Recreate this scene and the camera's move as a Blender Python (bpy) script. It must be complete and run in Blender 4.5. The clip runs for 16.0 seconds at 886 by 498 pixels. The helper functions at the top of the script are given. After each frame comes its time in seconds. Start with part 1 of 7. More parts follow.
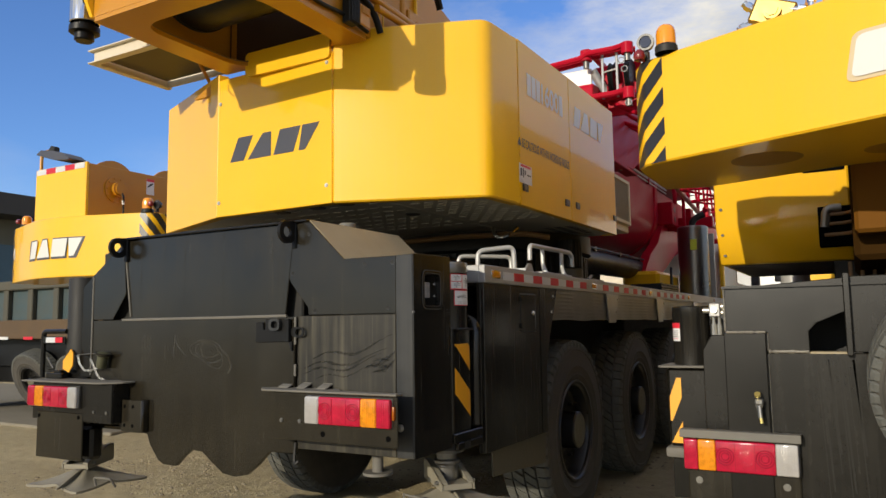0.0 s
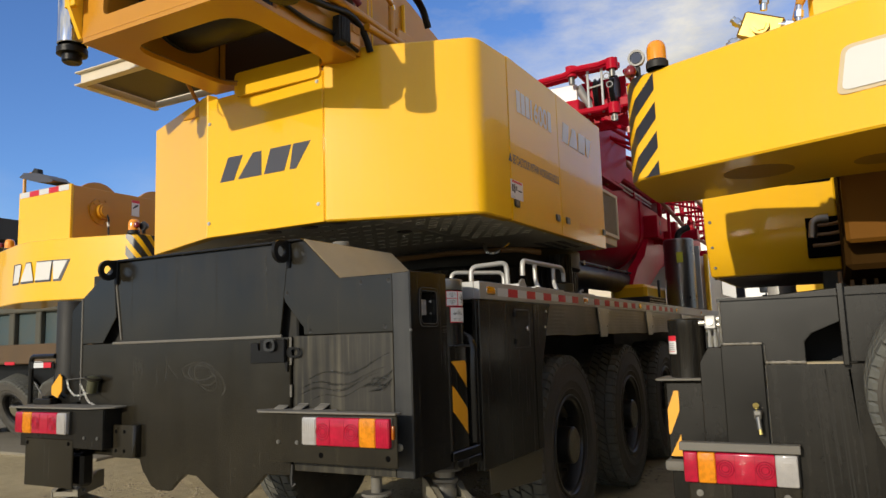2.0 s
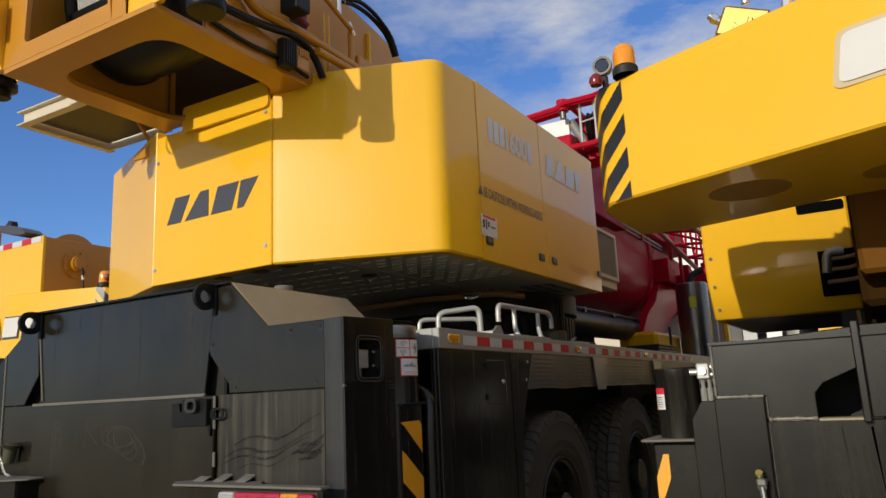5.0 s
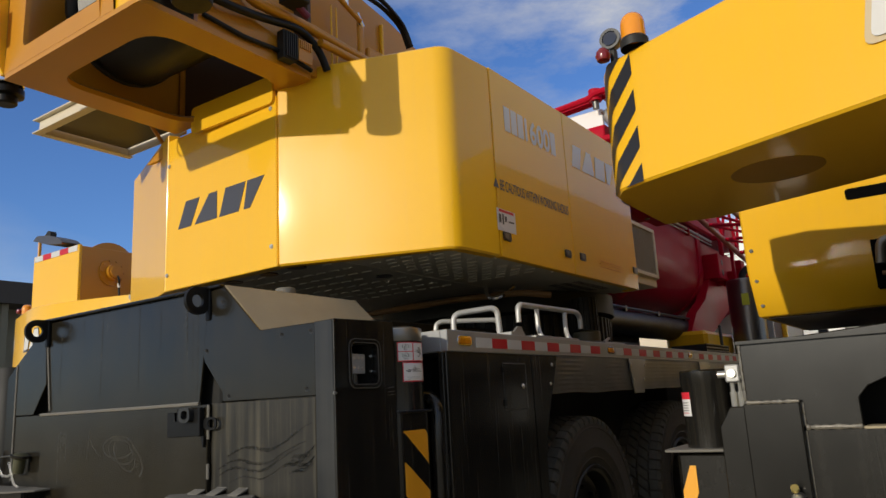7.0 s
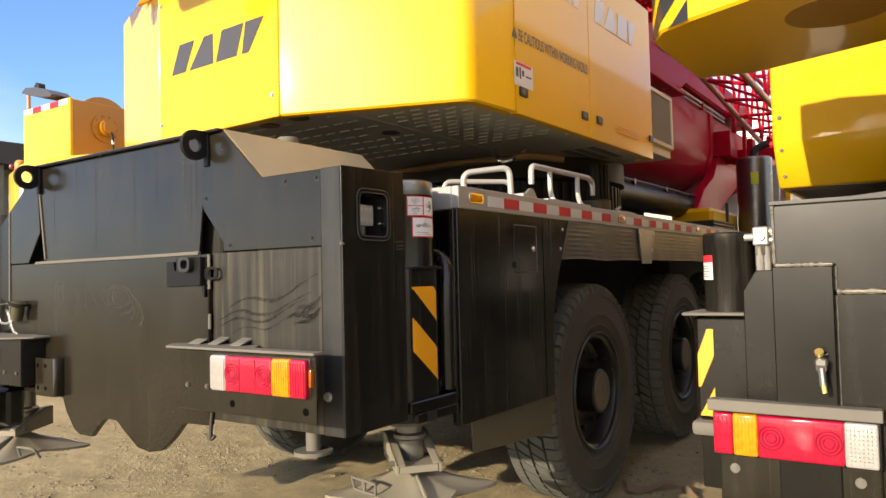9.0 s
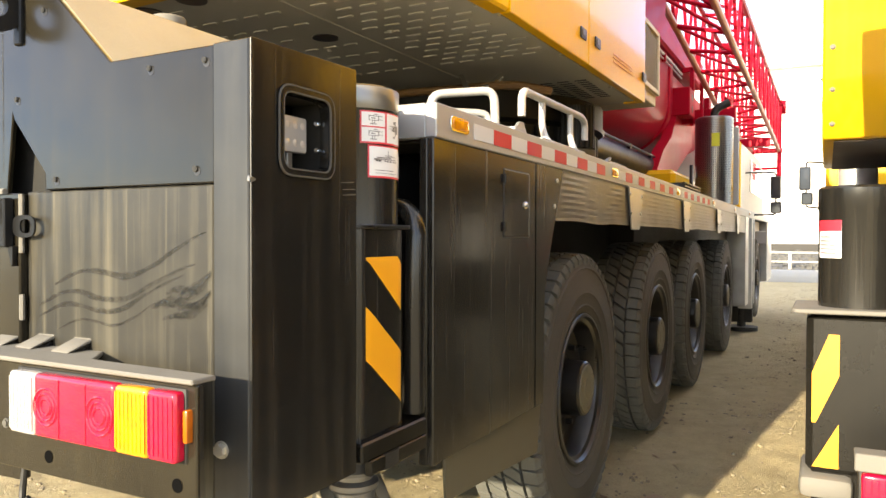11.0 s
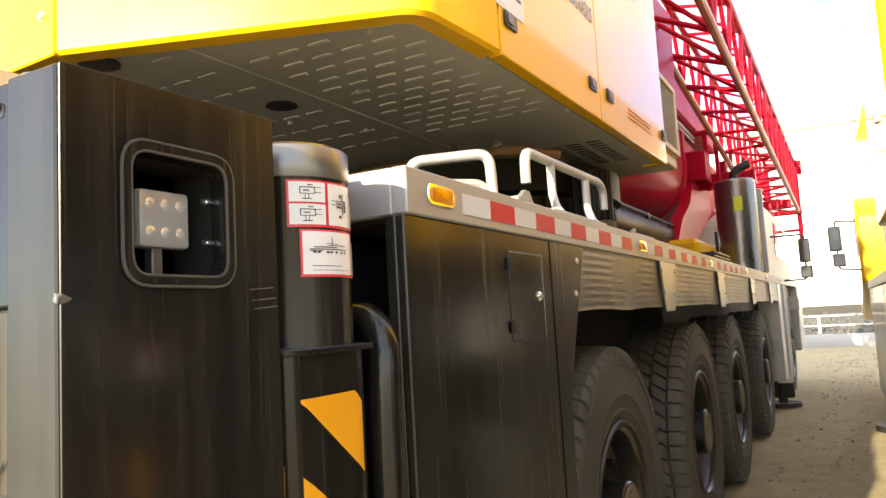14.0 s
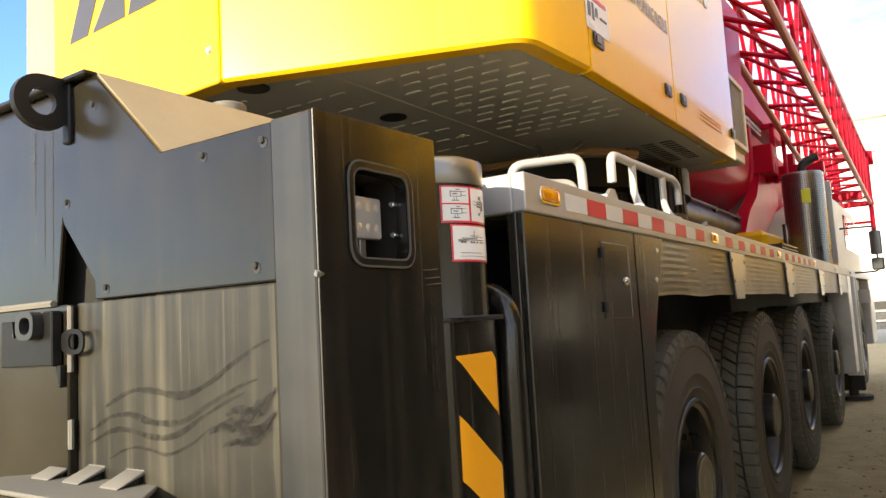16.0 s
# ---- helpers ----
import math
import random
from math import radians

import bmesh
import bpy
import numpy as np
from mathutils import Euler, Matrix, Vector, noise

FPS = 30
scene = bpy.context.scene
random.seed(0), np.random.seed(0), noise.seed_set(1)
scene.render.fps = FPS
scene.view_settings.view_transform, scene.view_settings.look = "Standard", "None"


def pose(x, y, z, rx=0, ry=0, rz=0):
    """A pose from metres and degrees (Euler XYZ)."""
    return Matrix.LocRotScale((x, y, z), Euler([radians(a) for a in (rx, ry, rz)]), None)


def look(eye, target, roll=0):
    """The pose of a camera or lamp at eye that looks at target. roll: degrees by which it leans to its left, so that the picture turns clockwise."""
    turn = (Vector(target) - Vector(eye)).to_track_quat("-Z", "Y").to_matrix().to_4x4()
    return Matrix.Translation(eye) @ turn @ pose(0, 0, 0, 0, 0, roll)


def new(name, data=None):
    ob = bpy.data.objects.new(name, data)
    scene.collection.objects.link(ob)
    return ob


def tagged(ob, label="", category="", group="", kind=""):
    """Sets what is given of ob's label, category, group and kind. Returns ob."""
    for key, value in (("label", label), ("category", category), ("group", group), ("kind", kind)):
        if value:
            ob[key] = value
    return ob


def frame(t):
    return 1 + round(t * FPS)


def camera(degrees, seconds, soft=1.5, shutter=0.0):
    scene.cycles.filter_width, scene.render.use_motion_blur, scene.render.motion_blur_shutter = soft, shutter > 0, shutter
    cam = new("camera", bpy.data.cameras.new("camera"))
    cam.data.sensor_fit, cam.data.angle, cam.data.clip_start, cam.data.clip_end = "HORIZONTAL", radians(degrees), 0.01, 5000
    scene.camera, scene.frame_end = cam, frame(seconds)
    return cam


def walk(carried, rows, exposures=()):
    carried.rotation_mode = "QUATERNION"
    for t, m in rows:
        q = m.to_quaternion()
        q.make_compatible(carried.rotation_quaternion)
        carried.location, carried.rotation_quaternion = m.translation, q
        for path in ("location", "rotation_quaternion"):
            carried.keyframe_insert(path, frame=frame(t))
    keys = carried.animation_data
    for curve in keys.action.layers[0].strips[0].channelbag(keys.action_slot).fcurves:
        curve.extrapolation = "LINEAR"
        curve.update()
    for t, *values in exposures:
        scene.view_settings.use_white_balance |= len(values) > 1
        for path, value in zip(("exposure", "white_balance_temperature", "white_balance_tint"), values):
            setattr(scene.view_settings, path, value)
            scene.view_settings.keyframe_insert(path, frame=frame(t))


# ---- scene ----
cam = camera(62.7, 16.0)
EXPOSURES = [(0.0, -0.23, 6640, 7), (2.0, -0.31, 6640, 7), (5.5, -0.53, 6420, 7), (8.0, -0.60, 6450, 8), (8.5, -0.27, 6720, 10), (9.0, 0.70, 7350, 11), (9.5, 1.18, 7300, 6), (12.0, 1.86, 7480, 6), (12.5, 1.74, 7480, 6), (15.2, 1.68, 7450, 6), (16.0, 1.30, 7400, 6)]
PATH = [
    (0, (3.549, -3.288, 1.683), (2.571, -1.556, 1.887), -0.8),
    (0.5, (3.529, -3.295, 1.684), (2.556, -1.559, 1.882), -0.8),
    (1, (3.507, -3.305, 1.68), (2.539, -1.567, 1.887), -0.7),
    (1.5, (3.494, -3.319, 1.677), (2.537, -1.577, 1.898), -0.9),
    (2, (3.487, -3.316, 1.688), (2.552, -1.566, 1.936), -1.9),
    (2.5, (3.5, -3.31, 1.697), (2.629, -1.534, 1.988), -2.5),
    (3, (3.54, -3.221, 1.697), (2.673, -1.442, 1.986), -3.7),
    (3.2, (3.562, -3.146, 1.687), (2.664, -1.389, 2.016), -2.8),
    (5.3, (3.555, -2.543, 1.685), (2.547, -0.868, 2.108), -2.7),
    (5.5, (3.573, -2.476, 1.69), (2.534, -0.83, 2.145), -2.4),
    (6, (3.61, -2.368, 1.689), (2.533, -0.746, 2.147), -2.5),
    (6.5, (3.634, -2.322, 1.683), (2.532, -0.709, 2.113), -3.0),
    (7, (3.634, -2.284, 1.689), (2.536, -0.662, 2.098), -3.2),
    (7.5, (3.634, -2.285, 1.682), (2.556, -0.655, 2.105), -2.8),
    (8, (3.63, -2.295, 1.68), (2.526, -0.677, 2.083), -3.2),
    (8.1, (3.625, -2.284, 1.688), (2.504, -0.673, 2.072), -3.0),
    (8.5, (3.608, -2.279, 1.646), (2.47, -0.655, 1.91), -3.6),
    (8.7, (3.569, -2.243, 1.631), (2.439, -0.603, 1.81), -3.6),
    (9, (3.456, -2.151, 1.607), (2.329, -0.5, 1.682), -1.4),
    (9.2, (3.348, -2.077, 1.605), (2.203, -0.438, 1.641), -0.5),
    (9.5, (3.212, -1.934, 1.609), (2.113, -0.262, 1.596), -1.3),
    (9.7, (3.146, -1.85, 1.599), (2.057, -0.174, 1.523), -1.2),
    (11.8, (2.416, -0.869, 1.659), (1.568, 0.943, 1.689), -0.5),
    (12, (2.401, -0.797, 1.671), (1.551, 1.012, 1.726), -0.9),
    (12.5, (2.399, -0.651, 1.689), (1.428, 1.089, 1.865), -1.9),
    (13, (2.375, -0.589, 1.693), (1.387, 1.141, 1.864), -3.3),
    (13.5, (2.369, -0.588, 1.697), (1.382, 1.139, 1.909), -3.5),
    (14, (2.383, -0.584, 1.692), (1.427, 1.162, 1.886), -3.3),
    (14.5, (2.395, -0.582, 1.687), (1.44, 1.166, 1.864), -3.4),
    (15, (2.409, -0.58, 1.682), (1.448, 1.169, 1.825), -4.7),
    (15.2, (2.415, -0.607, 1.682), (1.474, 1.15, 1.843), -4.0),
    (15.5, (2.417, -0.695, 1.687), (1.467, 1.046, 1.946), -3.5),
    (15.8, (2.417, -0.859, 1.672), (1.435, 0.858, 1.965), -3.8),
    (16, (2.433, -0.995, 1.653), (1.342, 0.671, 1.842), -3.2),
]
walk(cam, [(t, look(eye, target, roll)) for t, eye, target, roll in PATH], EXPOSURES)

# ---- world and sun ----
SUN_DIR = Vector((0.135, 1.0, -0.28)).normalized()
world = bpy.data.worlds.new("sky")
scene.world = world
world.use_nodes = True
wn, wl = world.node_tree.nodes, world.node_tree.links
wn.clear()
w_out, w_bg = wn.new("ShaderNodeOutputWorld"), wn.new("ShaderNodeBackground")
w_sky = wn.new("ShaderNodeTexSky")
w_sky.sky_type, w_sky.sun_disc = "NISHITA", False
w_sky.sun_elevation = math.asin(-SUN_DIR.z)
w_sky.sun_rotation = math.atan2(-SUN_DIR.x, -SUN_DIR.y)
w_sky.altitude, w_sky.air_density, w_sky.dust_density, w_sky.ozone_density = 0, 1.0, 0.3, 3.0
w_co, w_map = wn.new("ShaderNodeTexCoord"), wn.new("ShaderNodeMapping")
w_map.inputs["Scale"].default_value = (1.0, 1.0, 2.6)
w_n1 = wn.new("ShaderNodeTexNoise")
w_n1.inputs["Scale"].default_value, w_n1.inputs["Detail"].default_value, w_n1.inputs["Roughness"].default_value = 3.0, 9, 0.62
w_r1 = wn.new("ShaderNodeValToRGB")
w_r1.color_ramp.elements[0].position, w_r1.color_ramp.elements[1].position = 0.36, 0.62
w_n2 = wn.new("ShaderNodeTexNoise")
w_n2.inputs["Scale"].default_value, w_n2.inputs["Detail"].default_value = 1.1, 3
w_r2 = wn.new("ShaderNodeValToRGB")
w_r2.color_ramp.elements[0].position, w_r2.color_ramp.elements[1].position = 0.32, 0.58
w_mul = wn.new("ShaderNodeMath")
w_mul.operation = "MULTIPLY"
w_mix = wn.new("ShaderNodeMix")
w_mix.data_type = "RGBA"
wl.new(w_co.outputs["Generated"], w_map.inputs["Vector"])
wl.new(w_map.outputs["Vector"], w_n1.inputs["Vector"])
wl.new(w_map.outputs["Vector"], w_n2.inputs["Vector"])
wl.new(w_n1.outputs["Fac"], w_r1.inputs["Fac"])
# the cloud bank thickens from the west to the north-east
w_sep, w_bank, w_sum = wn.new("ShaderNodeSeparateXYZ"), wn.new("ShaderNodeMapRange"), wn.new("ShaderNodeMath")
wl.new(w_co.outputs["Generated"], w_sep.inputs[0])
wl.new(w_sep.outputs["X"], w_bank.inputs["Value"])
w_bank.inputs["From Min"].default_value, w_bank.inputs["From Max"].default_value = -0.68, 0.02
w_bank.inputs["To Min"].default_value, w_bank.inputs["To Max"].default_value = -0.08, 0.28
# and, unseen, thick over the whole south round the sun, brightening plate reflections
w_south, w_both = wn.new("ShaderNodeMapRange"), wn.new("ShaderNodeMath")
w_south.inputs["From Min"].default_value, w_south.inputs["From Max"].default_value = 0.25, -0.25
w_south.inputs["To Min"].default_value, w_south.inputs["To Max"].default_value = -0.10, 0.30
wl.new(w_sep.outputs["Y"], w_south.inputs["Value"])
w_both.operation = "MAXIMUM"
wl.new(w_bank.outputs[0], w_both.inputs[0])
wl.new(w_south.outputs[0], w_both.inputs[1])
wl.new(w_n2.outputs["Fac"], w_sum.inputs[0])
wl.new(w_both.outputs[0], w_sum.inputs[1])
wl.new(w_sum.outputs[0], w_r2.inputs["Fac"])
wl.new(w_r1.outputs["Color"], w_mul.inputs[0])
wl.new(w_r2.outputs["Color"], w_mul.inputs[1])
wl.new(w_mul.outputs[0], w_mix.inputs["Factor"])
# grey undersides in the clouds
w_n3, w_r3, w_grey = wn.new("ShaderNodeTexNoise"), wn.new("ShaderNodeMapRange"), wn.new("ShaderNodeMix")
w_n3.inputs["Scale"].default_value, w_n3.inputs["Detail"].default_value, w_n3.inputs["Roughness"].default_value = 2.4, 7, 0.55
w_r3.inputs["From Min"].default_value, w_r3.inputs["From Max"].default_value = 0.40, 0.62
w_grey.data_type = "RGBA"
w_grey.inputs["A"].default_value, w_grey.inputs["B"].default_value = (7.8, 7.4, 6.9, 1), (4.7, 4.7, 4.8, 1)
wl.new(w_map.outputs["Vector"], w_n3.inputs["Vector"])
wl.new(w_n3.outputs["Fac"], w_r3.inputs["Value"])
wl.new(w_r3.outputs[0], w_grey.inputs["Factor"])
wl.new(w_grey.outputs["Result"], w_mix.inputs["B"])
w_tint = wn.new("ShaderNodeVectorMath")
w_tint.operation = "MULTIPLY"
w_tint.inputs[1].default_value = (0.86, 1.07, 1.55)
wl.new(w_sky.outputs["Color"], w_tint.inputs[0])
wl.new(w_tint.outputs[0], w_mix.inputs["A"])
wl.new(w_mix.outputs["Result"], w_bg.inputs["Color"])
wl.new(w_bg.outputs[0], w_out.inputs["Surface"])
w_bg.inputs["Strength"].default_value = 0.15

sun = new("sun", bpy.data.lights.new("sun", "SUN"))
sun.data.energy, sun.data.angle, sun.data.color = 4.5, radians(0.55), (1.0, 0.89, 0.73)
sun.rotation_mode = "QUATERNION"
sun.rotation_quaternion = SUN_DIR.to_track_quat("-Z", "Y")


# ---- materials ----
def mat(name, base, rough=0.5, metal=0.0, var=0.12, scale=3.0, bump=0.0, bump_scale=120.0, coat=0.0,
        dust=0.0, dust_colour=(0.30, 0.26, 0.20), streak=0.0, rough_var=0.1, emit=0.0, spec=0.5, grain=0.0, coat_rough=0.06, fine_streak=0.0):
    m = bpy.data.materials.new(name)
    m.use_nodes = True
    n, l = m.node_tree.nodes, m.node_tree.links
    b = n["Principled BSDF"]
    b.inputs["Metallic"].default_value = metal
    b.inputs["Coat Weight"].default_value = coat
    b.inputs["Coat Roughness"].default_value = coat_rough
    b.inputs["Specular IOR Level"].default_value = spec
    co = n.new("ShaderNodeTexCoord")
    big = n.new("ShaderNodeTexNoise")
    big.inputs["Scale"].default_value, big.inputs["Detail"].default_value = scale, 6
    l.new(co.outputs["Object"], big.inputs["Vector"])
    fine = n.new("ShaderNodeTexNoise")
    fine.inputs["Scale"].default_value, fine.inputs["Detail"].default_value = bump_scale, 4
    l.new(co.outputs["Object"], fine.inputs["Vector"])
    mixv = n.new("ShaderNodeMath")
    mixv.operation = "MULTIPLY_ADD"
    l.new(big.outputs["Fac"], mixv.inputs[0])
    mixv.inputs[1].default_value, mixv.inputs[2].default_value = 2 * var, 1 - var
    last = mixv.outputs[0]
    if grain:
        g = n.new("ShaderNodeMath")
        g.operation = "MULTIPLY_ADD"
        l.new(fine.outputs["Fac"], g.inputs[0])
        g.inputs[1].default_value, g.inputs[2].default_value = 2 * grain, 1 - grain
        p = n.new("ShaderNodeMath")
        p.operation = "MULTIPLY"
        l.new(last, p.inputs[0])
        l.new(g.outputs[0], p.inputs[1])
        last = p.outputs[0]
    col = n.new("ShaderNodeVectorMath")
    col.operation = "SCALE"
    col.inputs[0].default_value = base
    l.new(last, col.inputs["Scale"])
    colour = col.outputs[0]
    r = n.new("ShaderNodeMath")
    r.operation = "MULTIPLY_ADD"
    l.new(big.outputs["Fac"], r.inputs[0])
    r.inputs[1].default_value, r.inputs[2].default_value = 2 * rough_var, rough - rough_var
    rough_out = r.outputs[0]
    if dust or streak:
        # rain streaks: noise pulled out along z; dust: soft blotches
        mp = n.new("ShaderNodeMapping")
        mp.inputs["Scale"].default_value = (1, 1, 0.04)
        l.new(co.outputs["Object"], mp.inputs["Vector"])
        st = n.new("ShaderNodeTexNoise")
        st.inputs["Scale"].default_value, st.inputs["Detail"].default_value = 28, 5
        l.new(mp.outputs["Vector"], st.inputs["Vector"])
        sr = n.new("ShaderNodeMapRange")
        sr.inputs["From Min"].default_value, sr.inputs["From Max"].default_value = 0.46, 0.72
        l.new(st.outputs["Fac"], sr.inputs["Value"])
        blot = n.new("ShaderNodeTexNoise")
        blot.inputs["Scale"].default_value, blot.inputs["Detail"].default_value, blot.inputs["Roughness"].default_value = 2.3, 8, 0.68
        l.new(co.outputs["Object"], blot.inputs["Vector"])
        br = n.new("ShaderNodeMapRange")
        br.inputs["From Min"].default_value, br.inputs["From Max"].default_value = 0.35, 0.75
        l.new(blot.outputs["Fac"], br.inputs["Value"])
        a = n.new("ShaderNodeMath")
        a.operation = "MULTIPLY"
        l.new(sr.outputs[0], a.inputs[0])
        a.inputs[1].default_value = streak
        c = n.new("ShaderNodeMath")
        c.operation = "MULTIPLY_ADD"
        l.new(br.outputs[0], c.inputs[0])
        c.inputs[1].default_value = dust
        l.new(a.outputs[0], c.inputs[2])
        c.use_clamp = True
        if fine_streak:
            # thin runs of dried water
            mp2 = n.new("ShaderNodeMapping")
            mp2.inputs["Scale"].default_value = (1, 1, 0.016)
            l.new(co.outputs["Object"], mp2.inputs["Vector"])
            s2 = n.new("ShaderNodeTexNoise")
            s2.inputs["Scale"].default_value, s2.inputs["Detail"].default_value, s2.inputs["Roughness"].default_value = 75, 3, 0.6
            l.new(mp2.outputs["Vector"], s2.inputs["Vector"])
            r2 = n.new("ShaderNodeMapRange")
            r2.inputs["From Min"].default_value, r2.inputs["From Max"].default_value = 0.60, 0.78
            r2.inputs["To Max"].default_value = fine_streak
            l.new(s2.outputs["Fac"], r2.inputs["Value"])
            add = n.new("ShaderNodeMath")
            add.operation, add.use_clamp = "ADD", True
            l.new(c.outputs[0], add.inputs[0])
            l.new(r2.outputs[0], add.inputs[1])
            c = add
        mx = n.new("ShaderNodeMix")
        mx.data_type = "RGBA"
        l.new(c.outputs[0], mx.inputs["Factor"])
        l.new(colour, mx.inputs["A"])
        mx.inputs["B"].default_value = (*dust_colour, 1)
        colour = mx.outputs["Result"]
        ra = n.new("ShaderNodeMath")
        ra.operation = "MULTIPLY_ADD"
        l.new(c.outputs[0], ra.inputs[0])
        ra.inputs[1].default_value = 0.5
        l.new(rough_out, ra.inputs[2])
        ra.use_clamp = True
        rough_out = ra.outputs[0]
    l.new(colour, b.inputs["Base Color"])
    l.new(rough_out, b.inputs["Roughness"])
    if bump:
        bp = n.new("ShaderNodeBump")
        bp.inputs["Strength"].default_value, bp.inputs["Distance"].default_value = bump, 0.01
        l.new(fine.outputs["Fac"], bp.inputs["Height"])
        l.new(bp.outputs[0], b.inputs["Normal"])
    if emit:
        l.new(colour, b.inputs["Emission Color"])
        b.inputs["Emission Strength"].default_value = emit
    return m


YELLOW = mat("yellow_paint", (0.85, 0.470, 0.010), 0.34, var=0.05, scale=1.2, coat=0.54, coat_rough=0.06, spec=0.22, dust=0.04, streak=0.03, dust_colour=(0.55, 0.42, 0.22), bump=0.015, bump_scale=9)
# Darker than YELLOW because shade around the winch is put into its colour.
YELLOW_DEEP = mat("shade_deepened_yellow", (0.50, 0.215, 0.005), 0.35, var=0.12, scale=3, coat=0.12, dust=0.10, streak=0.04, dust_colour=(0.36, 0.22, 0.09), bump=0.03, bump_scale=250)
BLACK = mat("black_chassis_paint", (0.0055, 0.0052, 0.0046), 0.24, spec=0.32, var=0.35, scale=2.5, dust=0.065, streak=0.016, dust_colour=(0.10, 0.085, 0.06), bump=0.012, bump_scale=220, rough_var=0.05)
BLACK_RAIN = mat("rain_marked_black_paint", (0.006, 0.0057, 0.005), 0.24, spec=0.32, var=0.3, scale=2.0, dust=0.09, streak=0.035, dust_colour=(0.11, 0.094, 0.065), bump=0.012, bump_scale=220, rough_var=0.05)
MUD_FAINT = mat("faint_mud_streak", (0.0125, 0.0115, 0.009), 0.5, spec=0.2, var=0.4, scale=20)
BLACK_DUSTY = mat("dusty_black_paint", (0.0085, 0.0072, 0.0050), 0.21, spec=0.48, var=0.4, scale=2.6, dust=0.085, streak=0.035, fine_streak=0.07, dust_colour=(0.150, 0.122, 0.062), bump=0.010, bump_scale=220)
BLACK_EDGE = mat("lighter_black_edge", (0.016, 0.017, 0.018), 0.34, spec=0.45, var=0.3, scale=6, dust=0.12, streak=0.06, dust_colour=(0.14, 0.13, 0.105), bump=0.015, bump_scale=90)
BLACK_GLOSS = mat("glossy_black_paint", (0.010, 0.0095, 0.0085), 0.18, spec=0.42, var=0.2, scale=2.0, dust=0.05, streak=0.14, fine_streak=0.30, dust_colour=(0.085, 0.072, 0.050), coat=0.08, bump=0.02, bump_scale=90)
BLACK_MUD = mat("mud_streaked_black_paint", (0.012, 0.011, 0.009), 0.36, spec=0.42, var=0.25, scale=2.0, dust=0.10, streak=0.18, fine_streak=0.30, dust_colour=(0.235, 0.205, 0.130), bump=0.02, bump_scale=220)
WIPED = mat("wiped_black_paint", (0.012, 0.012, 0.011), 0.4, spec=0.35, var=0.5, scale=14)


def worn_film(m, lo, hi, scale):
    """A film that has worn thin in patches."""
    n, l = m.node_tree.nodes, m.node_tree.links
    co, nz, mr = n.new("ShaderNodeTexCoord"), n.new("ShaderNodeTexNoise"), n.new("ShaderNodeMapRange")
    nz.inputs["Scale"].default_value, nz.inputs["Detail"].default_value = scale, 5
    mr.inputs["From Min"].default_value, mr.inputs["From Max"].default_value = 0.34, 0.66
    mr.inputs["To Min"].default_value, mr.inputs["To Max"].default_value = lo, hi
    l.new(co.outputs["Object"], nz.inputs["Vector"])
    l.new(nz.outputs["Fac"], mr.inputs["Value"])
    l.new(mr.outputs[0], n["Principled BSDF"].inputs["Alpha"])


worn_film(WIPED, 0.12, 0.62, 60)
FLAP = mat("dusty_rubber_flap", (0.085, 0.074, 0.044), 0.55, var=0.25, scale=3, dust=0.2, dust_colour=(0.11, 0.095, 0.06))
DARK = mat("dark_steel", (0.014, 0.014, 0.013), 0.55, var=0.3, scale=5, dust=0.05, bump=0.1, spec=0.3)
RUBBER = mat("tyre_rubber", (0.055, 0.052, 0.046), 0.60, var=0.3, scale=9, dust=0.38, streak=0.05, dust_colour=(0.16, 0.14, 0.11), bump=0.2, bump_scale=160, spec=0.3)
TREAD = mat("worn_tread_rubber", (0.088, 0.090, 0.082), 0.7, var=0.35, scale=14, dust=0.3, dust_colour=(0.22, 0.21, 0.17), bump=0.25, bump_scale=120, spec=0.25)
HUB_DUST = mat("dusty_olive_hub", (0.13, 0.118, 0.075), 0.55, var=0.3, scale=14, dust=0.25, dust_colour=(0.16, 0.14, 0.09))
RIM = mat("black_rim", (0.010, 0.010, 0.010), 0.30, var=0.2, dust=0.07, dust_colour=(0.15, 0.12, 0.09), bump=0.05)
RED = mat("crimson_paint", (0.40, 0.006, 0.022), 0.34, var=0.12, scale=2, spec=0.05, coat=0.07, coat_rough=0.06, dust=0.03, dust_colour=(0.30, 0.08, 0.08))
ALU = mat("brushed_aluminium", (0.345, 0.345, 0.34), 0.40, metal=0.35, var=0.10, scale=3, dust=0.10, bump=0.04, bump_scale=140)
GREY_PANEL = mat("pale_grey_panel_paint", (0.15, 0.147, 0.128), 0.35, var=0.12, scale=2.0, dust=0.12, streak=0.1, coat=0.2)
STEEL_SKIRT = mat("scuffed_steel_sheet", (0.36, 0.365, 0.37), 0.33, metal=0.85, var=0.45, scale=3.0, dust=0.03, streak=0.03, dust_colour=(0.20, 0.19, 0.17), bump=0.008, bump_scale=60)
TRAY = mat("grey_steel_tray", (0.45, 0.435, 0.375), 0.5, metal=0.05, var=0.12, scale=2.0, dust=0.12, bump=0.03)
RIB = mat("bright_slot", (0.56, 0.54, 0.47), 0.5, metal=0.1, var=0.1)
RIB_FAINT = mat("dull_slot", (0.465, 0.449, 0.388), 0.5, metal=0.1, var=0.1)
PLASTIC = mat("milky_lamp_plastic", (0.27, 0.27, 0.275), 0.2, var=0.08, coat=0.4)
COLLAR = mat("dull_grey_metal", (0.22, 0.217, 0.205), 0.30, metal=0.7, var=0.2, dust=0.15)
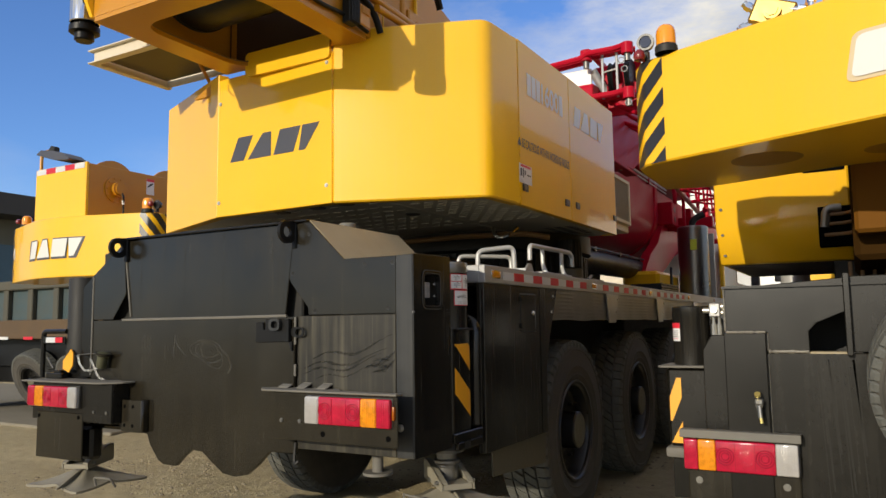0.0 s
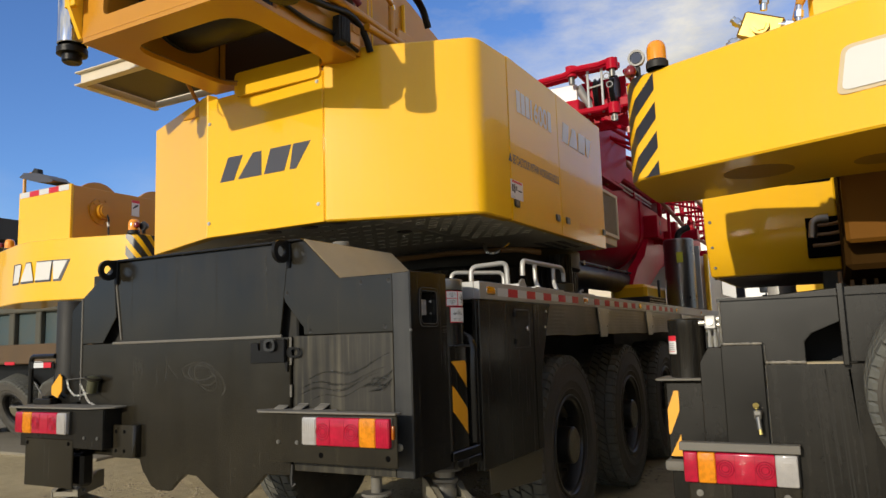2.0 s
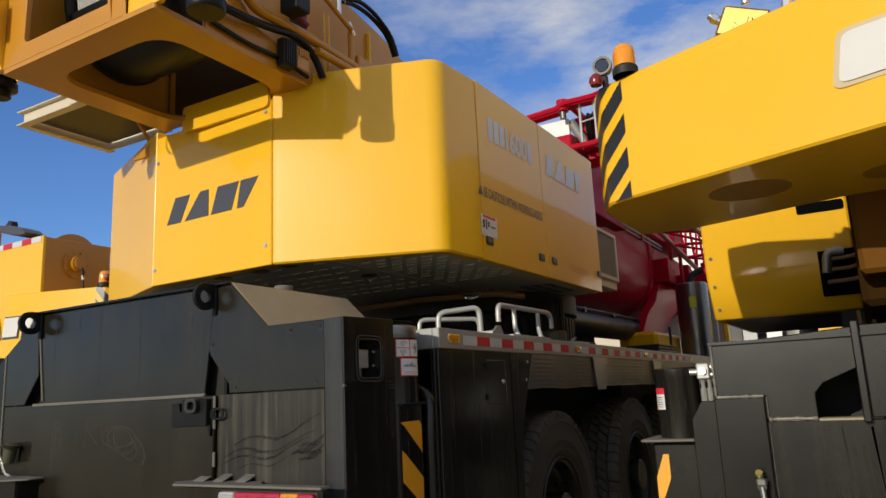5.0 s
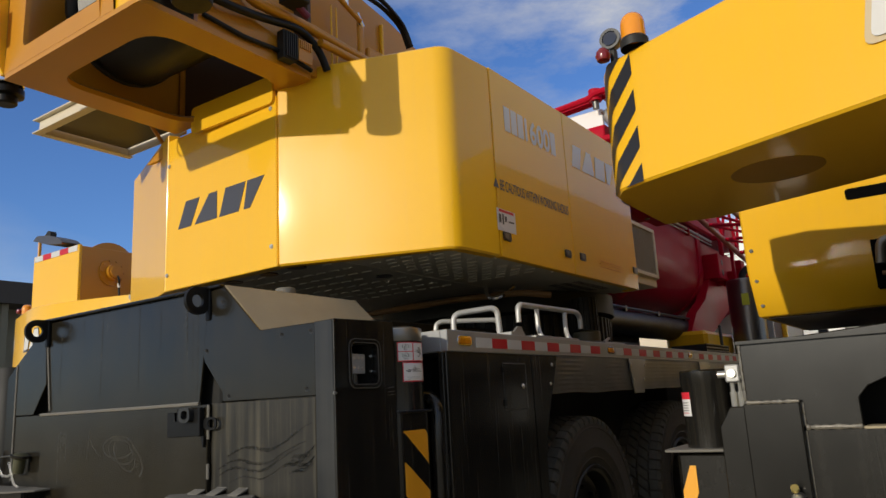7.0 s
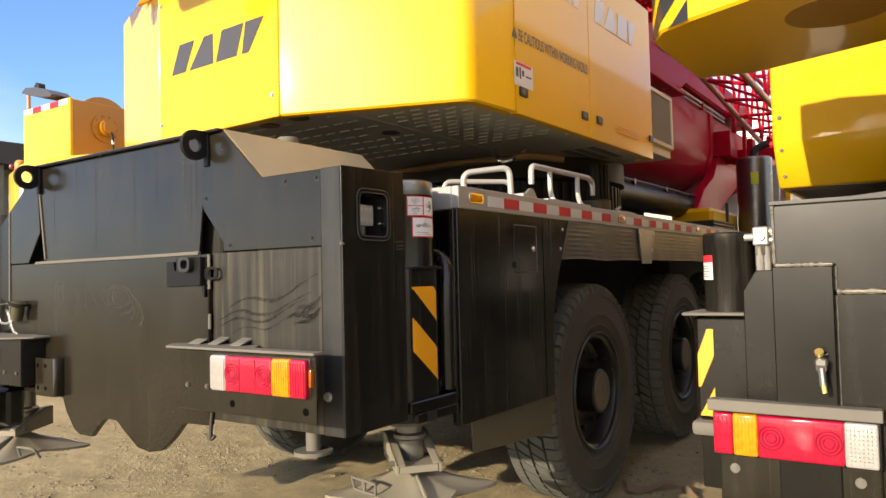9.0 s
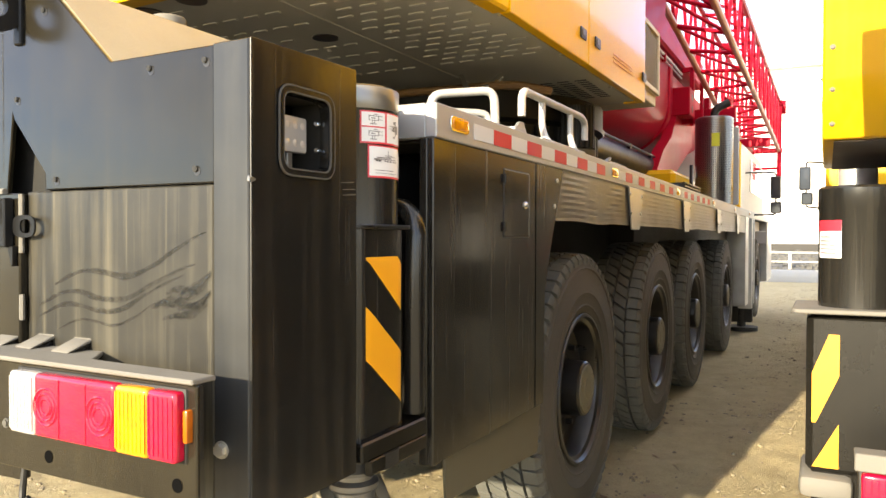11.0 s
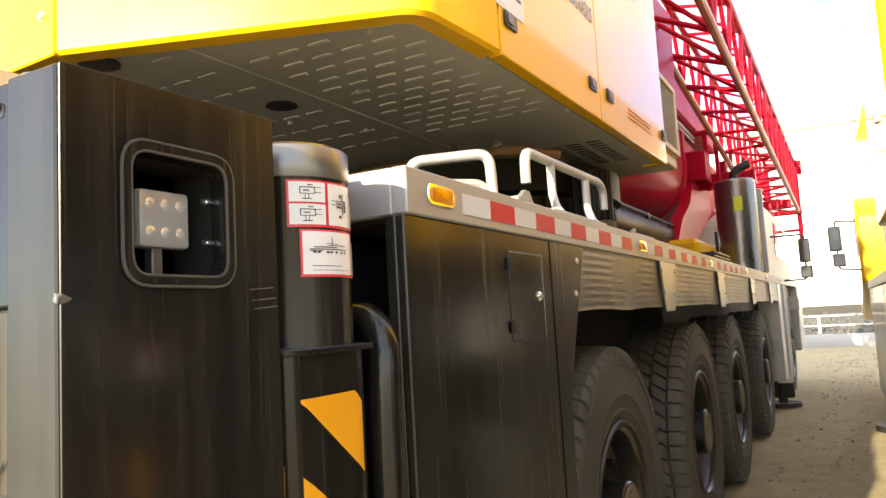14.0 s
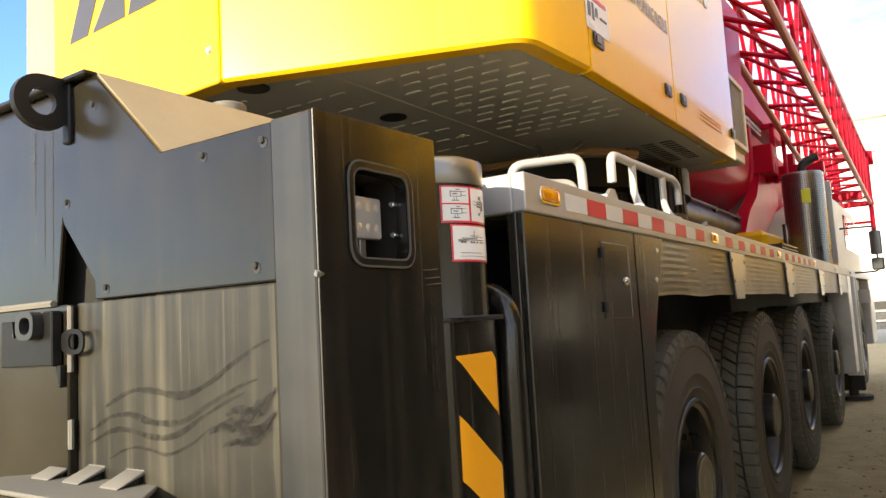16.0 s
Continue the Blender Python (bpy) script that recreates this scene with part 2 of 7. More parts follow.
STEEL_FOOT = mat("dusty_bare_steel", (0.215, 0.196, 0.148), 0.55, var=0.25, scale=5, dust=0.17, dust_colour=(0.42, 0.36, 0.26), bump=0.1)
SILVER = mat("silver_paint", (0.50, 0.50, 0.485), 0.42, metal=0.3, var=0.08, dust=0.08)
CHROME = mat("chrome", (0.75, 0.74, 0.72), 0.12, metal=1.0, var=0.05)
ZINC = mat("zinc_bolt", (0.62, 0.60, 0.54), 0.35, metal=0.8, var=0.15, scale=30)
DUST = mat("dust_covered_steel", (0.345, 0.287, 0.185), 0.9, var=0.15, scale=6, bump=0.10, bump_scale=300, grain=0.22)
GREY_PLATE = mat("dusty_grey_plate", (0.13, 0.122, 0.105), 0.7, var=0.2, scale=8, dust=0.22, dust_colour=(0.26, 0.235, 0.18), bump=0.15, bump_scale=300)
LENS_RED = mat("red_lens", (0.40, 0.004, 0.030), 0.12, var=0.45, scale=26, coat=0.6, bump=0.05, bump_scale=60)
LENS_AMBER = mat("amber_lens", (0.66, 0.23, 0.008), 0.12, var=0.5, scale=45, coat=0.6, bump=0.06, bump_scale=60)
LENS_CLEAR = mat("clear_lens", (0.48, 0.46, 0.44), 0.10, var=0.15, scale=30, coat=0.6, metal=0.3, bump=0.08, bump_scale=70)
LENS_DARK = mat("dark_glass", (0.03, 0.03, 0.035), 0.05, var=0.05, coat=0.6)
TAPE_W = mat("white_reflective_tape", (0.56, 0.57, 0.57), 0.5, var=0.06, coat=0.03)
TAPE_R = mat("red_reflective_tape", (0.52, 0.006, 0.022), 0.5, var=0.06, coat=0.03)
STRIPE_Y = mat("orange_yellow_film", (0.80, 0.36, 0.02), 0.35, var=0.05, coat=0.2)
# Flat matte black that stands for shade inside holes and gaps.
OPENING = mat("hole_shade_black", (0.004, 0.004, 0.004), 0.9, spec=0.0, var=0.1)
STRIPE_B = mat("black_film", (0.02, 0.02, 0.022), 0.35, var=0.1)
FILM_GREY = mat("grey_lettering_film", (0.055, 0.055, 0.065), 0.4, var=0.05)
FILM_WHITE = mat("white_lettering_film", (0.66, 0.64, 0.60), 0.35, var=0.05)
FILM_RED = mat("red_label_print", (0.65, 0.03, 0.05), 0.35, var=0.03)
PAPER = mat("white_label_film", (0.72, 0.71, 0.70), 0.3, var=0.04)
PRINT = mat("label_print", (0.05, 0.05, 0.05), 0.4, var=0.05)
HOSE = mat("black_hose", (0.008, 0.008, 0.008), 0.38, spec=0.20, var=0.2, bump=0.12, bump_scale=200)
STREAK = mat("dried_rain_streak", (0.045, 0.043, 0.036), 0.6, var=0.3, scale=12, spec=0.2)
worn_film(STREAK, 0.15, 0.75, 9)
LENS_DEEP = mat("deep_red_lens", (0.27, 0.003, 0.022), 0.12, var=0.2, scale=30, coat=0.5, bump=0.05, bump_scale=60)
ROPE = mat("steel_rope", (0.32, 0.31, 0.29), 0.5, metal=0.5, var=0.2, scale=60, bump=0.3, bump_scale=500)
CREAM = mat("cream_panel", (0.62, 0.55, 0.42), 0.5, var=0.06, dust=0.08)
WHITE_PAINT = mat("white_paint", (0.72, 0.71, 0.69), 0.35, var=0.06, coat=0.2, dust=0.06)
# Weathered blue, darkened further for the shadow the truck stands in.
BLUE_BED = mat("shaded_weathered_blue", (0.026, 0.056, 0.066), 0.6, var=0.35, scale=2, dust=0.42, dust_colour=(0.13, 0.10, 0.06), bump=0.1)
CONCRETE = mat("pale_concrete", (0.42, 0.40, 0.36), 0.85, var=0.12, scale=2, bump=0.3, bump_scale=60, grain=0.15)
WALL_WHITE = mat("whitewashed_wall", (0.78, 0.77, 0.74), 0.8, var=0.05, scale=0.6, bump=0.1, bump_scale=30)
ROOF_DARK = mat("dark_roof_sheet", (0.03, 0.028, 0.026), 0.7, var=0.2)
OLIVE = mat("grimy_olive_render", (0.13, 0.13, 0.10), 0.8, var=0.2, scale=1.5, bump=0.1)
TEAL = mat("teal_window_panel", (0.03, 0.08, 0.12), 0.35, var=0.2)
STONE = mat("gravel_stone", (0.215, 0.175, 0.115), 0.9, var=0.3, scale=15, bump=0.3, bump_scale=90, grain=0.2)
BROWN_PIPE = mat("dark_brown_pipe", (0.14, 0.065, 0.012), 0.5, var=0.2, dust=0.15)
DARK_ZINC = mat("weathered_bolt", (0.16, 0.155, 0.14), 0.4, metal=0.7, var=0.2, scale=40)
# Darker copy of the yellow, standing for shade inside the belly holes.
HOLE_YELLOW = mat("hole_shade_yellow", (0.36, 0.18, 0.012), 0.5, var=0.1)
SCRAP = mat("beige_scrap", (0.40, 0.29, 0.19), 0.7, var=0.2)


def soil():
    m = bpy.data.materials.new("packed_soil")
    m.use_nodes = True
    n, l = m.node_tree.nodes, m.node_tree.links
    b = n["Principled BSDF"]
    co = n.new("ShaderNodeTexCoord")

    def noise_tex(s, d=8, rough=0.6):
        t = n.new("ShaderNodeTexNoise")
        t.inputs["Scale"].default_value, t.inputs["Detail"].default_value, t.inputs["Roughness"].default_value = s, d, rough
        l.new(co.outputs["Object"], t.inputs["Vector"])
        return t
    big, mid, fine = noise_tex(0.5, 5), noise_tex(5, 10, 0.75), noise_tex(70, 8, 0.8)
    ramp = n.new("ShaderNodeValToRGB")
    e = ramp.color_ramp.elements
    e[0].position, e[0].color = 0.32, (0.262, 0.204, 0.106, 1)
    e[1].position, e[1].color = 0.68, (0.58, 0.478, 0.275, 1)
    mixn = n.new("ShaderNodeMath")
    mixn.operation = "MULTIPLY_ADD"
    l.new(mid.outputs["Fac"], mixn.inputs[0])
    mixn.inputs[1].default_value = 0.42
    half = n.new("ShaderNodeMath")
    half.operation = "MULTIPLY_ADD"
    l.new(fine.outputs["Fac"], half.inputs[0])
    half.inputs[1].default_value = 0.43
    h2 = n.new("ShaderNodeMath")
    h2.operation = "MULTIPLY"
    l.new(big.outputs["Fac"], h2.inputs[0])
    h2.inputs[1].default_value = 0.2
    l.new(h2.outputs[0], half.inputs[2])
    l.new(half.outputs[0], mixn.inputs[2])
    l.new(mixn.outputs[0], ramp.inputs["Fac"])
    l.new(ramp.outputs["Color"], b.inputs["Base Color"])
    b.inputs["Roughness"].default_value = 0.95
    bp = n.new("ShaderNodeBump")
    bp.inputs["Strength"].default_value, bp.inputs["Distance"].default_value = 1.0, 0.05
    l.new(mixn.outputs[0], bp.inputs["Height"])
    l.new(bp.outputs[0], b.inputs["Normal"])
    return m


SOIL = soil()


# ---- building blocks ----
BASE = {}


def finish(name, bm, material, smooth=35):
    me = bpy.data.meshes.new(name)
    bmesh.ops.recalc_face_normals(bm, faces=bm.faces)
    bm.to_mesh(me)
    bm.free()
    for m in (material if isinstance(material, (list, tuple)) else (material,)):
        me.materials.append(m)
    if smooth:
        me.shade_smooth()
        me.set_sharp_from_angle(angle=radians(smooth))
    return me


def thing(name, base, label, category, group="", kind=""):
    ob = new(name)
    ob.location = base
    ob.empty_display_size = 0.2
    BASE[ob] = Vector(base)
    return tagged(ob, label, category, group, kind)


def part(name, bm, material, parent, label="", smooth=35):
    o = BASE[parent]
    bmesh.ops.translate(bm, verts=bm.verts, vec=-o)
    ob = new(name, finish(name, bm, material, smooth))
    ob.parent = parent
    BASE[ob] = o
    return tagged(ob, label)


def solo(name, bm, material, label, category, group="", kind="", smooth=35):
    return tagged(new(name, finish(name, bm, material, smooth)), label, category, group, kind)


def bevelled(bm, w, seg=1, angle=30):
    if w > 0:
        ed = [e for e in bm.edges if len(e.link_faces) == 2 and e.calc_face_angle(0) > radians(angle)]
        bmesh.ops.bevel(bm, geom=ed, offset=w, segments=seg, profile=0.5, affect="EDGES", clamp_overlap=True)
    return bm


def join(*bms):
    out = bmesh.new()
    for b in bms:
        me = bpy.data.meshes.new("t")
        b.to_mesh(me)
        out.from_mesh(me)
        bpy.data.meshes.remove(me)
        b.free()
    return out


def box(x0, x1, y0, y1, z0, z1, w=0.006, seg=1):
    bm = bmesh.new()
    bmesh.ops.create_cube(bm, size=1)
    for v in bm.verts:
        v.co = Vector((x0 + (v.co.x + 0.5) * (x1 - x0), y0 + (v.co.y + 0.5) * (y1 - y0), z0 + (v.co.z + 0.5) * (z1 - z0)))
    return bevelled(bm, min(w, 0.3 * min(abs(x1 - x0), abs(y1 - y0), abs(z1 - z0))), seg)


def prism(pts, axis, a, b, w=0.0, seg=1):
    """A flat outline pushed from a to b along an axis. Outline: (y, z) for x, (x, z) for y, (x, y) for z."""
    bm = bmesh.new()

    def place(p, t):
        return {"x": (t, p[0], p[1]), "y": (p[0], t, p[1]), "z": (p[0], p[1], t)}[axis]
    lo = [bm.verts.new(place(p, a)) for p in pts]
    hi = [bm.verts.new(place(p, b)) for p in pts]
    bm.faces.new(lo)
    bm.faces.new(hi[::-1])
    for i in range(len(pts)):
        j = (i + 1) % len(pts)
        bm.faces.new((lo[i], lo[j], hi[j], hi[i]))
    bmesh.ops.recalc_face_normals(bm, faces=bm.faces)
    return bevelled(bm, w, seg)


def rod(p, q, r, seg=14, r2=None):
    p, q = Vector(p), Vector(q)
    d = q - p
    bm = bmesh.new()
    bmesh.ops.create_cone(bm, cap_ends=True, segments=seg, radius1=r, radius2=r if r2 is None else r2, depth=d.length,
                          matrix=Matrix.Translation((p + q) / 2) @ d.to_track_quat("Z", "Y").to_matrix().to_4x4())
    return bm


def rounded(pts, r, n=5):
    """A way through points with its corners turned at radius r."""
    pts = [Vector(p) for p in pts]
    out = [pts[0]]
    for a, b, c in zip(pts, pts[1:], pts[2:]):
        u, v = (a - b), (c - b)
        k = min(r, 0.49 * u.length, 0.49 * v.length)
        s, e = b + u.normalized() * k, b + v.normalized() * k
        for i in range(n + 1):
            t = i / n
            out.append(s * (1 - t) ** 2 + b * 2 * t * (1 - t) + e * t * t)
    return out + [pts[-1]]


def pipe(pts, r, seg=10, turn=0.0):
    pts = rounded(pts, turn) if turn else [Vector(p) for p in pts]
    bm = bmesh.new()
    rings = []
    up = None
    for i, p in enumerate(pts):
        d = (pts[min(i + 1, len(pts) - 1)] - pts[max(i - 1, 0)]).normalized()
        if up is None:
            up = d.orthogonal().normalized()
        up = (up - d * up.dot(d)).normalized()
        side = d.cross(up)
        rings.append([bm.verts.new(p + r * (math.cos(k * math.tau / seg) * up + math.sin(k * math.tau / seg) * side)) for k in range(seg)])
    for a, b in zip(rings, rings[1:]):
        for k in range(seg):
            bm.faces.new((a[k], a[(k + 1) % seg], b[(k + 1) % seg], b[k]))
    bm.faces.new(rings[0][::-1])
    bm.faces.new(rings[-1])
    return bm


def lathe(profile, axis, centre, seg=40):
    """Turns (radius, along) points round an axis through centre."""
    bm = bmesh.new()
    rings = []
    for r, a in profile:
        ring = []
        for k in range(seg):
            c, s = r * math.cos(k * math.tau / seg), r * math.sin(k * math.tau / seg)
            v = {"x": (a, c, s), "y": (c, a, s), "z": (c, s, a)}[axis]
            ring.append(bm.verts.new(Vector(v) + Vector(centre)))
        rings.append(ring)
    for p, q in zip(rings, rings[1:]):
        for k in range(seg):
            bm.faces.new((p[k], p[(k + 1) % seg], q[(k + 1) % seg], q[k]))
    bmesh.ops.remove_doubles(bm, verts=bm.verts, dist=1e-5)
    return bm


def round_poly(pts, r, n=4):
    """Rounds the corners of a closed flat outline."""
    out = []
    m = len(pts)
    for i in range(m):
        a, b, c = Vector(pts[i - 1]), Vector(pts[i]), Vector(pts[(i + 1) % m])
        u, v = a - b, c - b
        k = min(r, 0.45 * u.length, 0.45 * v.length)
        s, e = b + u.normalized() * k, b + v.normalized() * k
        for j in range(n + 1):
            t = j / n
            q = s * (1 - t) ** 2 + b * 2 * t * (1 - t) + e * t * t
            out.append((q.x, q.y))
    return out


def turned(bm, m):
    bmesh.ops.transform(bm, matrix=m, verts=bm.verts)
    return bm


def bolt(p, axis, r=0.012, h=0.012, sign=1):
    """A hexagon head on a washer."""
    d = {"x": Vector((sign, 0, 0)), "y": Vector((0, sign, 0)), "z": Vector((0, 0, sign))}[axis]
    p = Vector(p)
    return join(rod(p, p + d * 0.004, r * 1.35, 14), rod(p + d * 0.004, p + d * h, r, 6))


def wall(path, th, z0, z1, w=0.004):
    """An upright sheet along a plan way, th thick to the left of its direction."""
    p = [Vector(q) for q in path]
    ins = []
    for i in range(len(p)):
        d1 = (p[i] - p[i - 1]).normalized() if i else (p[1] - p[0]).normalized()
        d2 = (p[i + 1] - p[i]).normalized() if i < len(p) - 1 else d1
        n1, n2 = Vector((-d1.y, d1.x)), Vector((-d2.y, d2.x))
        m = (n1 + n2).normalized()
        ins.append(p[i] + m * th / max(0.3, m.dot(n1)))
    return prism([tuple(q) for q in p] + [tuple(q) for q in ins[::-1]], "z", z0, z1, w, 1)


def flat_shape(polys, place, depth_dir, depth=0.003):
    """Thin raised shapes; place maps (u, v) of an outline to a point, depth_dir is the way out of the surface."""
    d = Vector(depth_dir).normalized() * depth
    bms = []
    for poly in polys:
        bm = bmesh.new()
        lo = [bm.verts.new(Vector(place(u, v)) + d * 0.2) for u, v in poly]
        hi = [bm.verts.new(Vector(place(u, v)) + d) for u, v in poly]
        bm.faces.new(hi)
        for k in range(len(poly)):
            m = (k + 1) % len(poly)
            bm.faces.new((lo[k], lo[m], hi[m], hi[k]))
        bms.append(bm)
    return join(*bms)


def hole_plate(out_line, in_line, a, b, axis="z"):
    """A plate with one opening; both outlines have the same number of points."""
    bm = bmesh.new()
    n = len(out_line)

    def place(p, t):
        return {"x": (t, p[0], p[1]), "y": (p[0], t, p[1]), "z": (p[0], p[1], t)}[axis]
    rings = []
    for t in (a, b):
        rings.append([bm.verts.new(place(p, t)) for p in out_line])
        rings.append([bm.verts.new(place(p, t)) for p in in_line])
    for i in range(n):
        j = (i + 1) % n
        for p, q in ((0, 1), (2, 3), (0, 2), (1, 3)):
            bm.faces.new((rings[p][i], rings[p][j], rings[q][j], rings[q][i]))
    return bm


# four plain slanted shapes that stand for an emblem
EMBLEM = [[(0.03, 0.0), (0.20, 0.0), (0.26, 1.0), (0.08, 1.0)], [(0.25, 0.0), (0.53, 0.0), (0.48, 1.0), (0.38, 1.0)],
          [(0.56, 0.0), (0.79, 0.0), (0.82, 1.0), (0.585, 1.0)], [(0.85, 0.0), (0.92, 0.0), (1.03, 1.0), (0.84, 1.0)]]
BLOCKS = [[(0.0, 0.0), (0.19, 0.0), (0.23, 1.0), (0.04, 1.0)], [(0.25, 0.0), (0.53, 0.0), (0.48, 1.0), (0.37, 1.0)],
          [(0.56, 0.0), (0.80, 0.0), (0.82, 1.0), (0.58, 1.0)], [(0.84, 0.0), (0.94, 0.0), (1.05, 1.0), (0.82, 1.0)]]


def text_bm(words, height, weight=0.0):
    cu = bpy.data.curves.new("words", "FONT")
    cu.body, cu.size, cu.extrude, cu.offset = words, height / 0.72, 0.0, weight * height
    ob = bpy.data.objects.new("words", cu)
    scene.collection.objects.link(ob)
    bpy.context.view_layer.update()
    me = bpy.data.meshes.new_from_object(ob.evaluated_get(bpy.context.evaluated_depsgraph_get()))
    bm = bmesh.new()
    bm.from_mesh(me)
    bpy.data.objects.remove(ob)
    bpy.data.meshes.remove(me)
    bpy.data.curves.remove(cu)
    return bm


def fitted(bm, place, out):
    """Lays flat words, scaled to the unit square, on a surface; out is the offset vector."""
    xs, ys = [v.co.x for v in bm.verts], [v.co.y for v in bm.verts]
    x0, x1, y0, y1 = min(xs), max(xs), min(ys), max(ys)
    for v in bm.verts:
        v.co = Vector(place((v.co.x - x0) / (x1 - x0), (v.co.y - y0) / (y1 - y0))) + Vector(out)
    return bm


# ---- ground ----
def ground_mesh():
    bm = bmesh.new()
    xs = sorted(set([-400, -150, -60, -30] + [-20 + 0.5 * i for i in range(32)] + [-4 + 0.06 * i for i in range(168)] + [6.5 + i * 1.2 for i in range(22)] + [60, 150, 400]))
    ys = sorted(set([-400, -150, -60, -25] + [-12 + 0.6 * i for i in range(16)] + [-2.4 + 0.06 * i for i in range(180)] + [8.6 + 0.5 * i for i in range(64)] + [60, 150, 400]))
    grid = []
    for y in ys:
        row = []
        for x in xs:
            k = 1.0 if abs(x) < 40 and -20 < y < 40 else 0.0
            z = k * (0.022 * noise.noise((x * 1.1, y * 1.1, 0)) + 0.014 * noise.noise((x * 4, y * 4, 3)) + 0.013 * noise.noise((x * 7, y * 7, 5)))
            z += 0.06 * min(max((y - 2.0) / 4.0, 0.0), 1.0) * k
            row.append(bm.verts.new((x, y, z)))
        grid.append(row)
    for a, b in zip(grid, grid[1:]):
        for i in range(len(xs) - 1):
            bm.faces.new((a[i], a[i + 1], b[i + 1], b[i]))
    return bm


solo("ground", ground_mesh(), SOIL, "packed dry soil yard with scattered gravel", "ground", kind="structure", smooth=60)


# ---- wheel ----
def tyre_mesh(r=0.76, w=0.40):
    prof = [(r * 0.51, -w * 0.40), (r * 0.56, -w * 0.455), (r * 0.70, -w * 0.50), (r * 0.84, -w * 0.50), (r * 0.92, -w * 0.475), (r * 0.948, -w * 0.44),
            (r * 0.955, -w * 0.3), (r * 0.958, 0), (r * 0.955, w * 0.3),
            (r * 0.948, w * 0.44), (r * 0.92, w * 0.475), (r * 0.895, w * 0.484), (r * 0.885, w * 0.502), (r * 0.875, w * 0.488), (r * 0.84, w * 0.50), (r * 0.71, w * 0.50), (r * 0.703, w * 0.506), (r * 0.696, w * 0.498), (r * 0.62, w * 0.482), (r * 0.61, w * 0.492), (r * 0.60, w * 0.475), (r * 0.56, w * 0.455), (r * 0.51, w * 0.40)]
    body = lathe(prof, "x", (0, 0, 0), 72)
    n = 56
    pitch = math.tau / n
    rnd = random.Random(3)
    vs, fs = [], []
    for k in range(n):
        for row in range(4):
            side = -1 if row < 2 else 1
            off = k * pitch + (0.5 * pitch if row % 2 else 0) + rnd.uniform(-0.03, 0.03) * pitch
            o = len(vs)
            if row in (0, 3):
                # shoulder lugs run over on to the side wall
                xs = ((side * 0.27, 0.945, 0.996), (side * 0.44, 0.93, 0.988), (side * 0.488, 0.915, 0.955))
                arc, skew, wide = 0.96 * pitch, 0.06 * pitch * side, (1.0, 0.92, 0.66)
            else:
                xs = ((side * 0.02, 0.945, 1.0), (side * 0.13, 0.945, 1.0), (side * 0.235, 0.945, 0.998))
                arc, skew, wide = 0.82 * pitch, 0.34 * pitch * side, (1.0, 1.0, 1.0)
            for i, (x, lo, hi) in enumerate(xs):
                mid = off + skew * i
                for rr in (lo, hi):
                    for e in (-0.5, 0.5):
                        an = mid + arc * wide[i] * e * (0.94 if rr == hi else 1.0)
                        vs.append((x * w, rr * r * math.cos(an), rr * r * math.sin(an)))
            for i in (0, 4):
                a, b = o + i, o + i + 4
                fs += [(a + 2, a + 3, b + 3, b + 2), (a, a + 2, b + 2, b), (a + 1, b + 1, b + 3, a + 3)]
            fs += [(o, o + 1, o + 3, o + 2), (o + 8, o + 10, o + 11, o + 9)]
    me = bpy.data.meshes.new("lugs")
    me.from_pydata(vs, [], fs)
    tread = bmesh.new()
    tread.from_mesh(me)
    bpy.data.meshes.remove(me)
    return finish("tyre", body, RUBBER, 30), finish("tread", tread, TREAD, 30)


def rim_mesh(r=0.76, w=0.40, dish=0.13):
    prof = [(r * 0.52, w * 0.40), (r * 0.552, w * 0.462), (r * 0.545, w * 0.485), (r * 0.528, w * 0.488), (r * 0.515, w * 0.44), (r * 0.49, w * 0.41), (r * 0.48, w * 0.36), (r * 0.462, w * 0.17),
            (r * 0.43, w * (dish + 0.01)), (r * 0.40, dish * w), (r * 0.30, dish * w), (r * 0.28, dish * w)]
    back = [(r * 0.52, w * 0.40), (r * 0.51, -w * 0.40), (r * 0.45, -w * 0.42), (r * 0.28, -w * 0.2), (r * 0.28, dish * w)]
    bms = [lathe(prof, "x", (0, 0, 0), 56), lathe(back, "x", (0, 0, 0), 32)]
    return finish("rim", join(*bms), RIM, 30)


def hub_mesh(r=0.76, w=0.40):
    prof = [(r * 0.285, -0.05 * w), (r * 0.285, w * 0.12), (r * 0.205, w * 0.15), (r * 0.20, w * 0.50), (r * 0.19, w * 0.525), (r * 0.17, w * 0.53), (0.0, w * 0.53)]
    bms = [lathe(prof, "x", (0, 0, 0), 32)]
    for k in range(10):
        a = k * math.tau / 10
        p = Vector((w * 0.10, r * 0.345 * math.cos(a), r * 0.345 * math.sin(a)))
        bms.append(rod(p, p + Vector((0.05, 0, 0)), 0.017, 6))
    return finish("hub", join(*bms), RIM, 30)


def hub_cap_mesh(r=0.76, w=0.40):
    bms = [lathe([(r * 0.178, w * 0.528), (r * 0.174, w * 0.542), (r * 0.12, w * 0.545), (r * 0.118, w * 0.538), (r * 0.07, w * 0.538), (r * 0.068, w * 0.545), (0.0, w * 0.545)], "x", (0, 0, 0), 32)]
    for k in range(6):
        a = k * math.tau / 6
        p = Vector((w * 0.54, r * 0.145 * math.cos(a), r * 0.145 * math.sin(a)))
        bms.append(rod(p, p + Vector((0.006, 0, 0)), 0.008, 6))
    return finish("hub_cap", join(*bms), HUB_DUST, 30)


(TYRE, TREAD_ME), RIM_ME, HUB, HUB_CAP = tyre_mesh(), rim_mesh(), hub_mesh(), hub_cap_mesh()


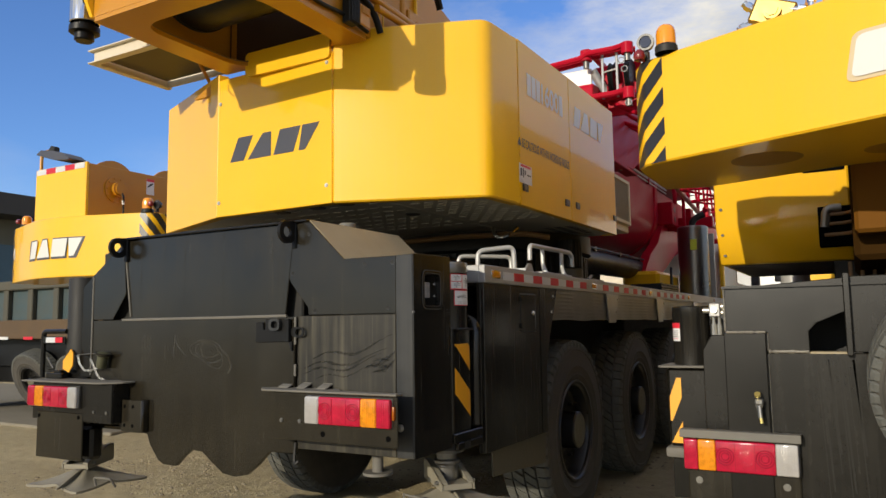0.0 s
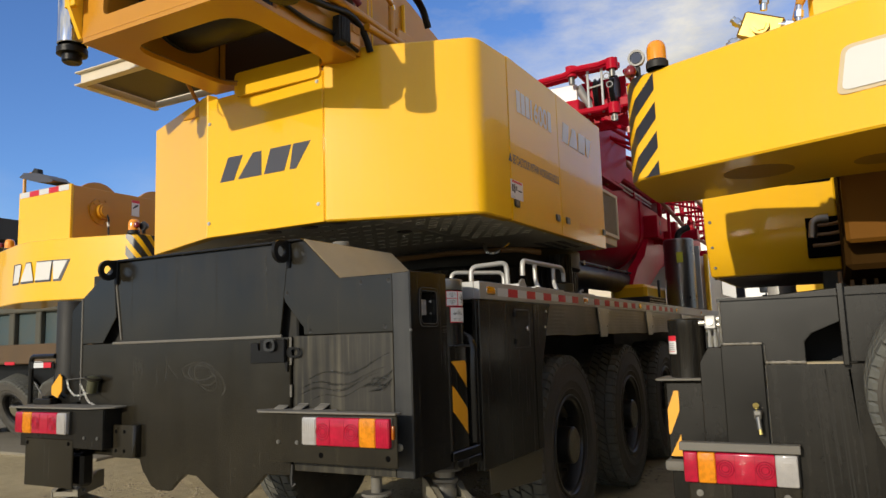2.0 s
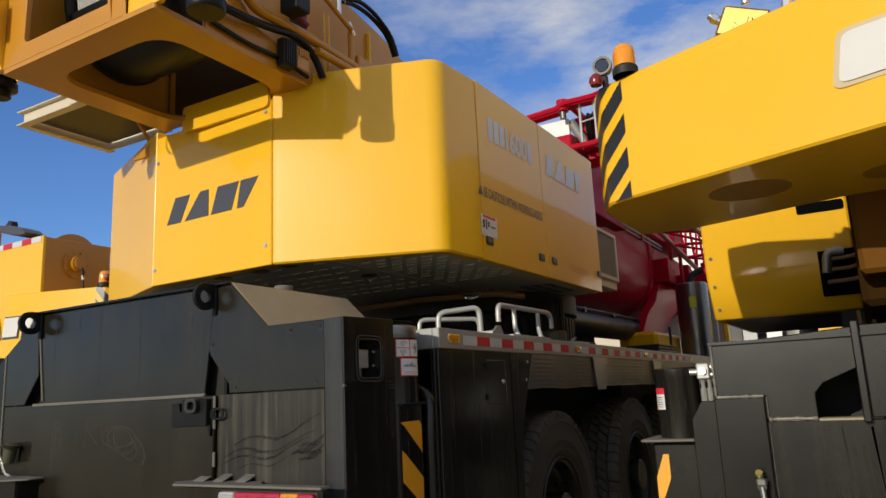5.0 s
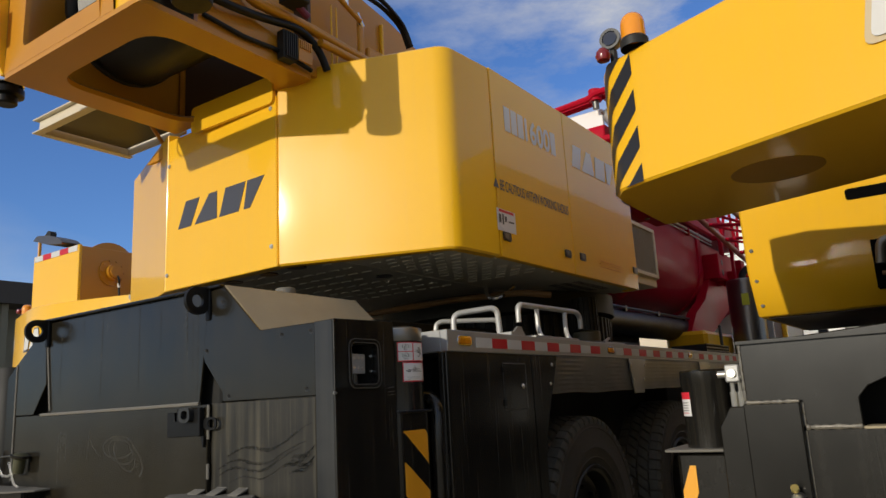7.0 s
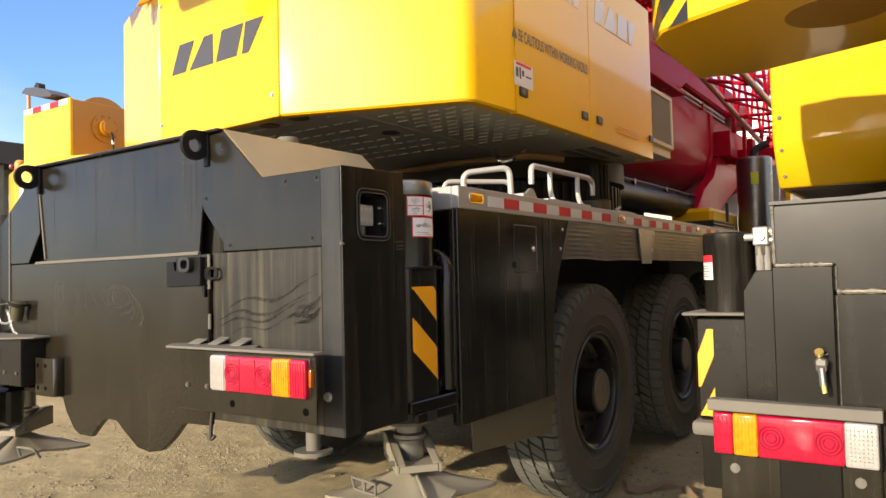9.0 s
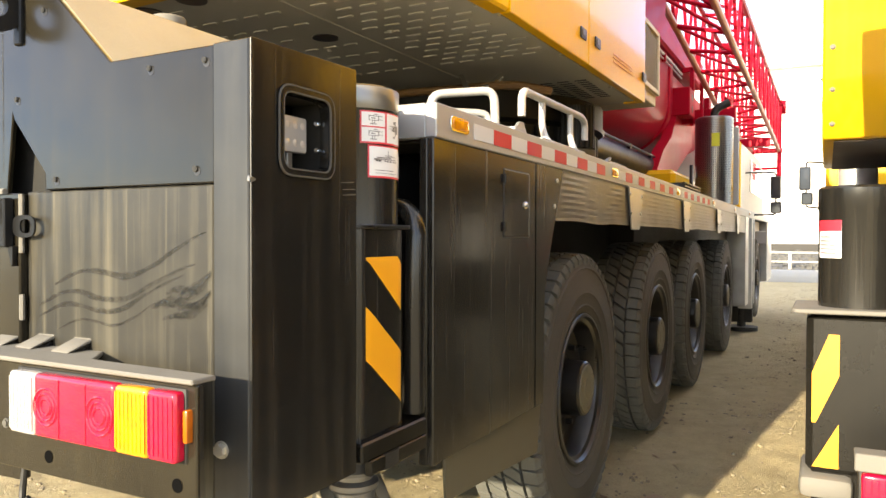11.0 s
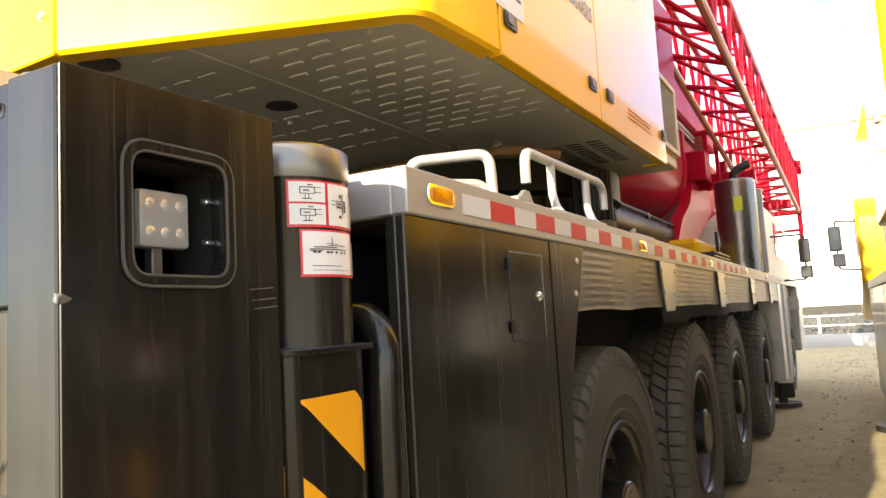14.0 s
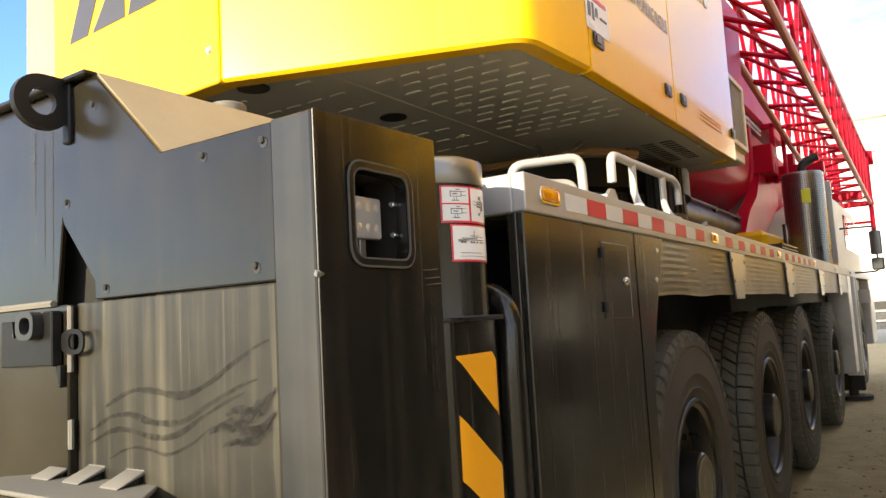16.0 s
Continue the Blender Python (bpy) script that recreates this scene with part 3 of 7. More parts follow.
def wheel(parent, x, y, z, side=1, scale=1.0, turn=0.0):
    ob = new("wheel", RIM_ME)
    ob.parent = parent
    ob.location = Vector((x, y, z)) - BASE[parent]
    ob.rotation_euler = (turn, 0, 0 if side > 0 else math.pi)
    ob.scale = (scale, scale, scale)
    BASE[ob] = BASE[parent]
    for nm, me in (("tyre", TYRE), ("tread", TREAD_ME), ("hub", HUB), ("hub_cap", HUB_CAP)):
        o = new(nm, me)
        o.parent = ob
        if nm == "tread":
            tagged(o, kind="stuff")
    return ob


# ---- the crane in the middle ----
crane = thing("mobile_crane", (0, 0, 0), "yellow and black five-axle mobile crane with crimson boom parked on soil", "crane", "parked cranes")

# rear frame, plates and boxes
lower = [(-0.80, 1.735), (-0.80, 1.02), (-0.53, 0.992), (-0.50, 0.925), (-0.42, 0.835), (-0.37, 0.812), (-0.25, 0.812), (-0.18, 0.875), (-0.11, 0.922),
         (-0.02, 0.915), (0.06, 0.86), (0.16, 0.80), (0.26, 0.79), (0.36, 0.81), (0.44, 0.87), (0.53, 0.955), (0.715, 0.96), (0.715, 1.735)]
plate = part("rear_plate", prism(lower, "y", -0.03, 0.0, 0.004), BLACK_DUSTY, crane, "dusty black steel plate with a scalloped lower edge")
part("weld_bead", pipe([(-0.80, -0.034, 1.737), (-0.3, -0.034, 1.738), (0.2, -0.034, 1.738), (0.66, -0.034, 1.74)], 0.009, 6), GREY_PLATE, plate, "dusty weld bead along the ledge")
part("upper_rear_plate", prism([(-0.748, 1.74), (0.622, 1.74), (0.690, 2.285), (-0.834, 2.285)], "y", -0.004, 0.012, 0.003), BLACK_DUSTY, crane)
part("top_flange", box(-0.84, 0.80, -0.035, 0.9, 2.285, 2.300, 0.004), BLACK, crane)
part("side_plate", prism([(0.697, 2.272), (0.795, 2.298), (1.058, 2.053), (1.405, 2.053), (1.405, 1.742), (0.802, 1.742), (0.800, 1.785), (0.668, 1.935), (0.655, 1.965)], "y", -0.012, 0.0, 0.003), BLACK_DUSTY, crane, "bolted black cover plate with a cut corner")
part("side_plate", prism([(-0.842, 2.27), (-1.155, 2.06), (-1.155, 1.742), (-0.935, 1.742), (-0.803, 1.915)], "y", -0.012, 0.0, 0.003), BLACK_DUSTY, crane)
part("lower_side_plate", box(0.72, 1.40, -0.010, 0.0, 0.985, 1.738, 0.003), BLACK_MUD, crane, "lower cover plate streaked with dried mud")
part("lower_side_plate", box(-1.155, -0.805, -0.010, 0.0, 1.0, 1.738, 0.003), BLACK_DUSTY, crane)
part("frame_core", box(-1.15, 0.70, 0.06, 6.0, 1.0, 2.22, 0.01), DARK, crane)
part("frame_beam", box(-0.95, 0.95, 6.0, 15.5, 1.05, 1.85, 0.01), DARK, crane)
part("sloping_lid", prism([(0.78, 2.283), (0.80, 2.298), (1.06, 2.052), (1.03, 2.045)], "y", 0.0, 0.95), DUST, crane, "sloping lid thick with beige dust")
part("deck_plate", box(1.03, 1.40, 0.0, 0.75, 2.035, 2.05, 0.003), DUST, crane)
part("filler_cap", lathe([(0.0, 2.335), (0.05, 2.335), (0.055, 2.33), (0.055, 2.30), (0.05, 2.28)], "z", (0.72, 0.47, 0), 24), GREY_PLATE, crane)

for lx in (-0.81, 0.695):
    rim_, eye_ = [], []
    for k in range(32):
        c, s = math.cos(k * math.tau / 32), math.sin(k * math.tau / 32)
        if c > 0:
            q = min(0.068 / max(c, 1e-6), 0.068 / s if s > 1e-6 else 9.0, 0.068 * (1 + 0.10 * c) if s <= 0 else 9.0)
        else:
            q = 0.068
        rim_.append((-0.082 + q * c, 2.228 + q * s))
        eye_.append((-0.082 + 0.033 * c, 2.228 + 0.033 * s))
    lug_ = part("lifting_lug", bevelled(hole_plate(rim_, eye_, lx - 0.010, lx + 0.010, "x"), 0.002), HOSE, crane, "round-eyed black lifting lug")
    part("lug_root", box(lx - 0.016, lx + 0.016, -0.022, -0.002, 2.135, 2.302, 0.004), HOSE, lug_)

for x, z in ((0.80, 2.215), (1.20, 2.02), (1.38, 2.02), (0.682, 1.99), (0.845, 1.768), (1.35, 1.775)):
    part("bolt_hole", rod((x + 0.004, -0.0128, z - 0.006), (x + 0.004, -0.011, z - 0.006), 0.010, 14), STRIPE_B, crane)
    part("bolt", bolt((x, -0.0130, z), "y", 0.0055, 0.005, -1), DARK, crane)

# ladder-hook pad
pad = part("hook_pad", prism([(0.43, 1.588), (0.684, 1.592), (0.684, 1.716), (0.505, 1.722), (0.505, 1.662), (0.488, 1.662), (0.484, 1.705), (0.43, 1.705)], "y", -0.046, -0.031, 0.002), HOSE, crane, "black hook plate with two eyes")


def oval(cx, cz, a, b, n=20, power=0.8):
    out = []
    for k in range(n):
        c, s = math.cos(k * math.tau / n), math.sin(k * math.tau / n)
        out.append((cx + a * math.copysign(abs(c) ** power, c), cz + b * math.copysign(abs(s) ** power, s)))
    return out


part("eye", bevelled(hole_plate(oval(0.594, 1.690, 0.042, 0.035, 20, 0.65), oval(0.596, 1.690, 0.025, 0.021), -0.072, -0.046, "y"), 0.003), BLACK_EDGE, pad, "worn steel eye")
part("eye", bevelled(hole_plate([(max(x_, 0.694), z_) for x_, z_ in oval(0.742, 1.646, 0.048, 0.030, 20, 0.7)], oval(0.750, 1.646, 0.024, 0.019), -0.036, -0.031, "y"), 0.001), HOSE, pad)
part("flange", box(0.684, 0.694, -0.058, -0.031, 1.590, 1.722, 0.003), HOSE, pad)
part("spike", prism([(0.684, 1.592), (0.708, 1.592), (0.708, 1.542), (0.702, 1.538)], "y", -0.045, -0.031, 0.001), HOSE, pad)
for za_, zb_ in ((1.575, 1.732), (1.395, 1.462), (1.04, 1.30)):
    part("weld_bead", pipe([(0.7175 + 0.0015 * (k % 2), -0.026, za_ + (zb_ - za_) * k / 12) for k in range(13)], 0.007, 6), GREY_PLATE, plate)
hp = part("hinge_plate", prism([(-0.715, -0.085), (-0.535, -0.085), (-0.517, -0.072), (-0.515, -0.03), (-0.525, -0.03), (-0.527, -0.068), (-0.54, -0.075), (-0.715, -0.075)], "z", 1.005, 1.212, 0.002), BLACK_DUSTY, crane, "bent black plate with four bolt holes")
part("end_cheek", box(-0.71, -0.53, -0.076, -0.03, 1.012, 1.024, 0.001), BLACK, hp)
for x in (-0.685, -0.605):
    for z in (1.048, 1.170):
        part("bolt_hole", rod((x, -0.0862, z), (x, -0.080, z), 0.012, 14), OPENING, hp)

# box with the work lamp beside the jack
part("rear_box", join(
    box(0.74, 1.49, 0.012, 0.36, 0.985, 1.70, 0.004), box(1.0, 1.40, 0.012, 0.36, 1.7, 2.03, 0.004)), BLACK_DUSTY, crane)
part("rear_edge", box(1.407, 1.512, -0.0165, 0.011, 0.985, 2.055, 0.003), BLACK_EDGE, crane, "lighter black edge strip with pale scuffs")
sx0, sx1 = 1.488, 1.516
wy0, wy1, wz0, wz1 = 0.094, 0.268, 1.782, 1.957
part("box_side", hole_plate(round_poly([(-0.011, 0.985), (0.390, 0.985), (0.390, 2.065), (-0.011, 2.057)], 0.004, 5),
                           round_poly([(wy0, wz0), (wy1, wz0), (wy1, wz1), (wy0, wz1)], 0.030, 5), sx0, sx1, "x"), BLACK_GLOSS, crane, "glossy black side sheet with a lamp opening")
part("box_front_edge", box(1.40, 1.488, 0.36, 0.390, 0.985, 2.063, 0.003), BLACK_GLOSS, crane)
# Thin rods draw a paler line along the box edges.
part("edge_line", rod((1.5135, -0.010, 0.99), (1.5135, -0.010, 2.055), 0.0022, 8), BLACK_EDGE, crane)
part("edge_line", rod((1.5135, -0.009, 2.0565), (1.5135, 0.389, 2.0645), 0.0020, 8), BLACK_EDGE, crane)
part("chipped_paint", prism([(1.508, 1.744), (1.516, 1.739), (1.517, 1.750), (1.512, 1.755)], "y", -0.0185, -0.006, 0.001), COLLAR, crane, "bright chip in the edge paint")
part("chipped_paint", prism([(-0.011, 1.740), (-0.001, 1.743), (0.003, 1.747), (-0.005, 1.750), (-0.011, 1.753)], "x", 1.5155, 1.5168), COLLAR, crane)
for y_, z_ in ((0.372, 1.742), (0.366, 1.760), (0.376, 1.728)):
    part("scratch", prism([(y_ - 0.045, z_), (y_ + 0.012, z_ + 0.004), (y_ + 0.012, z_ + 0.0055), (y_ - 0.045, z_ + 0.001)], "x", 1.5158, 1.5166), GREY_PLATE, crane)
rc_ = part("recess", box(1.395, 1.40, wy0 - 0.01, wy1 + 0.01, wz0 - 0.01, wz1 + 0.01, 0), DARK, crane)
for a, b, c, d in ((wy1, wy1 + 0.01, wz0, wz1), (wy0 - 0.01, wy0, wz0, wz1), (wy0, wy1, wz0 - 0.01, wz0), (wy0, wy1, wz1, wz1 + 0.01)):
    part("recess_wall", box(1.40, 1.488, a, b, c, d, 0), DARK, rc_)
def frame_line(d, r):
    return round_poly([(wy0 - d, wz0 - d), (wy1 + d, wz0 - d), (wy1 + d, wz1 + d), (wy0 - d, wz1 + d)], r, 5)


part("bezel", hole_plate(frame_line(0.018, 0.044), frame_line(0.002, 0.030), 1.5165, 1.5225, "x"), BLACK_GLOSS, crane, "black moulded frame round the lamp opening")
# Thin paler tubes stand for the highlight along both bezel edges.
for d_, r_ in ((0.018, 0.044), (0.003, 0.031)):
    way_ = frame_line(d_, r_)
    part("bezel_highlight", pipe([(1.5205, y, z) for y, z in way_ + way_[:2]], 0.0028, 6), RUBBER, crane)
lamp = part("work_lamp", box(1.44, 1.475, 0.140, 0.236, 1.826, 1.917, 0.008, 2), PLASTIC, crane, "six-eyed square work lamp")
for i in range(2):
    for j in range(3):
        part("lamp_eye", lathe([(0.0, 0.0022), (0.005, 0.0018), (0.0095, 0.0)], "x", (1.475, 0.160 + 0.028 * j, 1.850 + 0.044 * i), 14), LENS_CLEAR, lamp)
part("lamp_bracket", join(box(1.445, 1.465, 0.17, 0.19, 1.775, 1.83, 0.002), box(1.445, 1.475, 0.19, 0.22, 1.775, 1.782, 0.001)), DARK_ZINC, lamp)
for z in (1.838, 1.905):
    part("bolt", join(rod((1.487, 0.268, z), (1.487, 0.250, z), 0.0042, 10), rod((1.487, 0.262, z), (1.487, 0.256, z), 0.007, 6)), CHROME, crane)

# jack: cylinder, square sleeve, foot
jack = part("jack_cylinder", lathe([(0.0, 2.052), (0.122, 2.052), (0.130, 2.045), (0.130, 1.985), (0.128, 1.98), (0.128, 1.655), (0.0, 1.655)], "z", (1.385, 0.572, 0), 40), BLACK_GLOSS, crane, "black outrigger cylinder with warning labels")
part("collar", lathe([(0.1305, 2.046), (0.1315, 2.044), (0.1315, 1.985), (0.1305, 1.983)], "z", (1.385, 0.572, 0), 40), COLLAR, jack)
part("cap_plate", prism(round_poly([(1.22, 0.41), (1.50, 0.41), (1.52, 0.45), (1.52, 0.68), (1.22, 0.70)], 0.02), "z", 1.642, 1.655, 0.003), BLACK, crane)
sleeve_pts = round_poly([(1.23, 0.42), (1.505, 0.42), (1.505, 0.675), (1.23, 0.675)], 0.045, 5)
sleeve = part("jack_sleeve", prism(sleeve_pts, "z", 1.05, 1.642), BLACK_GLOSS, crane, "square black outrigger sleeve with orange hazard stripes")


def skin(plan, band, z_of, mat_, parent, off=0.003, name="stripe", sub=16):
    """A film on an upright surface: plan way (x, y), lower and upper edge heights as functions of the share along it."""
    pts = [Vector(p) for p in plan]
    lens = [0.0]
    for a, b in zip(pts, pts[1:]):
        lens.append(lens[-1] + (b - a).length)
    bm = bmesh.new()
    rows = []
    for i in range(sub + 1):
        s = band[0] + (band[1] - band[0]) * i / sub
        d = s * lens[-1]
        k = max(j for j in range(len(pts) - 1) if lens[j] <= d + 1e-9)
        t = (d - lens[k]) / max(1e-9, lens[k + 1] - lens[k])
        p = pts[k].lerp(pts[k + 1], min(t, 1))
        dr = (pts[k + 1] - pts[k]).normalized()
        nrm = Vector((dr.y, -dr.x))
        q = p + nrm * off
        z0, z1 = z_of(s)
        rows.append((bm.verts.new((q.x, q.y, z0)), bm.verts.new((q.x, q.y, z1))))
    for a, b in zip(rows, rows[1:]):
        bm.faces.new((a[0], b[0], b[1], a[1]))
    return part(name, bm, mat_, parent)


front = [(1.36, 0.42), (1.460, 0.42), (1.486, 0.428), (1.499, 0.448), (1.505, 0.47), (1.505, 0.625), (1.499, 0.648), (1.486, 0.668), (1.460, 0.675)]


def band_1(s):
    y = 0.296 + 0.404 * s
    lo = 1.567 - 0.85 * (y - 0.443)
    return (lo, max(lo, min(1.563, 1.563 - 0.9 * (y - 0.615))))


def band_2(s):
    y = 0.296 + 0.404 * s
    hi = 1.458 - 0.80 * (y - 0.414)
    return (hi - 0.150 + 0.03 * (s < 0.4) * (0.4 - s), hi)


skin(front, (0.364, 0.93), band_1, STRIPE_Y, sleeve, sub=24)
skin(front, (0.10, 0.93), band_2, STRIPE_Y, sleeve, sub=24)
part("guard_pipe", pipe([(1.30, 0.79, 1.70), (1.43, 0.775, 1.715), (1.487, 0.757, 1.66), (1.487, 0.748, 1.50), (1.487, 0.745, 1.07)], 0.036, 16, 0.09), BLACK_GLOSS, crane, "bent black guard tube beside the sleeve")
part("guard_rib", pipe([(1.43, 0.815, 1.712), (1.497, 0.795, 1.66), (1.503, 0.785, 1.50), (1.503, 0.782, 1.08)], 0.006, 8, 0.07), BLACK_EDGE, crane)
part("sleeve_step", join(box(1.25, 1.525, 0.405, 0.765, 1.0, 1.055, 0.006), box(1.50, 1.525, 0.45, 0.765, 0.955, 1.0, 0.004)), BLACK, crane)
part("jack_collar", lathe([(0.0, 1.0), (0.15, 1.0), (0.15, 0.955), (0.0, 0.955)], "z", (1.38, 0.56, 0), 28), DARK, crane)


def star_pad(cx, cy, z, r=0.43):
    """A pressed four-armed steel pad with hollow sides and a raised middle."""
    bm = bmesh.new()
    rings = []
    n = 64
    for f in (0.0, 0.18, 0.35, 0.55, 0.78, 0.96, 1.0):
        ring = []
        for k in range(n):
            a = math.tau * k / n
            arm = abs(math.sin(2 * a))
            d = abs((a + math.pi / 4) % (math.pi / 2) - math.pi / 4)
            d = math.pi / 4 - d
            tip = r * 0.25 * 0.7071 / (r * math.sin(d) + 0.25 * math.sin(math.pi / 4 - d))
            q = min(tip, r * 0.94) * max(f, 0.02)
            h = 0.125 * (1 - f) ** 1.5 + 0.022 * (1 - arm) * f + 0.010
            ring.append(bm.verts.new((cx + q * math.cos(a), cy + q * math.sin(a), z + h)))
        rings.append(ring)
    rings.append([bm.verts.new((v.co.x, v.co.y, v.co.z - 0.016)) for v in rings[-1]])
    for p, q in zip(rings, rings[1:]):
        for k in range(n):
            bm.faces.new((p[k], p[(k + 1) % n], q[(k + 1) % n], q[k]))
    bm.faces.new(rings[0])
    bm.faces.new(rings[-1][::-1])
    return bm


def jack_shoe(cx, cy, z, neck_top, seen):
    """Pad, cradle with two channel arms, worn neck and wire handles; the cradle opens towards seen degrees."""
    ft = part("jack_foot", star_pad(cx, cy, z), STEEL_FOOT, crane, "dusty pressed steel star-shaped jack foot with wire handles", smooth=50)
    turn = Matrix.Translation((cx, cy, z)) @ Matrix.Rotation(radians(seen), 4, "Z")
    part("foot_rib", turned(prism([(0.05, 0.115), (0.05, 0.02), (0.34, 0.014), (0.34, 0.022)], "y", -0.006, 0.006, 0.002), turn), STEEL_FOOT, ft)
    part("cradle", turned(join(box(-0.10, 0.15, -0.09, 0.09, 0.135, 0.147, 0.002), box(0.142, 0.152, -0.09, 0.09, 0.118, 0.150, 0.002)), turn), STEEL_FOOT, ft)
    for sy in (-1, 1):
        web = prism([(-0.15, 0.255), (-0.09, 0.255), (0.155, 0.160), (0.155, 0.115), (-0.15, 0.14)], "y", sy * 0.094, sy * 0.102)
        part("channel_arm", turned(join(web, prism([(-0.15, 0.255), (-0.09, 0.255), (0.155, 0.160), (0.155, 0.153), (-0.092, 0.247), (-0.15, 0.247)], "y", sy * 0.065, sy * 0.102)), turn), STEEL_FOOT, ft)
        part("clamp_pin", turned(rod((0.10, sy * 0.08, 0.155), (0.10, sy * 0.125, 0.155), 0.012, 10), turn), COLLAR, ft)
    part("jack_neck", lathe([(0.0, z + 0.14), (0.062, z + 0.14), (0.068, z + 0.17), (0.068, z + 0.235), (0.078, z + 0.245), (0.078, z + 0.26), (0.06, z + 0.27), (0.06, neck_top), (0.0, neck_top)], "z", (cx - 0.03 * math.cos(radians(seen)), cy - 0.03 * math.sin(radians(seen)), 0), 28), COLLAR, ft, "scuffed steel ball neck")
    return ft


part("neck_flange", lathe([(0.0, 0.955), (0.10, 0.955), (0.102, 0.945), (0.10, 0.93), (0.0, 0.93)], "z", (1.38, 0.56, 0), 28), GREY_PLATE, crane)
foot = jack_shoe(1.37, 0.60, 0.61, 0.94, -40)
for u_ in (0.0, 0.115):
    b_ = Vector((1.19 + 0.74 * u_ * 0.9, 0.40 - 0.15 * u_, 0.640))
    part("handle", pipe([b_, b_ + Vector((-0.005, -0.012, 0.058)), b_ + Vector((0.088, -0.03, 0.052)), b_ + Vector((0.075, -0.015, 0.0)), b_], 0.006, 8, 0.012), GREY_PLATE, foot)
part("lashing_leg", join(rod((1.15, 0.18, 0.99), (1.15, 0.18, 0.86), 0.032, 16), rod((1.15, 0.18, 0.86), (1.15, 0.18, 0.845), 0.085, 24)), GREY_PLATE, crane, "small round steel foot")
part("hook", pipe([(0.72, -0.02, 1.02), (0.72, -0.03, 0.93), (0.735, -0.04, 0.90), (0.75, -0.03, 0.92)], 0.009, 8, 0.02), DARK, crane)

# left jack, mirrored and plainer
part("jack_cylinder", lathe([(0.0, 2.05), (0.098, 2.05), (0.102, 2.043), (0.102, 1.5), (0.0, 1.5)], "z", (-1.365, 0.06, 0), 32), DARK, crane)
part("jack_sleeve", box(-1.50, -1.24, 0.0, 0.25, 1.0, 1.55, 0.025), BLACK, crane)
part("side_plate", prism([(-1.157, 2.06), (-1.27, 1.975), (-1.27, 1.345), (-1.157, 1.345)], "y", -0.012, 0.0, 0.003), BLACK, crane)
for x, za, zb in ((-0.755, 1.76, 2.14), (-1.158, 1.36, 2.05)):
    part("weld_bead", pipe([(x + 0.004 * (k % 2) - (0.160 * (zb - za) * k / 30 if x > -1 else 0), -0.008 if x > -1 else -0.013, za + (zb - za) * k / 30) for k in range(31)], 0.006, 6), GREY_PLATE, crane)
lfoot = jack_shoe(-1.42, 0.18, 0.57, 1.0, -70)
part("handle", pipe([(-1.1, 0.02, 0.60), (-1.1, 0.0, 0.66), (-0.95, 0.02, 0.66), (-0.95, 0.06, 0.60)], 0.008, 8, 0.02), GREY_PLATE, lfoot)
part("lower_bracket", box(-1.515, -1.01, -0.165, -0.150, 0.80, 1.115, 0.004), BLACK_DUSTY, crane)
for x, z in ((-1.49, 1.084), (-1.05, 1.088)):
    part("bolt_hole", rod((x, -0.1665, z), (x, -0.16, z), 0.014, 12), OPENING, crane)
part("lower_bracket", box(-1.28, -1.0, -0.10, 0.0, 0.80, 1.02, 0.02), BLACK, crane)


# tail lamps
def tail_lamp(x0, x1, y, z0, z1, cuts, parent, name="tail_lamp"):
    """cuts: (share, material) from the end x0 on."""
    body = part(name, box(min(x0, x1) - 0.006, max(x0, x1) + 0.006, y, y + 0.05, z0 - 0.006, z1 + 0.006, 0.006, 2), DARK, parent, "long tail lamp with red, amber and clear lenses")
    a = x0
    for share, m, nm in cuts:
        b = a + share * (x1 - x0)
        lo, hi = min(a, b), max(a, b)
        edge = 0.018
        pts = [(lo, y + 0.03), (hi, y + 0.03), (hi, y - 0.025), (lo, y - 0.025)]
        bm = prism(pts, "z", z0, z1, 0.009, 3)
        part(nm, bm, m, body)
        # optic ribs
        ribs = []
        k = max(2, int((hi - lo) / 0.012))
        for i in range(k):
            xx = lo + (i + 0.5) * (hi - lo) / k
            ribs.append(box(xx - 0.002, xx + 0.002, y - 0.0265, y - 0.024, z0 + 0.012, z1 - 0.012, 0))
        if hi - lo > 0.2:
            k = 16
            ribs = [box(lo + 0.012, hi - 0.012, y - 0.0262, y - 0.0245, z0 + 0.012 + (z1 - z0 - 0.03) * i / k, z0 + 0.0145 + (z1 - z0 - 0.03) * i / k, 0) for i in range(k + 1)]
            third = (hi - lo) / 3
            for q in (lo + third, hi - third):
                part("lens_joint", box(q - 0.0015, q + 0.0015, y - 0.0268, y - 0.0245, z0 + 0.008, z1 - 0.008, 0), LENS_DEEP, body)
            for q in (lo + 0.5 * third, hi - 0.5 * third):
                for rad in (0.042, 0.030, 0.018):
                    part("reflector_ring", lathe([(rad, -0.0285), (rad + 0.0028, -0.0262), (rad, -0.0245), (rad - 0.0028, -0.0262), (rad, -0.0285)], "y", (q, y, (z0 + z1) / 2), 24), LENS_DEEP, body)
        elif m is LENS_CLEAR:
            ribs += [box(lo + 0.006, hi - 0.006, y - 0.0265, y - 0.024, zz - 0.0015, zz + 0.0015, 0) for zz in [z0 + 0.012 + (z1 - z0 - 0.024) * i / 9 for i in range(10)]]
        tagged(part("optic_ribs", join(*ribs), m, body), kind="stuff")
        a = b
    return body


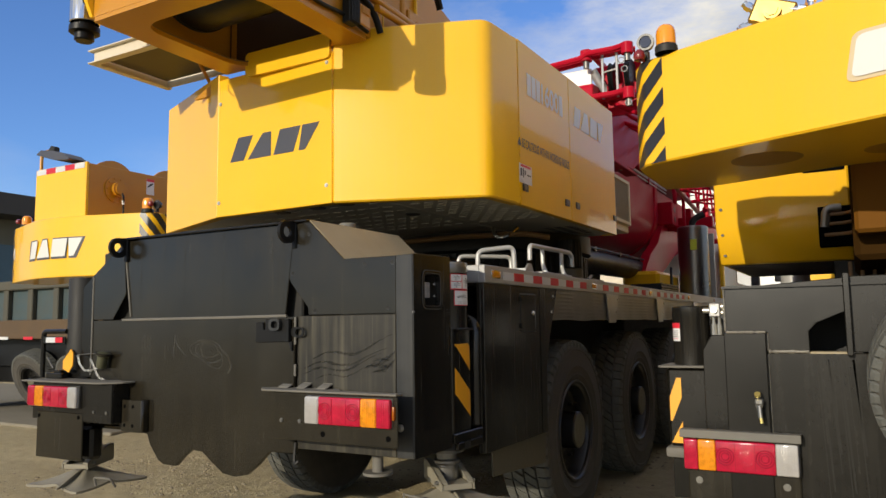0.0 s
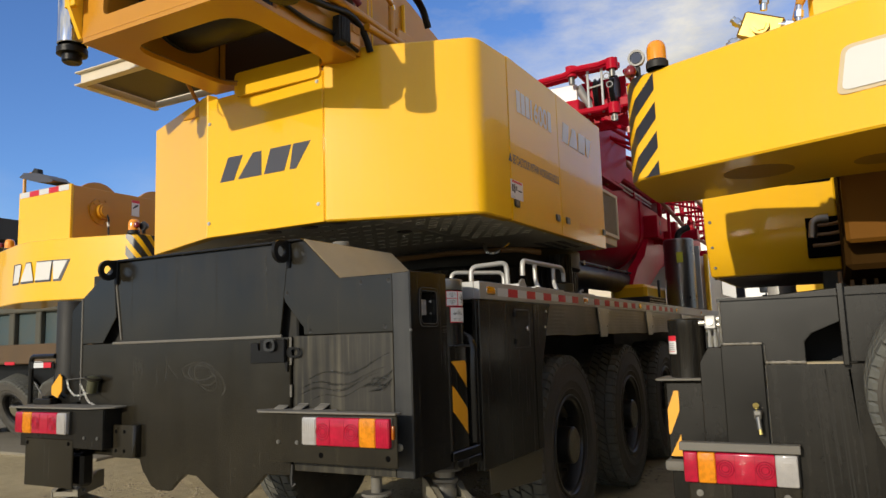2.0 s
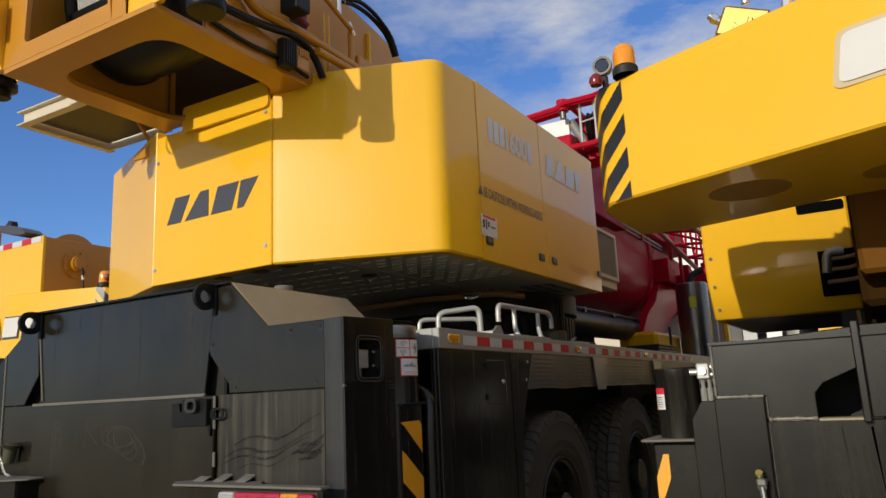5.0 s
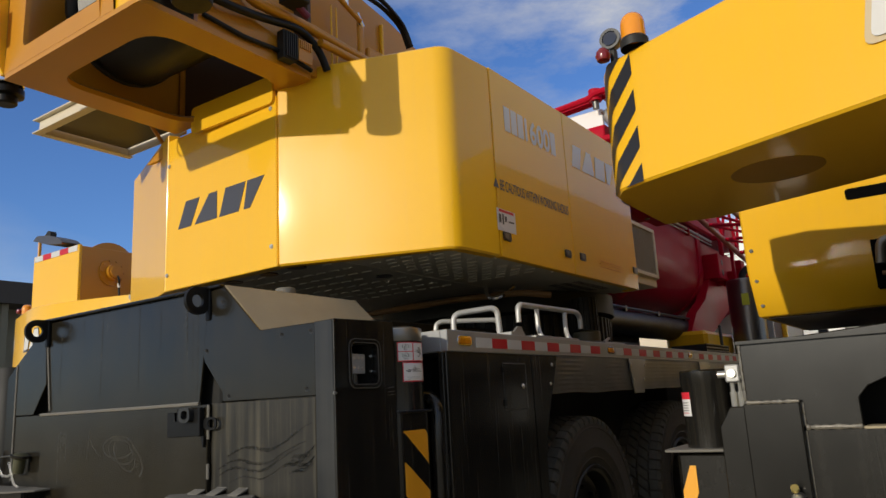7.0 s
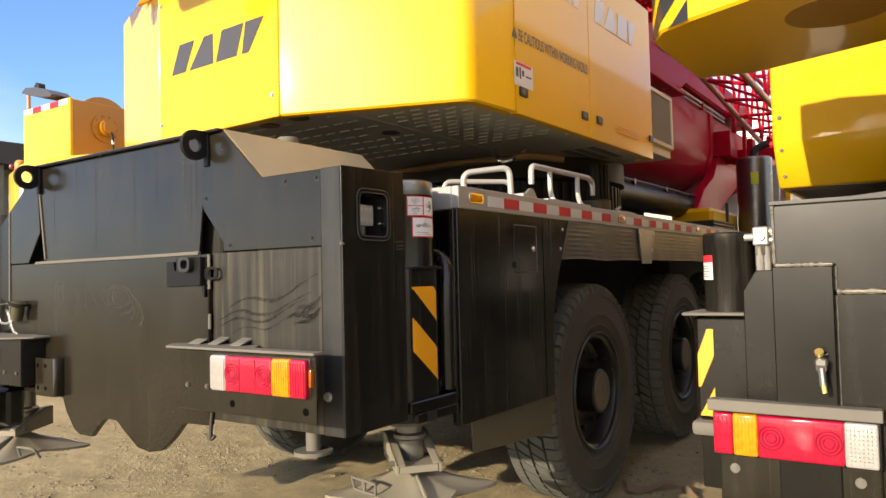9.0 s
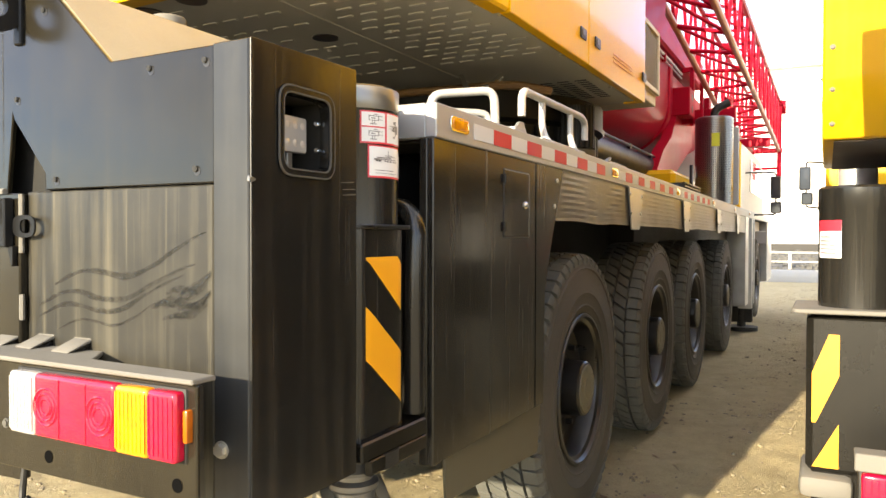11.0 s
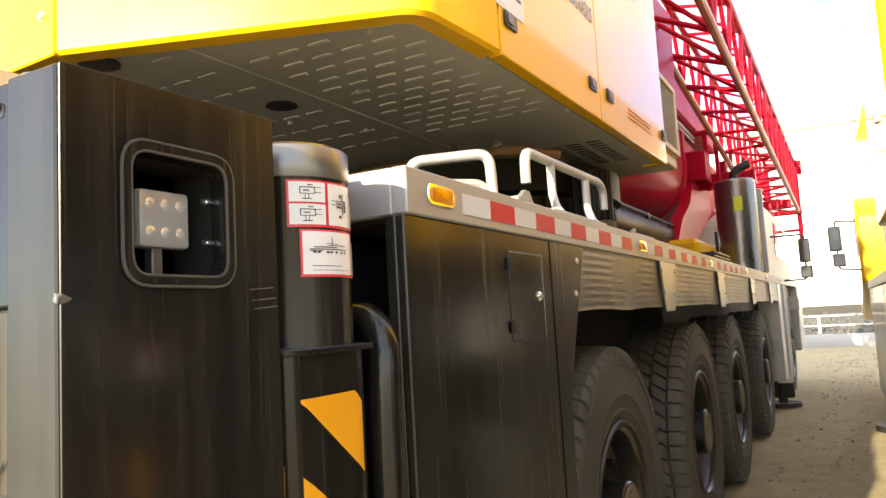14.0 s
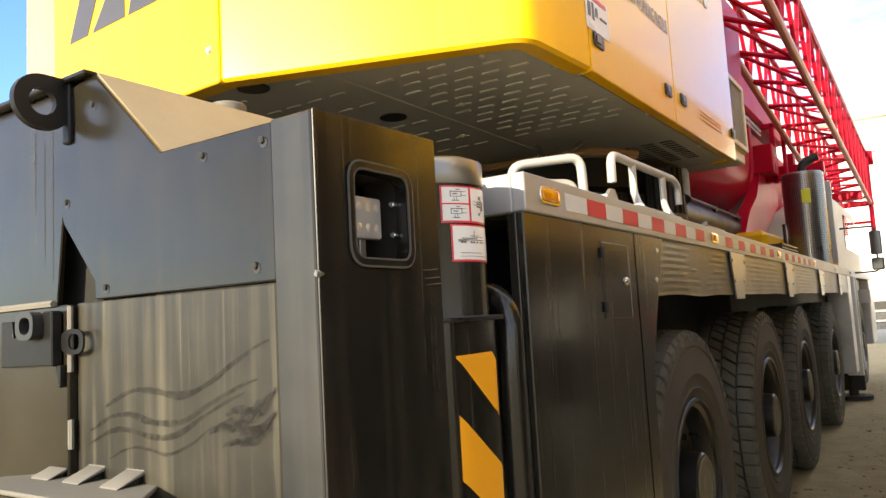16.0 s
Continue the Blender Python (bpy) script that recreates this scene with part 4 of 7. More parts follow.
part("lamp_shelf", prism([(0.62, -0.005), (0.52, -0.09), (0.60, -0.172), (1.505, -0.172), (1.505, -0.105), (1.10, -0.095), (1.02, -0.005)], "z", 1.319, 1.330, 0.003), GREY_PLATE, crane, "dusty shelf over the tail lamp")
part("lamp_bracket_plate", join(box(0.66, 1.505, -0.16, -0.148, 1.06, 1.317, 0.003), box(0.655, 0.665, -0.16, 0.0, 1.10, 1.317, 0.002)), BLACK_DUSTY, crane, "dusty black lamp bracket plate")
for x_ in (1.03, 1.45):
    part("bolt_hole", rod((x_, -0.1615, 1.105), (x_, -0.155, 1.105), 0.015, 16), OPENING, crane)
part("chassis_bolt", bolt((1.432, -0.0165, 1.14), "y", 0.015, 0.014, -1), ZINC, crane)
part("bracket_stay", box(1.30, 1.34, -0.148, -0.012, 1.12, 1.16, 0.003), BLACK, crane)
tail_lamp(0.925, 1.475, -0.165, 1.158, 1.304, ((0.17, LENS_CLEAR, "clear_lens"), (0.50, LENS_RED, "red_lens"), (0.18, LENS_AMBER, "amber_lens"), (0.15, LENS_RED, "red_lens")), crane)
part("side_marker", box(1.481, 1.494, -0.176, -0.150, 1.20, 1.268, 0.005, 2), mat("brown_amber_lens", (0.34, 0.085, 0.006), 0.2, var=0.3, scale=40), crane)
for x in (0.74, 0.87):
    part("bolt", bolt((x, -0.16, 1.165), "y", 0.009, 0.008, -1), DARK_ZINC, crane)
for xa_, xb_ in ((0.630, 0.706), (0.764, 0.830), (0.912, 0.978)):
    tab_ = part("shelf_tab", prism([(-0.075, 1.329), (-0.075, 1.334), (-0.012, 1.357), (-0.004, 1.357), (-0.004, 1.350)], "x", xa_, xb_, 0.002), GREY_PLATE, crane, "dusty tongue bent up from the shelf")
    part("gusset", hole_plate([(-0.070, 1.3305), (-0.005, 1.3305), (-0.005, 1.350)], [(-0.036, 1.333), (-0.018, 1.333), (-0.018, 1.339)], xb_ - 0.010, xb_ - 0.004, "x"), BLACK, tab_)
    part("tab_weld", pipe([(xa_ + (xb_ - xa_) * k / 8, -0.006, 1.357 + 0.001 * (k % 2)) for k in range(9)], 0.005, 6), GREY_PLATE, tab_)
part("lamp_shelf", prism([(-1.62, -0.225), (-0.80, -0.225), (-0.66, -0.12), (-0.66, -0.005), (-1.60, -0.005)], "z", 1.319, 1.330, 0.003), GREY_PLATE, crane)
part("lamp_bracket_plate", join(box(-1.58, -0.72, -0.16, -0.148, 1.06, 1.317, 0.003), box(-0.73, -0.72, -0.148, 0.0, 1.06, 1.317, 0.002)), BLACK, crane)
for x_ in (-0.90, -0.768):
    part("bolt", bolt((x_, -0.16, 1.13), "y", 0.008, 0.006, -1), DARK_ZINC, crane)
tail_lamp(-1.04, -1.585, -0.175, 1.150, 1.292, ((0.17, LENS_CLEAR, "clear_lens"), (0.50, LENS_RED, "red_lens"), (0.18, LENS_AMBER, "amber_lens"), (0.15, LENS_RED, "red_lens")), crane)
OLIVE_CAP = mat("olive_socket_cap", (0.050, 0.050, 0.022), 0.45, var=0.25, scale=20, dust=0.12)
bell = part("socket_cap", turned(lathe([(0.0, 0.112), (0.030, 0.112), (0.052, 0.100), (0.052, 0.090), (0.036, 0.080), (0.034, 0.020), (0.030, 0.0), (0.0, 0.0)], "z", (0, 0, 0), 20), Matrix.Translation((-0.985, -0.055, 1.412)) @ Matrix.Rotation(radians(12), 4, "Y")), OLIVE_CAP, crane, "olive socket cap hanging from a chain")
part("lid_rim", turned(lathe([(0.046, 0.090), (0.056, 0.092), (0.056, 0.104), (0.046, 0.106)], "z", (0, 0, 0), 20), Matrix.Translation((-0.985, -0.055, 1.412)) @ Matrix.Rotation(radians(12), 4, "Y")), BLACK_DUSTY, bell)
part("stay_wire", pipe([(-1.252, -0.05, 1.500), (-1.12, -0.05, 1.508), (-1.0, -0.05, 1.512)], 0.004, 6), DARK_ZINC, crane)


def chain(way, parent):
    """Links set crosswise along a hanging way."""
    pts = [Vector(p) for p in way]
    links, k = [], 0
    for a, b in zip(pts, pts[1:]):
        n = max(1, round((b - a).length / 0.017))
        for i in range(n):
            p = a.lerp(b, (i + 0.5) / n)
            d = (b - a).normalized()
            side = d.cross(Vector((0, 1, 0))).normalized() if k % 2 else Vector((0, 1, 0))
            ring = [p + d * (0.012 * math.cos(t)) + side * (0.0065 * math.sin(t)) for t in [math.tau * j / 10 for j in range(11)]]
            links.append(pipe(ring, 0.0022, 5))
            k += 1
    return tagged(part("chain", join(*links), ZINC, parent, "slack steel chain"), kind="stuff")


chain([(-1.252, -0.05, 1.497), (-1.225, -0.055, 1.44), (-1.16, -0.06, 1.395), (-1.09, -0.062, 1.392), (-1.03, -0.062, 1.412), (-0.99, -0.06, 1.418)], crane)
chain([(-1.10, -0.055, 1.470), (-1.045, -0.065, 1.415), (-1.00, -0.075, 1.372), (-0.955, -0.085, 1.348), (-0.90, -0.09, 1.338)], crane)
part("marker_board", prism([(-1.412, 1.40), (-1.345, 1.375), (-1.300, 1.425), (-1.300, 1.51), (-1.325, 1.54), (-1.412, 1.455)], "y", -0.055, -0.048), STRIPE_Y, crane, "yellow reflective marker board")
part("side_frame", pipe([(-1.675, -0.04, 1.33), (-1.675, -0.04, 1.665), (-1.40, -0.04, 1.665)], 0.018, 10, 0.04), BLACK, crane, "black tube frame beside the jack")
part("frame_strut", rod((-1.62, -0.045, 1.48), (-1.53, -0.05, 1.40), 0.005, 8), DARK_ZINC, crane)
part("junction_box", join(box(-1.565, -1.385, -0.085, -0.02, 1.331, 1.372, 0.006), box(-1.50, -1.42, -0.07, -0.03, 1.372, 1.39, 0.004)), BLACK, crane)
part("reflector", box(-1.615, -1.505, -0.062, -0.055, 1.585, 1.622, 0.001), TAPE_W, crane)
part("reflector", box(-1.505, -1.42, -0.062, -0.055, 1.585, 1.622, 0.001), TAPE_R, crane)
part("reflector_holder", box(-1.66, -1.40, -0.055, -0.045, 1.578, 1.628, 0.001), BLACK, crane)

# deck edge rail with tape, cabinet, fender skirts
part("deck_rail", join(box(1.49, 1.532, 0.812, 16.6, 1.938, 2.050, 0.004), box(0.98, 1.49, 0.812, 0.85, 1.938, 2.050, 0.004)), ALU, crane, "brushed aluminium deck edge rail")
part("deck", box(-1.45, 1.49, 0.86, 16.0, 1.93, 2.035, 0.004), DARK, crane)
for i in range(10):
    y0 = 1.087 + 0.171 * i
    part("reflective_tape", box(1.532, 1.5345, y0 + 0.001, y0 + 0.170, 1.963, 2.018, 0), TAPE_R if i % 2 else TAPE_W, crane)
for i in range(22):
    y0 = 3.094 + 0.174 * i
    if 4.86 < y0 < 5.15:
        continue
    part("reflective_tape", box(1.532, 1.5345, y0 + 0.001, y0 + 0.170, 1.963, 2.018, 0), TAPE_R if i % 2 else TAPE_W, crane)
for y in (0.972, 3.003, 5.04, 7.2, 9.3, 11.4):
    mk = part("side_marker", prism(round_poly([(y - 0.070, 1.969), (y + 0.070, 1.969), (y + 0.070, 2.022), (y - 0.070, 2.022)], 0.026), "x", 1.532, 1.538, 0.002), CHROME, crane)
    part("lens", prism(round_poly([(y - 0.056, 1.977), (y + 0.056, 1.977), (y + 0.056, 2.014), (y - 0.056, 2.014)], 0.018), "x", 1.536, 1.543, 0.004, 2), LENS_AMBER, mk)
cab = part("tool_cabinet", box(1.505, 1.528, 0.80, 1.715, 0.885, 1.937, 0.004), BLACK_GLOSS, crane, "glossy black cabinet side with water streaks")
part("cabinet_door", box(1.526, 1.531, 1.367, 1.633, 1.621, 1.883, 0.001), BLACK_GLOSS, cab)
part("door_gap", box(1.525, 1.5292, 1.3645, 1.6355, 1.617, 1.8855, 0), STRIPE_B, cab)
part("door_edge", pipe([(1.5308, 1.369, 1.8805), (1.5308, 1.6305, 1.8805), (1.5308, 1.6305, 1.623)], 0.0011, 6), COLLAR, cab)
part("panel_edge", box(1.5275, 1.5295, 1.7155, 1.7185, 0.90, 1.936, 0), OPENING, cab)
part("lock", lathe([(0.016, 1.5305), (0.016, 1.535), (0.012, 1.540), (0.008, 1.543), (0.0, 1.543)], "x", (0, 1.585, 1.75), 18), CHROME, cab)
for z in (1.66, 1.845):
    part("hinge", join(box(1.530, 1.536, 1.352, 1.380, z - 0.016, z + 0.016, 0.002), rod((1.536, 1.366, z - 0.018), (1.536, 1.366, z + 0.018), 0.004, 8)), BLACK, cab)
part("front_edge", box(1.475, 1.5045, 0.80, 0.83, 0.885, 1.937, 0.003), BLACK_GLOSS, cab)
part("cabinet_body", box(1.20, 1.50, 1.12, 1.715, 0.885, 1.937, 0.006), BLACK, cab)
part("cabinet_back", box(1.0, 1.20, 0.88, 1.715, 0.885, 1.93, 0.004), STRIPE_B, cab)
part("end_panel", prism([(1.72, 0.885), (1.82, 0.885), (1.835, 1.38), (1.905, 1.56), (2.085, 1.937), (1.72, 1.937)], "x", 1.515, 1.529, 0.003), BLACK_GLOSS, crane)
for y, z in ((1.99, 1.88), (1.955, 1.76)):
    part("bolt", bolt((1.529, y, z), "x", 0.008, 0.006, 1), ZINC, crane)
part("mud_flap", prism([(0.93, 0.89), (1.86, 0.89), (1.82, 0.66), (0.945, 0.722)], "x", 1.49, 1.502, 0.003), FLAP, crane)
edges = [(1.96, 3.42), (3.66, 5.38), (5.62, 7.55), (7.85, 9.6), (9.85, 10.84)]


def skirt_sheet(y0, y1):
    bm = bmesh.new()
    nu, nv = int((y1 - y0) / 0.05), 16
    rows = []
    for j in range(nv + 1):
        v = j / nv
        row = []
        for i in range(nu + 1):
            y = y0 + (y1 - y0) * i / nu
            k = 1 - v
            x = 1.520 + 0.011 * k * noise.noise((y * 2.3, 0.4, 1.0)) + 0.002 * k * noise.noise((y * 7, v * 2, 4.0)) - (0.0016 if j % 2 else 0.0)
            row.append(bm.verts.new((x, y, 1.695 + 0.243 * v + 0.012 * k * noise.noise((y * 2.0, 3.0, 0.0)))))
        rows.append(row)
    for p, q in zip(rows, rows[1:]):
        for i in range(nu):
            bm.faces.new((p[i], p[i + 1], q[i + 1], q[i]))
    bmesh.ops.solidify(bm, geom=bm.faces[:], thickness=0.004)
    return bm


for a, b in edges:
    part("fender_skirt", skirt_sheet(a, b), STEEL_SKIRT, crane, "wavy scuffed steel fender skirt", smooth=12)
for a in (3.42, 5.38, 7.58, 9.62):
    st = part("skirt_strap", prism([(a - 0.07, 1.938), (a + 0.33, 1.938), (a + 0.225, 1.668), (a + 0.005, 1.668)], "x", 1.526, 1.536, 0.003), STEEL_SKIRT, crane)
    for dy, z in ((-0.035, 1.892), (0.285, 1.890), (-0.005, 1.774), (0.235, 1.773)):
        part("bolt", bolt((1.536, a + dy, z), "x", 0.010, 0.007, 1), ZINC, st)
part("front_cabinet", box(1.25, 1.53, 10.85, 11.35, 0.55, 1.94, 0.01), STEEL_SKIRT, crane)
part("front_cabinet", box(1.3, 1.54, 15.35, 16.6, 0.7, 1.94, 0.02), STEEL_SKIRT, crane)

# grab rails
part("grab_rail", pipe([(1.20, 1.38, 2.05), (1.20, 1.38, 2.20), (1.39, 1.585, 2.236), (1.39, 1.60, 2.06)], 0.018, 12, 0.05), SILVER, crane, "silver bent-tube grab rail")
part("grab_rail", pipe([(0.95, 1.55, 2.05), (0.95, 1.55, 2.19), (1.25, 1.85, 2.19), (1.25, 1.85, 2.05)], 0.016, 10, 0.05), SILVER, crane)
g2 = part("grab_rail", pipe([(1.455, 1.735, 2.145), (1.455, 1.735, 2.258), (1.455, 2.60, 2.268), (1.455, 2.665, 2.24), (1.455, 2.665, 2.15)], 0.018, 12, 0.05), SILVER, crane)
for y in (1.99, 2.41):
    part("upright", pipe([(1.455, y, 2.262), (1.455, y, 2.13), (1.48, y - 0.03, 2.08), (1.50, y - 0.03, 2.05)], 0.016, 10, 0.03), SILVER, g2)
part("rail_bracket", join(prism([(1.62, 2.05), (1.82, 2.05), (1.76, 2.12), (1.72, 2.12)], "x", 1.44, 1.455), box(1.40, 1.50, 1.55, 1.66, 2.05, 2.075, 0.003), box(1.44, 1.51, 1.85, 2.5, 2.05, 2.066, 0.003)), ALU, crane)

for y, z in ((2.72, 0.775), (4.78, 0.82), (6.68, 0.83), (9.30, 0.83), (14.1, 0.83)):
    wheel(crane, 1.245, y, z, 1, 1.0, y)
    wheel(crane, -1.245, y, z, -1, 1.0, y)
    part("axle", join(rod((-1.1, y, z), (1.1, y, z), 0.09, 12), lathe([(0.0, -0.28), (0.2, -0.2), (0.26, 0.0), (0.2, 0.2), (0.0, 0.28)], "x", (0, y, z), 16)), DARK, crane)


# ---- upper works of the middle crane ----
Z0, Z1 = 2.53, 3.775
corner = rounded([(0.424, 0.690, 0), (1.455, 1.072, 0), (1.492, 1.51, 0)], 0.085, 8)
# Unseen dark core, added to block light between the panels.
cw = part("counterweight", prism([(-1.78, 1.25), (-0.74, 0.80), (0.42, 0.755), (1.37, 1.14), (1.44, 1.3), (1.46, 3.8), (-1.70, 3.95)], "z", 2.56, 3.60), DARK, crane, "yellow counterweight housing with rounded corners")
part("rear_panel", wall([(-0.745, 0.735), (0.418, 0.690)], 0.085, Z0, 3.625, 0.005), YELLOW, cw)
part("rear_panel", wall([(p.x, p.y) for p in corner], 0.085, Z0, Z1, 0.012), YELLOW, cw)
part("rear_panel", wall([(-1.86, 1.18), (-0.75, 0.737)], 0.085, Z0, 3.68, 0.005), YELLOW, cw)
part("side_door", wall([(1.4925, 1.515), (1.513, 2.535)], 0.05, Z0, Z1, 0.004), YELLOW, cw)
part("side_door", wall([(1.5135, 2.541), (1.535, 3.78), (1.40, 3.795)], 0.05, Z0, Z1, 0.004), YELLOW, cw)
part("side_wall", wall([(-1.70, 3.97), (-1.86, 1.185)], 0.05, Z0, 3.68, 0.004), YELLOW, cw)
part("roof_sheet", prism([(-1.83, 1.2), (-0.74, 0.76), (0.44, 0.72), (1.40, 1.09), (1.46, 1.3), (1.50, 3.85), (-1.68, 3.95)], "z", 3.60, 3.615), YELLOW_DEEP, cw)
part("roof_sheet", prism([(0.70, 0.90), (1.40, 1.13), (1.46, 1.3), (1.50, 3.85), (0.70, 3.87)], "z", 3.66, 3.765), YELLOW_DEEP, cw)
part("rear_tab", prism(round_poly([(-0.40, 3.575), (0.41, 3.575), (0.41, 3.76), (-0.40, 3.76)], 0.04), "y", 0.670, 0.695), YELLOW, cw)
tray_plan = [(-1.76, 1.26), (-0.73, 0.80), (0.42, 0.756), (1.37, 1.13), (1.425, 1.25), (1.47, 3.8), (-1.66, 3.9)]
tray = part("tray", prism(tray_plan, "z", 2.540, 2.555), TRAY, cw, "grey slotted steel belly tray")
part("tray_seam", box(0.736, 0.741, 0.90, 3.2, 2.5375, 2.541, 0), RIB, cw)


def inside(x, y, poly):
    hit = False
    for (x0, y0), (x1, y1) in zip(poly, poly[1:] + poly[:1]):
        if (y0 > y) != (y1 > y) and x < (x1 - x0) * (y - y0) / (y1 - y0) + x0:
            hit = not hit
    return hit


slots, faint = [], []
for r in range(15):
    y = 0.92 + 0.092 * r
    for c in range(18):
        x = -0.55 + 0.116 * c + (0.058 if r % 2 else 0.0)
        if abs(x - 0.738) < 0.06 or (x > 1.0 and y > 2.25) or not inside(x + 0.07, y - 0.05, tray_plan) or not inside(x + 0.07, y + 0.02, tray_plan):
            continue
        if (x - 0.44) ** 2 + (y - 0.83) ** 2 < 0.014 or (x - 0.575) ** 2 + (y - 1.505) ** 2 < 0.014:
            continue
        if x < 0.74 and r % 2:
            continue
        (slots if x > 0.74 else faint).append(prism(round_poly([(x - 0.037, y - 0.009), (x + 0.037, y - 0.009), (x + 0.037, y + 0.009), (x - 0.037, y + 0.009)], 0.008, 2), "z", 2.5355, 2.5405))
for s_ in slots:
    part("slot", s_, RIB, tray)
for s_ in faint:
    part("slot", s_, RIB_FAINT, tray)
for s_ in [box(1.10 + 0.105 * c, 1.17 + 0.105 * c, 2.93 + 0.06 * r, 2.945 + 0.06 * r, 2.536, 2.541, 0) for r in range(10) for c in range(3)]:
    part("vent_slot", s_, STRIPE_B, tray)
for x, y in ((0.44, 0.83), (0.575, 1.505), (0.16, 0.86), (-0.2, 0.88)):
    part("drain_hole", rod((x, y, 2.534), (x, y, 2.541), 0.060, 24), STRIPE_B, cw)
for x, y in ((1.25, 1.12), (1.40, 1.38), (1.43, 1.55), (1.44, 2.3), (1.45, 3.2), (0.9, 1.55), (0.62, 2.0), (0.45, 1.7)):
    part("bolt", bolt((x, y, 2.541), "z", 0.010, 0.012, -1), ZINC, cw)
for x, y, z in ((-0.72, 0.733, 3.43), (-0.72, 0.733, 2.64), (0.37, 0.692, 3.55), (0.37, 0.692, 2.66)):
    part("bolt", bolt((x, y, z), "y", 0.011, 0.010, -1), ZINC, cw)


def rear_uv(u, v):
    x = -0.61 + 0.865 * u
    return (x, 0.735 - 0.0387 * (x + 0.745), 2.945 + 0.185 * v)


part("emblem", flat_shape([[(u + 0.05 * v - 0.02, v) for u, v in p] for p in EMBLEM], rear_uv, (0, -1, 0)), FILM_GREY, cw, "grey emblem of four slanted shapes")


def side_x(y):
    return 1.4925 + 0.0205 * (y - 1.515)


def side_uv(y0, y1, z0, z1):
    return lambda u, v: (side_x(y0 + (y1 - y0) * u), y0 + (y1 - y0) * u, z0 + (z1 - z0) * v)


part("emblem", flat_shape(EMBLEM, side_uv(2.62, 3.42, 3.375, 3.555), (1, 0, 0)), FILM_WHITE, cw, "white emblem of four slanted shapes")
tall = [[(a, 0), (a + 0.10, 0), (a + 0.10, 1), (a, 1)] for a in (0.0, 0.122, 0.244, 0.89)]
for bar_ in tall:
    part("model_mark", flat_shape([bar_], side_uv(1.665, 2.39, 3.385, 3.555), (1, 0, 0)), FILM_WHITE, cw)
part("model_number", fitted(text_bm("1600", 0.2, 0.035), side_uv(1.665 + 0.725 * 0.375, 1.665 + 0.725 * 0.87, 3.385, 3.555), (0.003, 0, 0)), FILM_WHITE, cw)
part("warning_lettering", fitted(text_bm("BE CAUTIOUS WITHIN WORKING RADIUS", 0.05, 0.015), side_uv(1.55, 2.50, 2.960, 3.030), (0.003, 0, 0)), FILM_GREY, cw)
part("warning_triangle", flat_shape([[(0, 0), (1, 0), (0.5, 1)]], side_uv(1.475, 1.535, 2.968, 3.03), (1, 0, 0)), FILM_GREY, cw)
sticker = part("warning_label", flat_shape([[(0, 0), (1, 0), (1, 1), (0, 1)]], side_uv(1.49, 1.71, 2.695, 2.835), (1, 0, 0)), PAPER, cw, "white warning label with a red head")
part("print", flat_shape([[(0.1, 0.85), (0.9, 0.85), (0.9, 0.97), (0.1, 0.97)]], side_uv(1.49, 1.71, 2.695, 2.835), (1, 0, 0), 0.0045), FILM_RED, sticker)
part("print", flat_shape([[(0.08, 0.35), (0.2, 0.35), (0.2, 0.75), (0.08, 0.75)], [(0.26, 0.3), (0.34, 0.3), (0.34, 0.78), (0.26, 0.78)], [(0.40, 0.45), (0.5, 0.45), (0.5, 0.7), (0.4, 0.7)], [(0.6, 0.45), (0.9, 0.45), (0.9, 0.52), (0.6, 0.52)]], side_uv(1.49, 1.71, 2.695, 2.835), (1, 0, 0), 0.0045), PRINT, sticker)
part("print", flat_shape([[(a, b), (a + 0.9, b), (a + 0.9, b + 0.07), (a, b + 0.07)] for a, b in ((0.05, 0.8), (0.05, 0.55), (0.05, 0.25))], side_uv(2.97, 3.45, 2.62, 2.70), (1, 0, 0)), STRIPE_Y, cw)
for y, z in ((1.59, 2.665), (2.435, 2.668), (2.68, 2.675), (3.72, 2.69)):
    x = side_x(y)
    la = part("paddle_latch", prism(round_poly([(y - 0.05, z - 0.028), (y + 0.05, z - 0.028), (y + 0.05, z + 0.028), (y - 0.05, z + 0.028)], 0.012), "x", x, x + 0.008, 0.002), STRIPE_B, cw)
    part("paddle", prism(round_poly([(y - 0.035, z - 0.017), (y + 0.012, z - 0.017), (y + 0.012, z + 0.017), (y - 0.035, z + 0.017)], 0.008), "x", x + 0.007, x + 0.013, 0.002), DARK_ZINC, la)

# intake grille beyond the side doors
gr = part("intake_housing", box(0.80, 1.455, 3.80, 4.56, 2.70, 3.20, 0.01), CREAM, crane, "cream intake housing with a mesh grille")
for q in ((3.81, 3.85, 2.71, 3.19), (4.50, 4.54, 2.71, 3.19), (3.85, 4.50, 2.71, 2.745), (3.85, 4.50, 3.155, 3.19)):
    part("grille_frame", box(1.455, 1.48, *q, 0.003), CREAM, gr)
mesh_tan = mat("mesh_tan", (0.26, 0.225, 0.16), 0.6)
part("grille_back", box(1.4555, 1.458, 3.85, 4.50, 2.745, 3.155, 0), mat("grille_shade", (0.10, 0.085, 0.06), 0.8), gr)
tagged(part("grille_mesh", join(*[box(1.459, 1.466, 3.85, 4.50, 2.752 + 0.017 * i, 2.760 + 0.017 * i, 0) for i in range(24)], *[box(1.461, 1.468, 3.86 + 0.022 * i, 3.868 + 0.022 * i, 2.745, 3.155, 0) for i in range(30)]), mesh_tan, gr, "tan wire mesh"), kind="stuff")
part("underside_box", box(1.0, 1.45, 3.81, 4.54, 2.63, 2.70, 0.006), CREAM, crane)
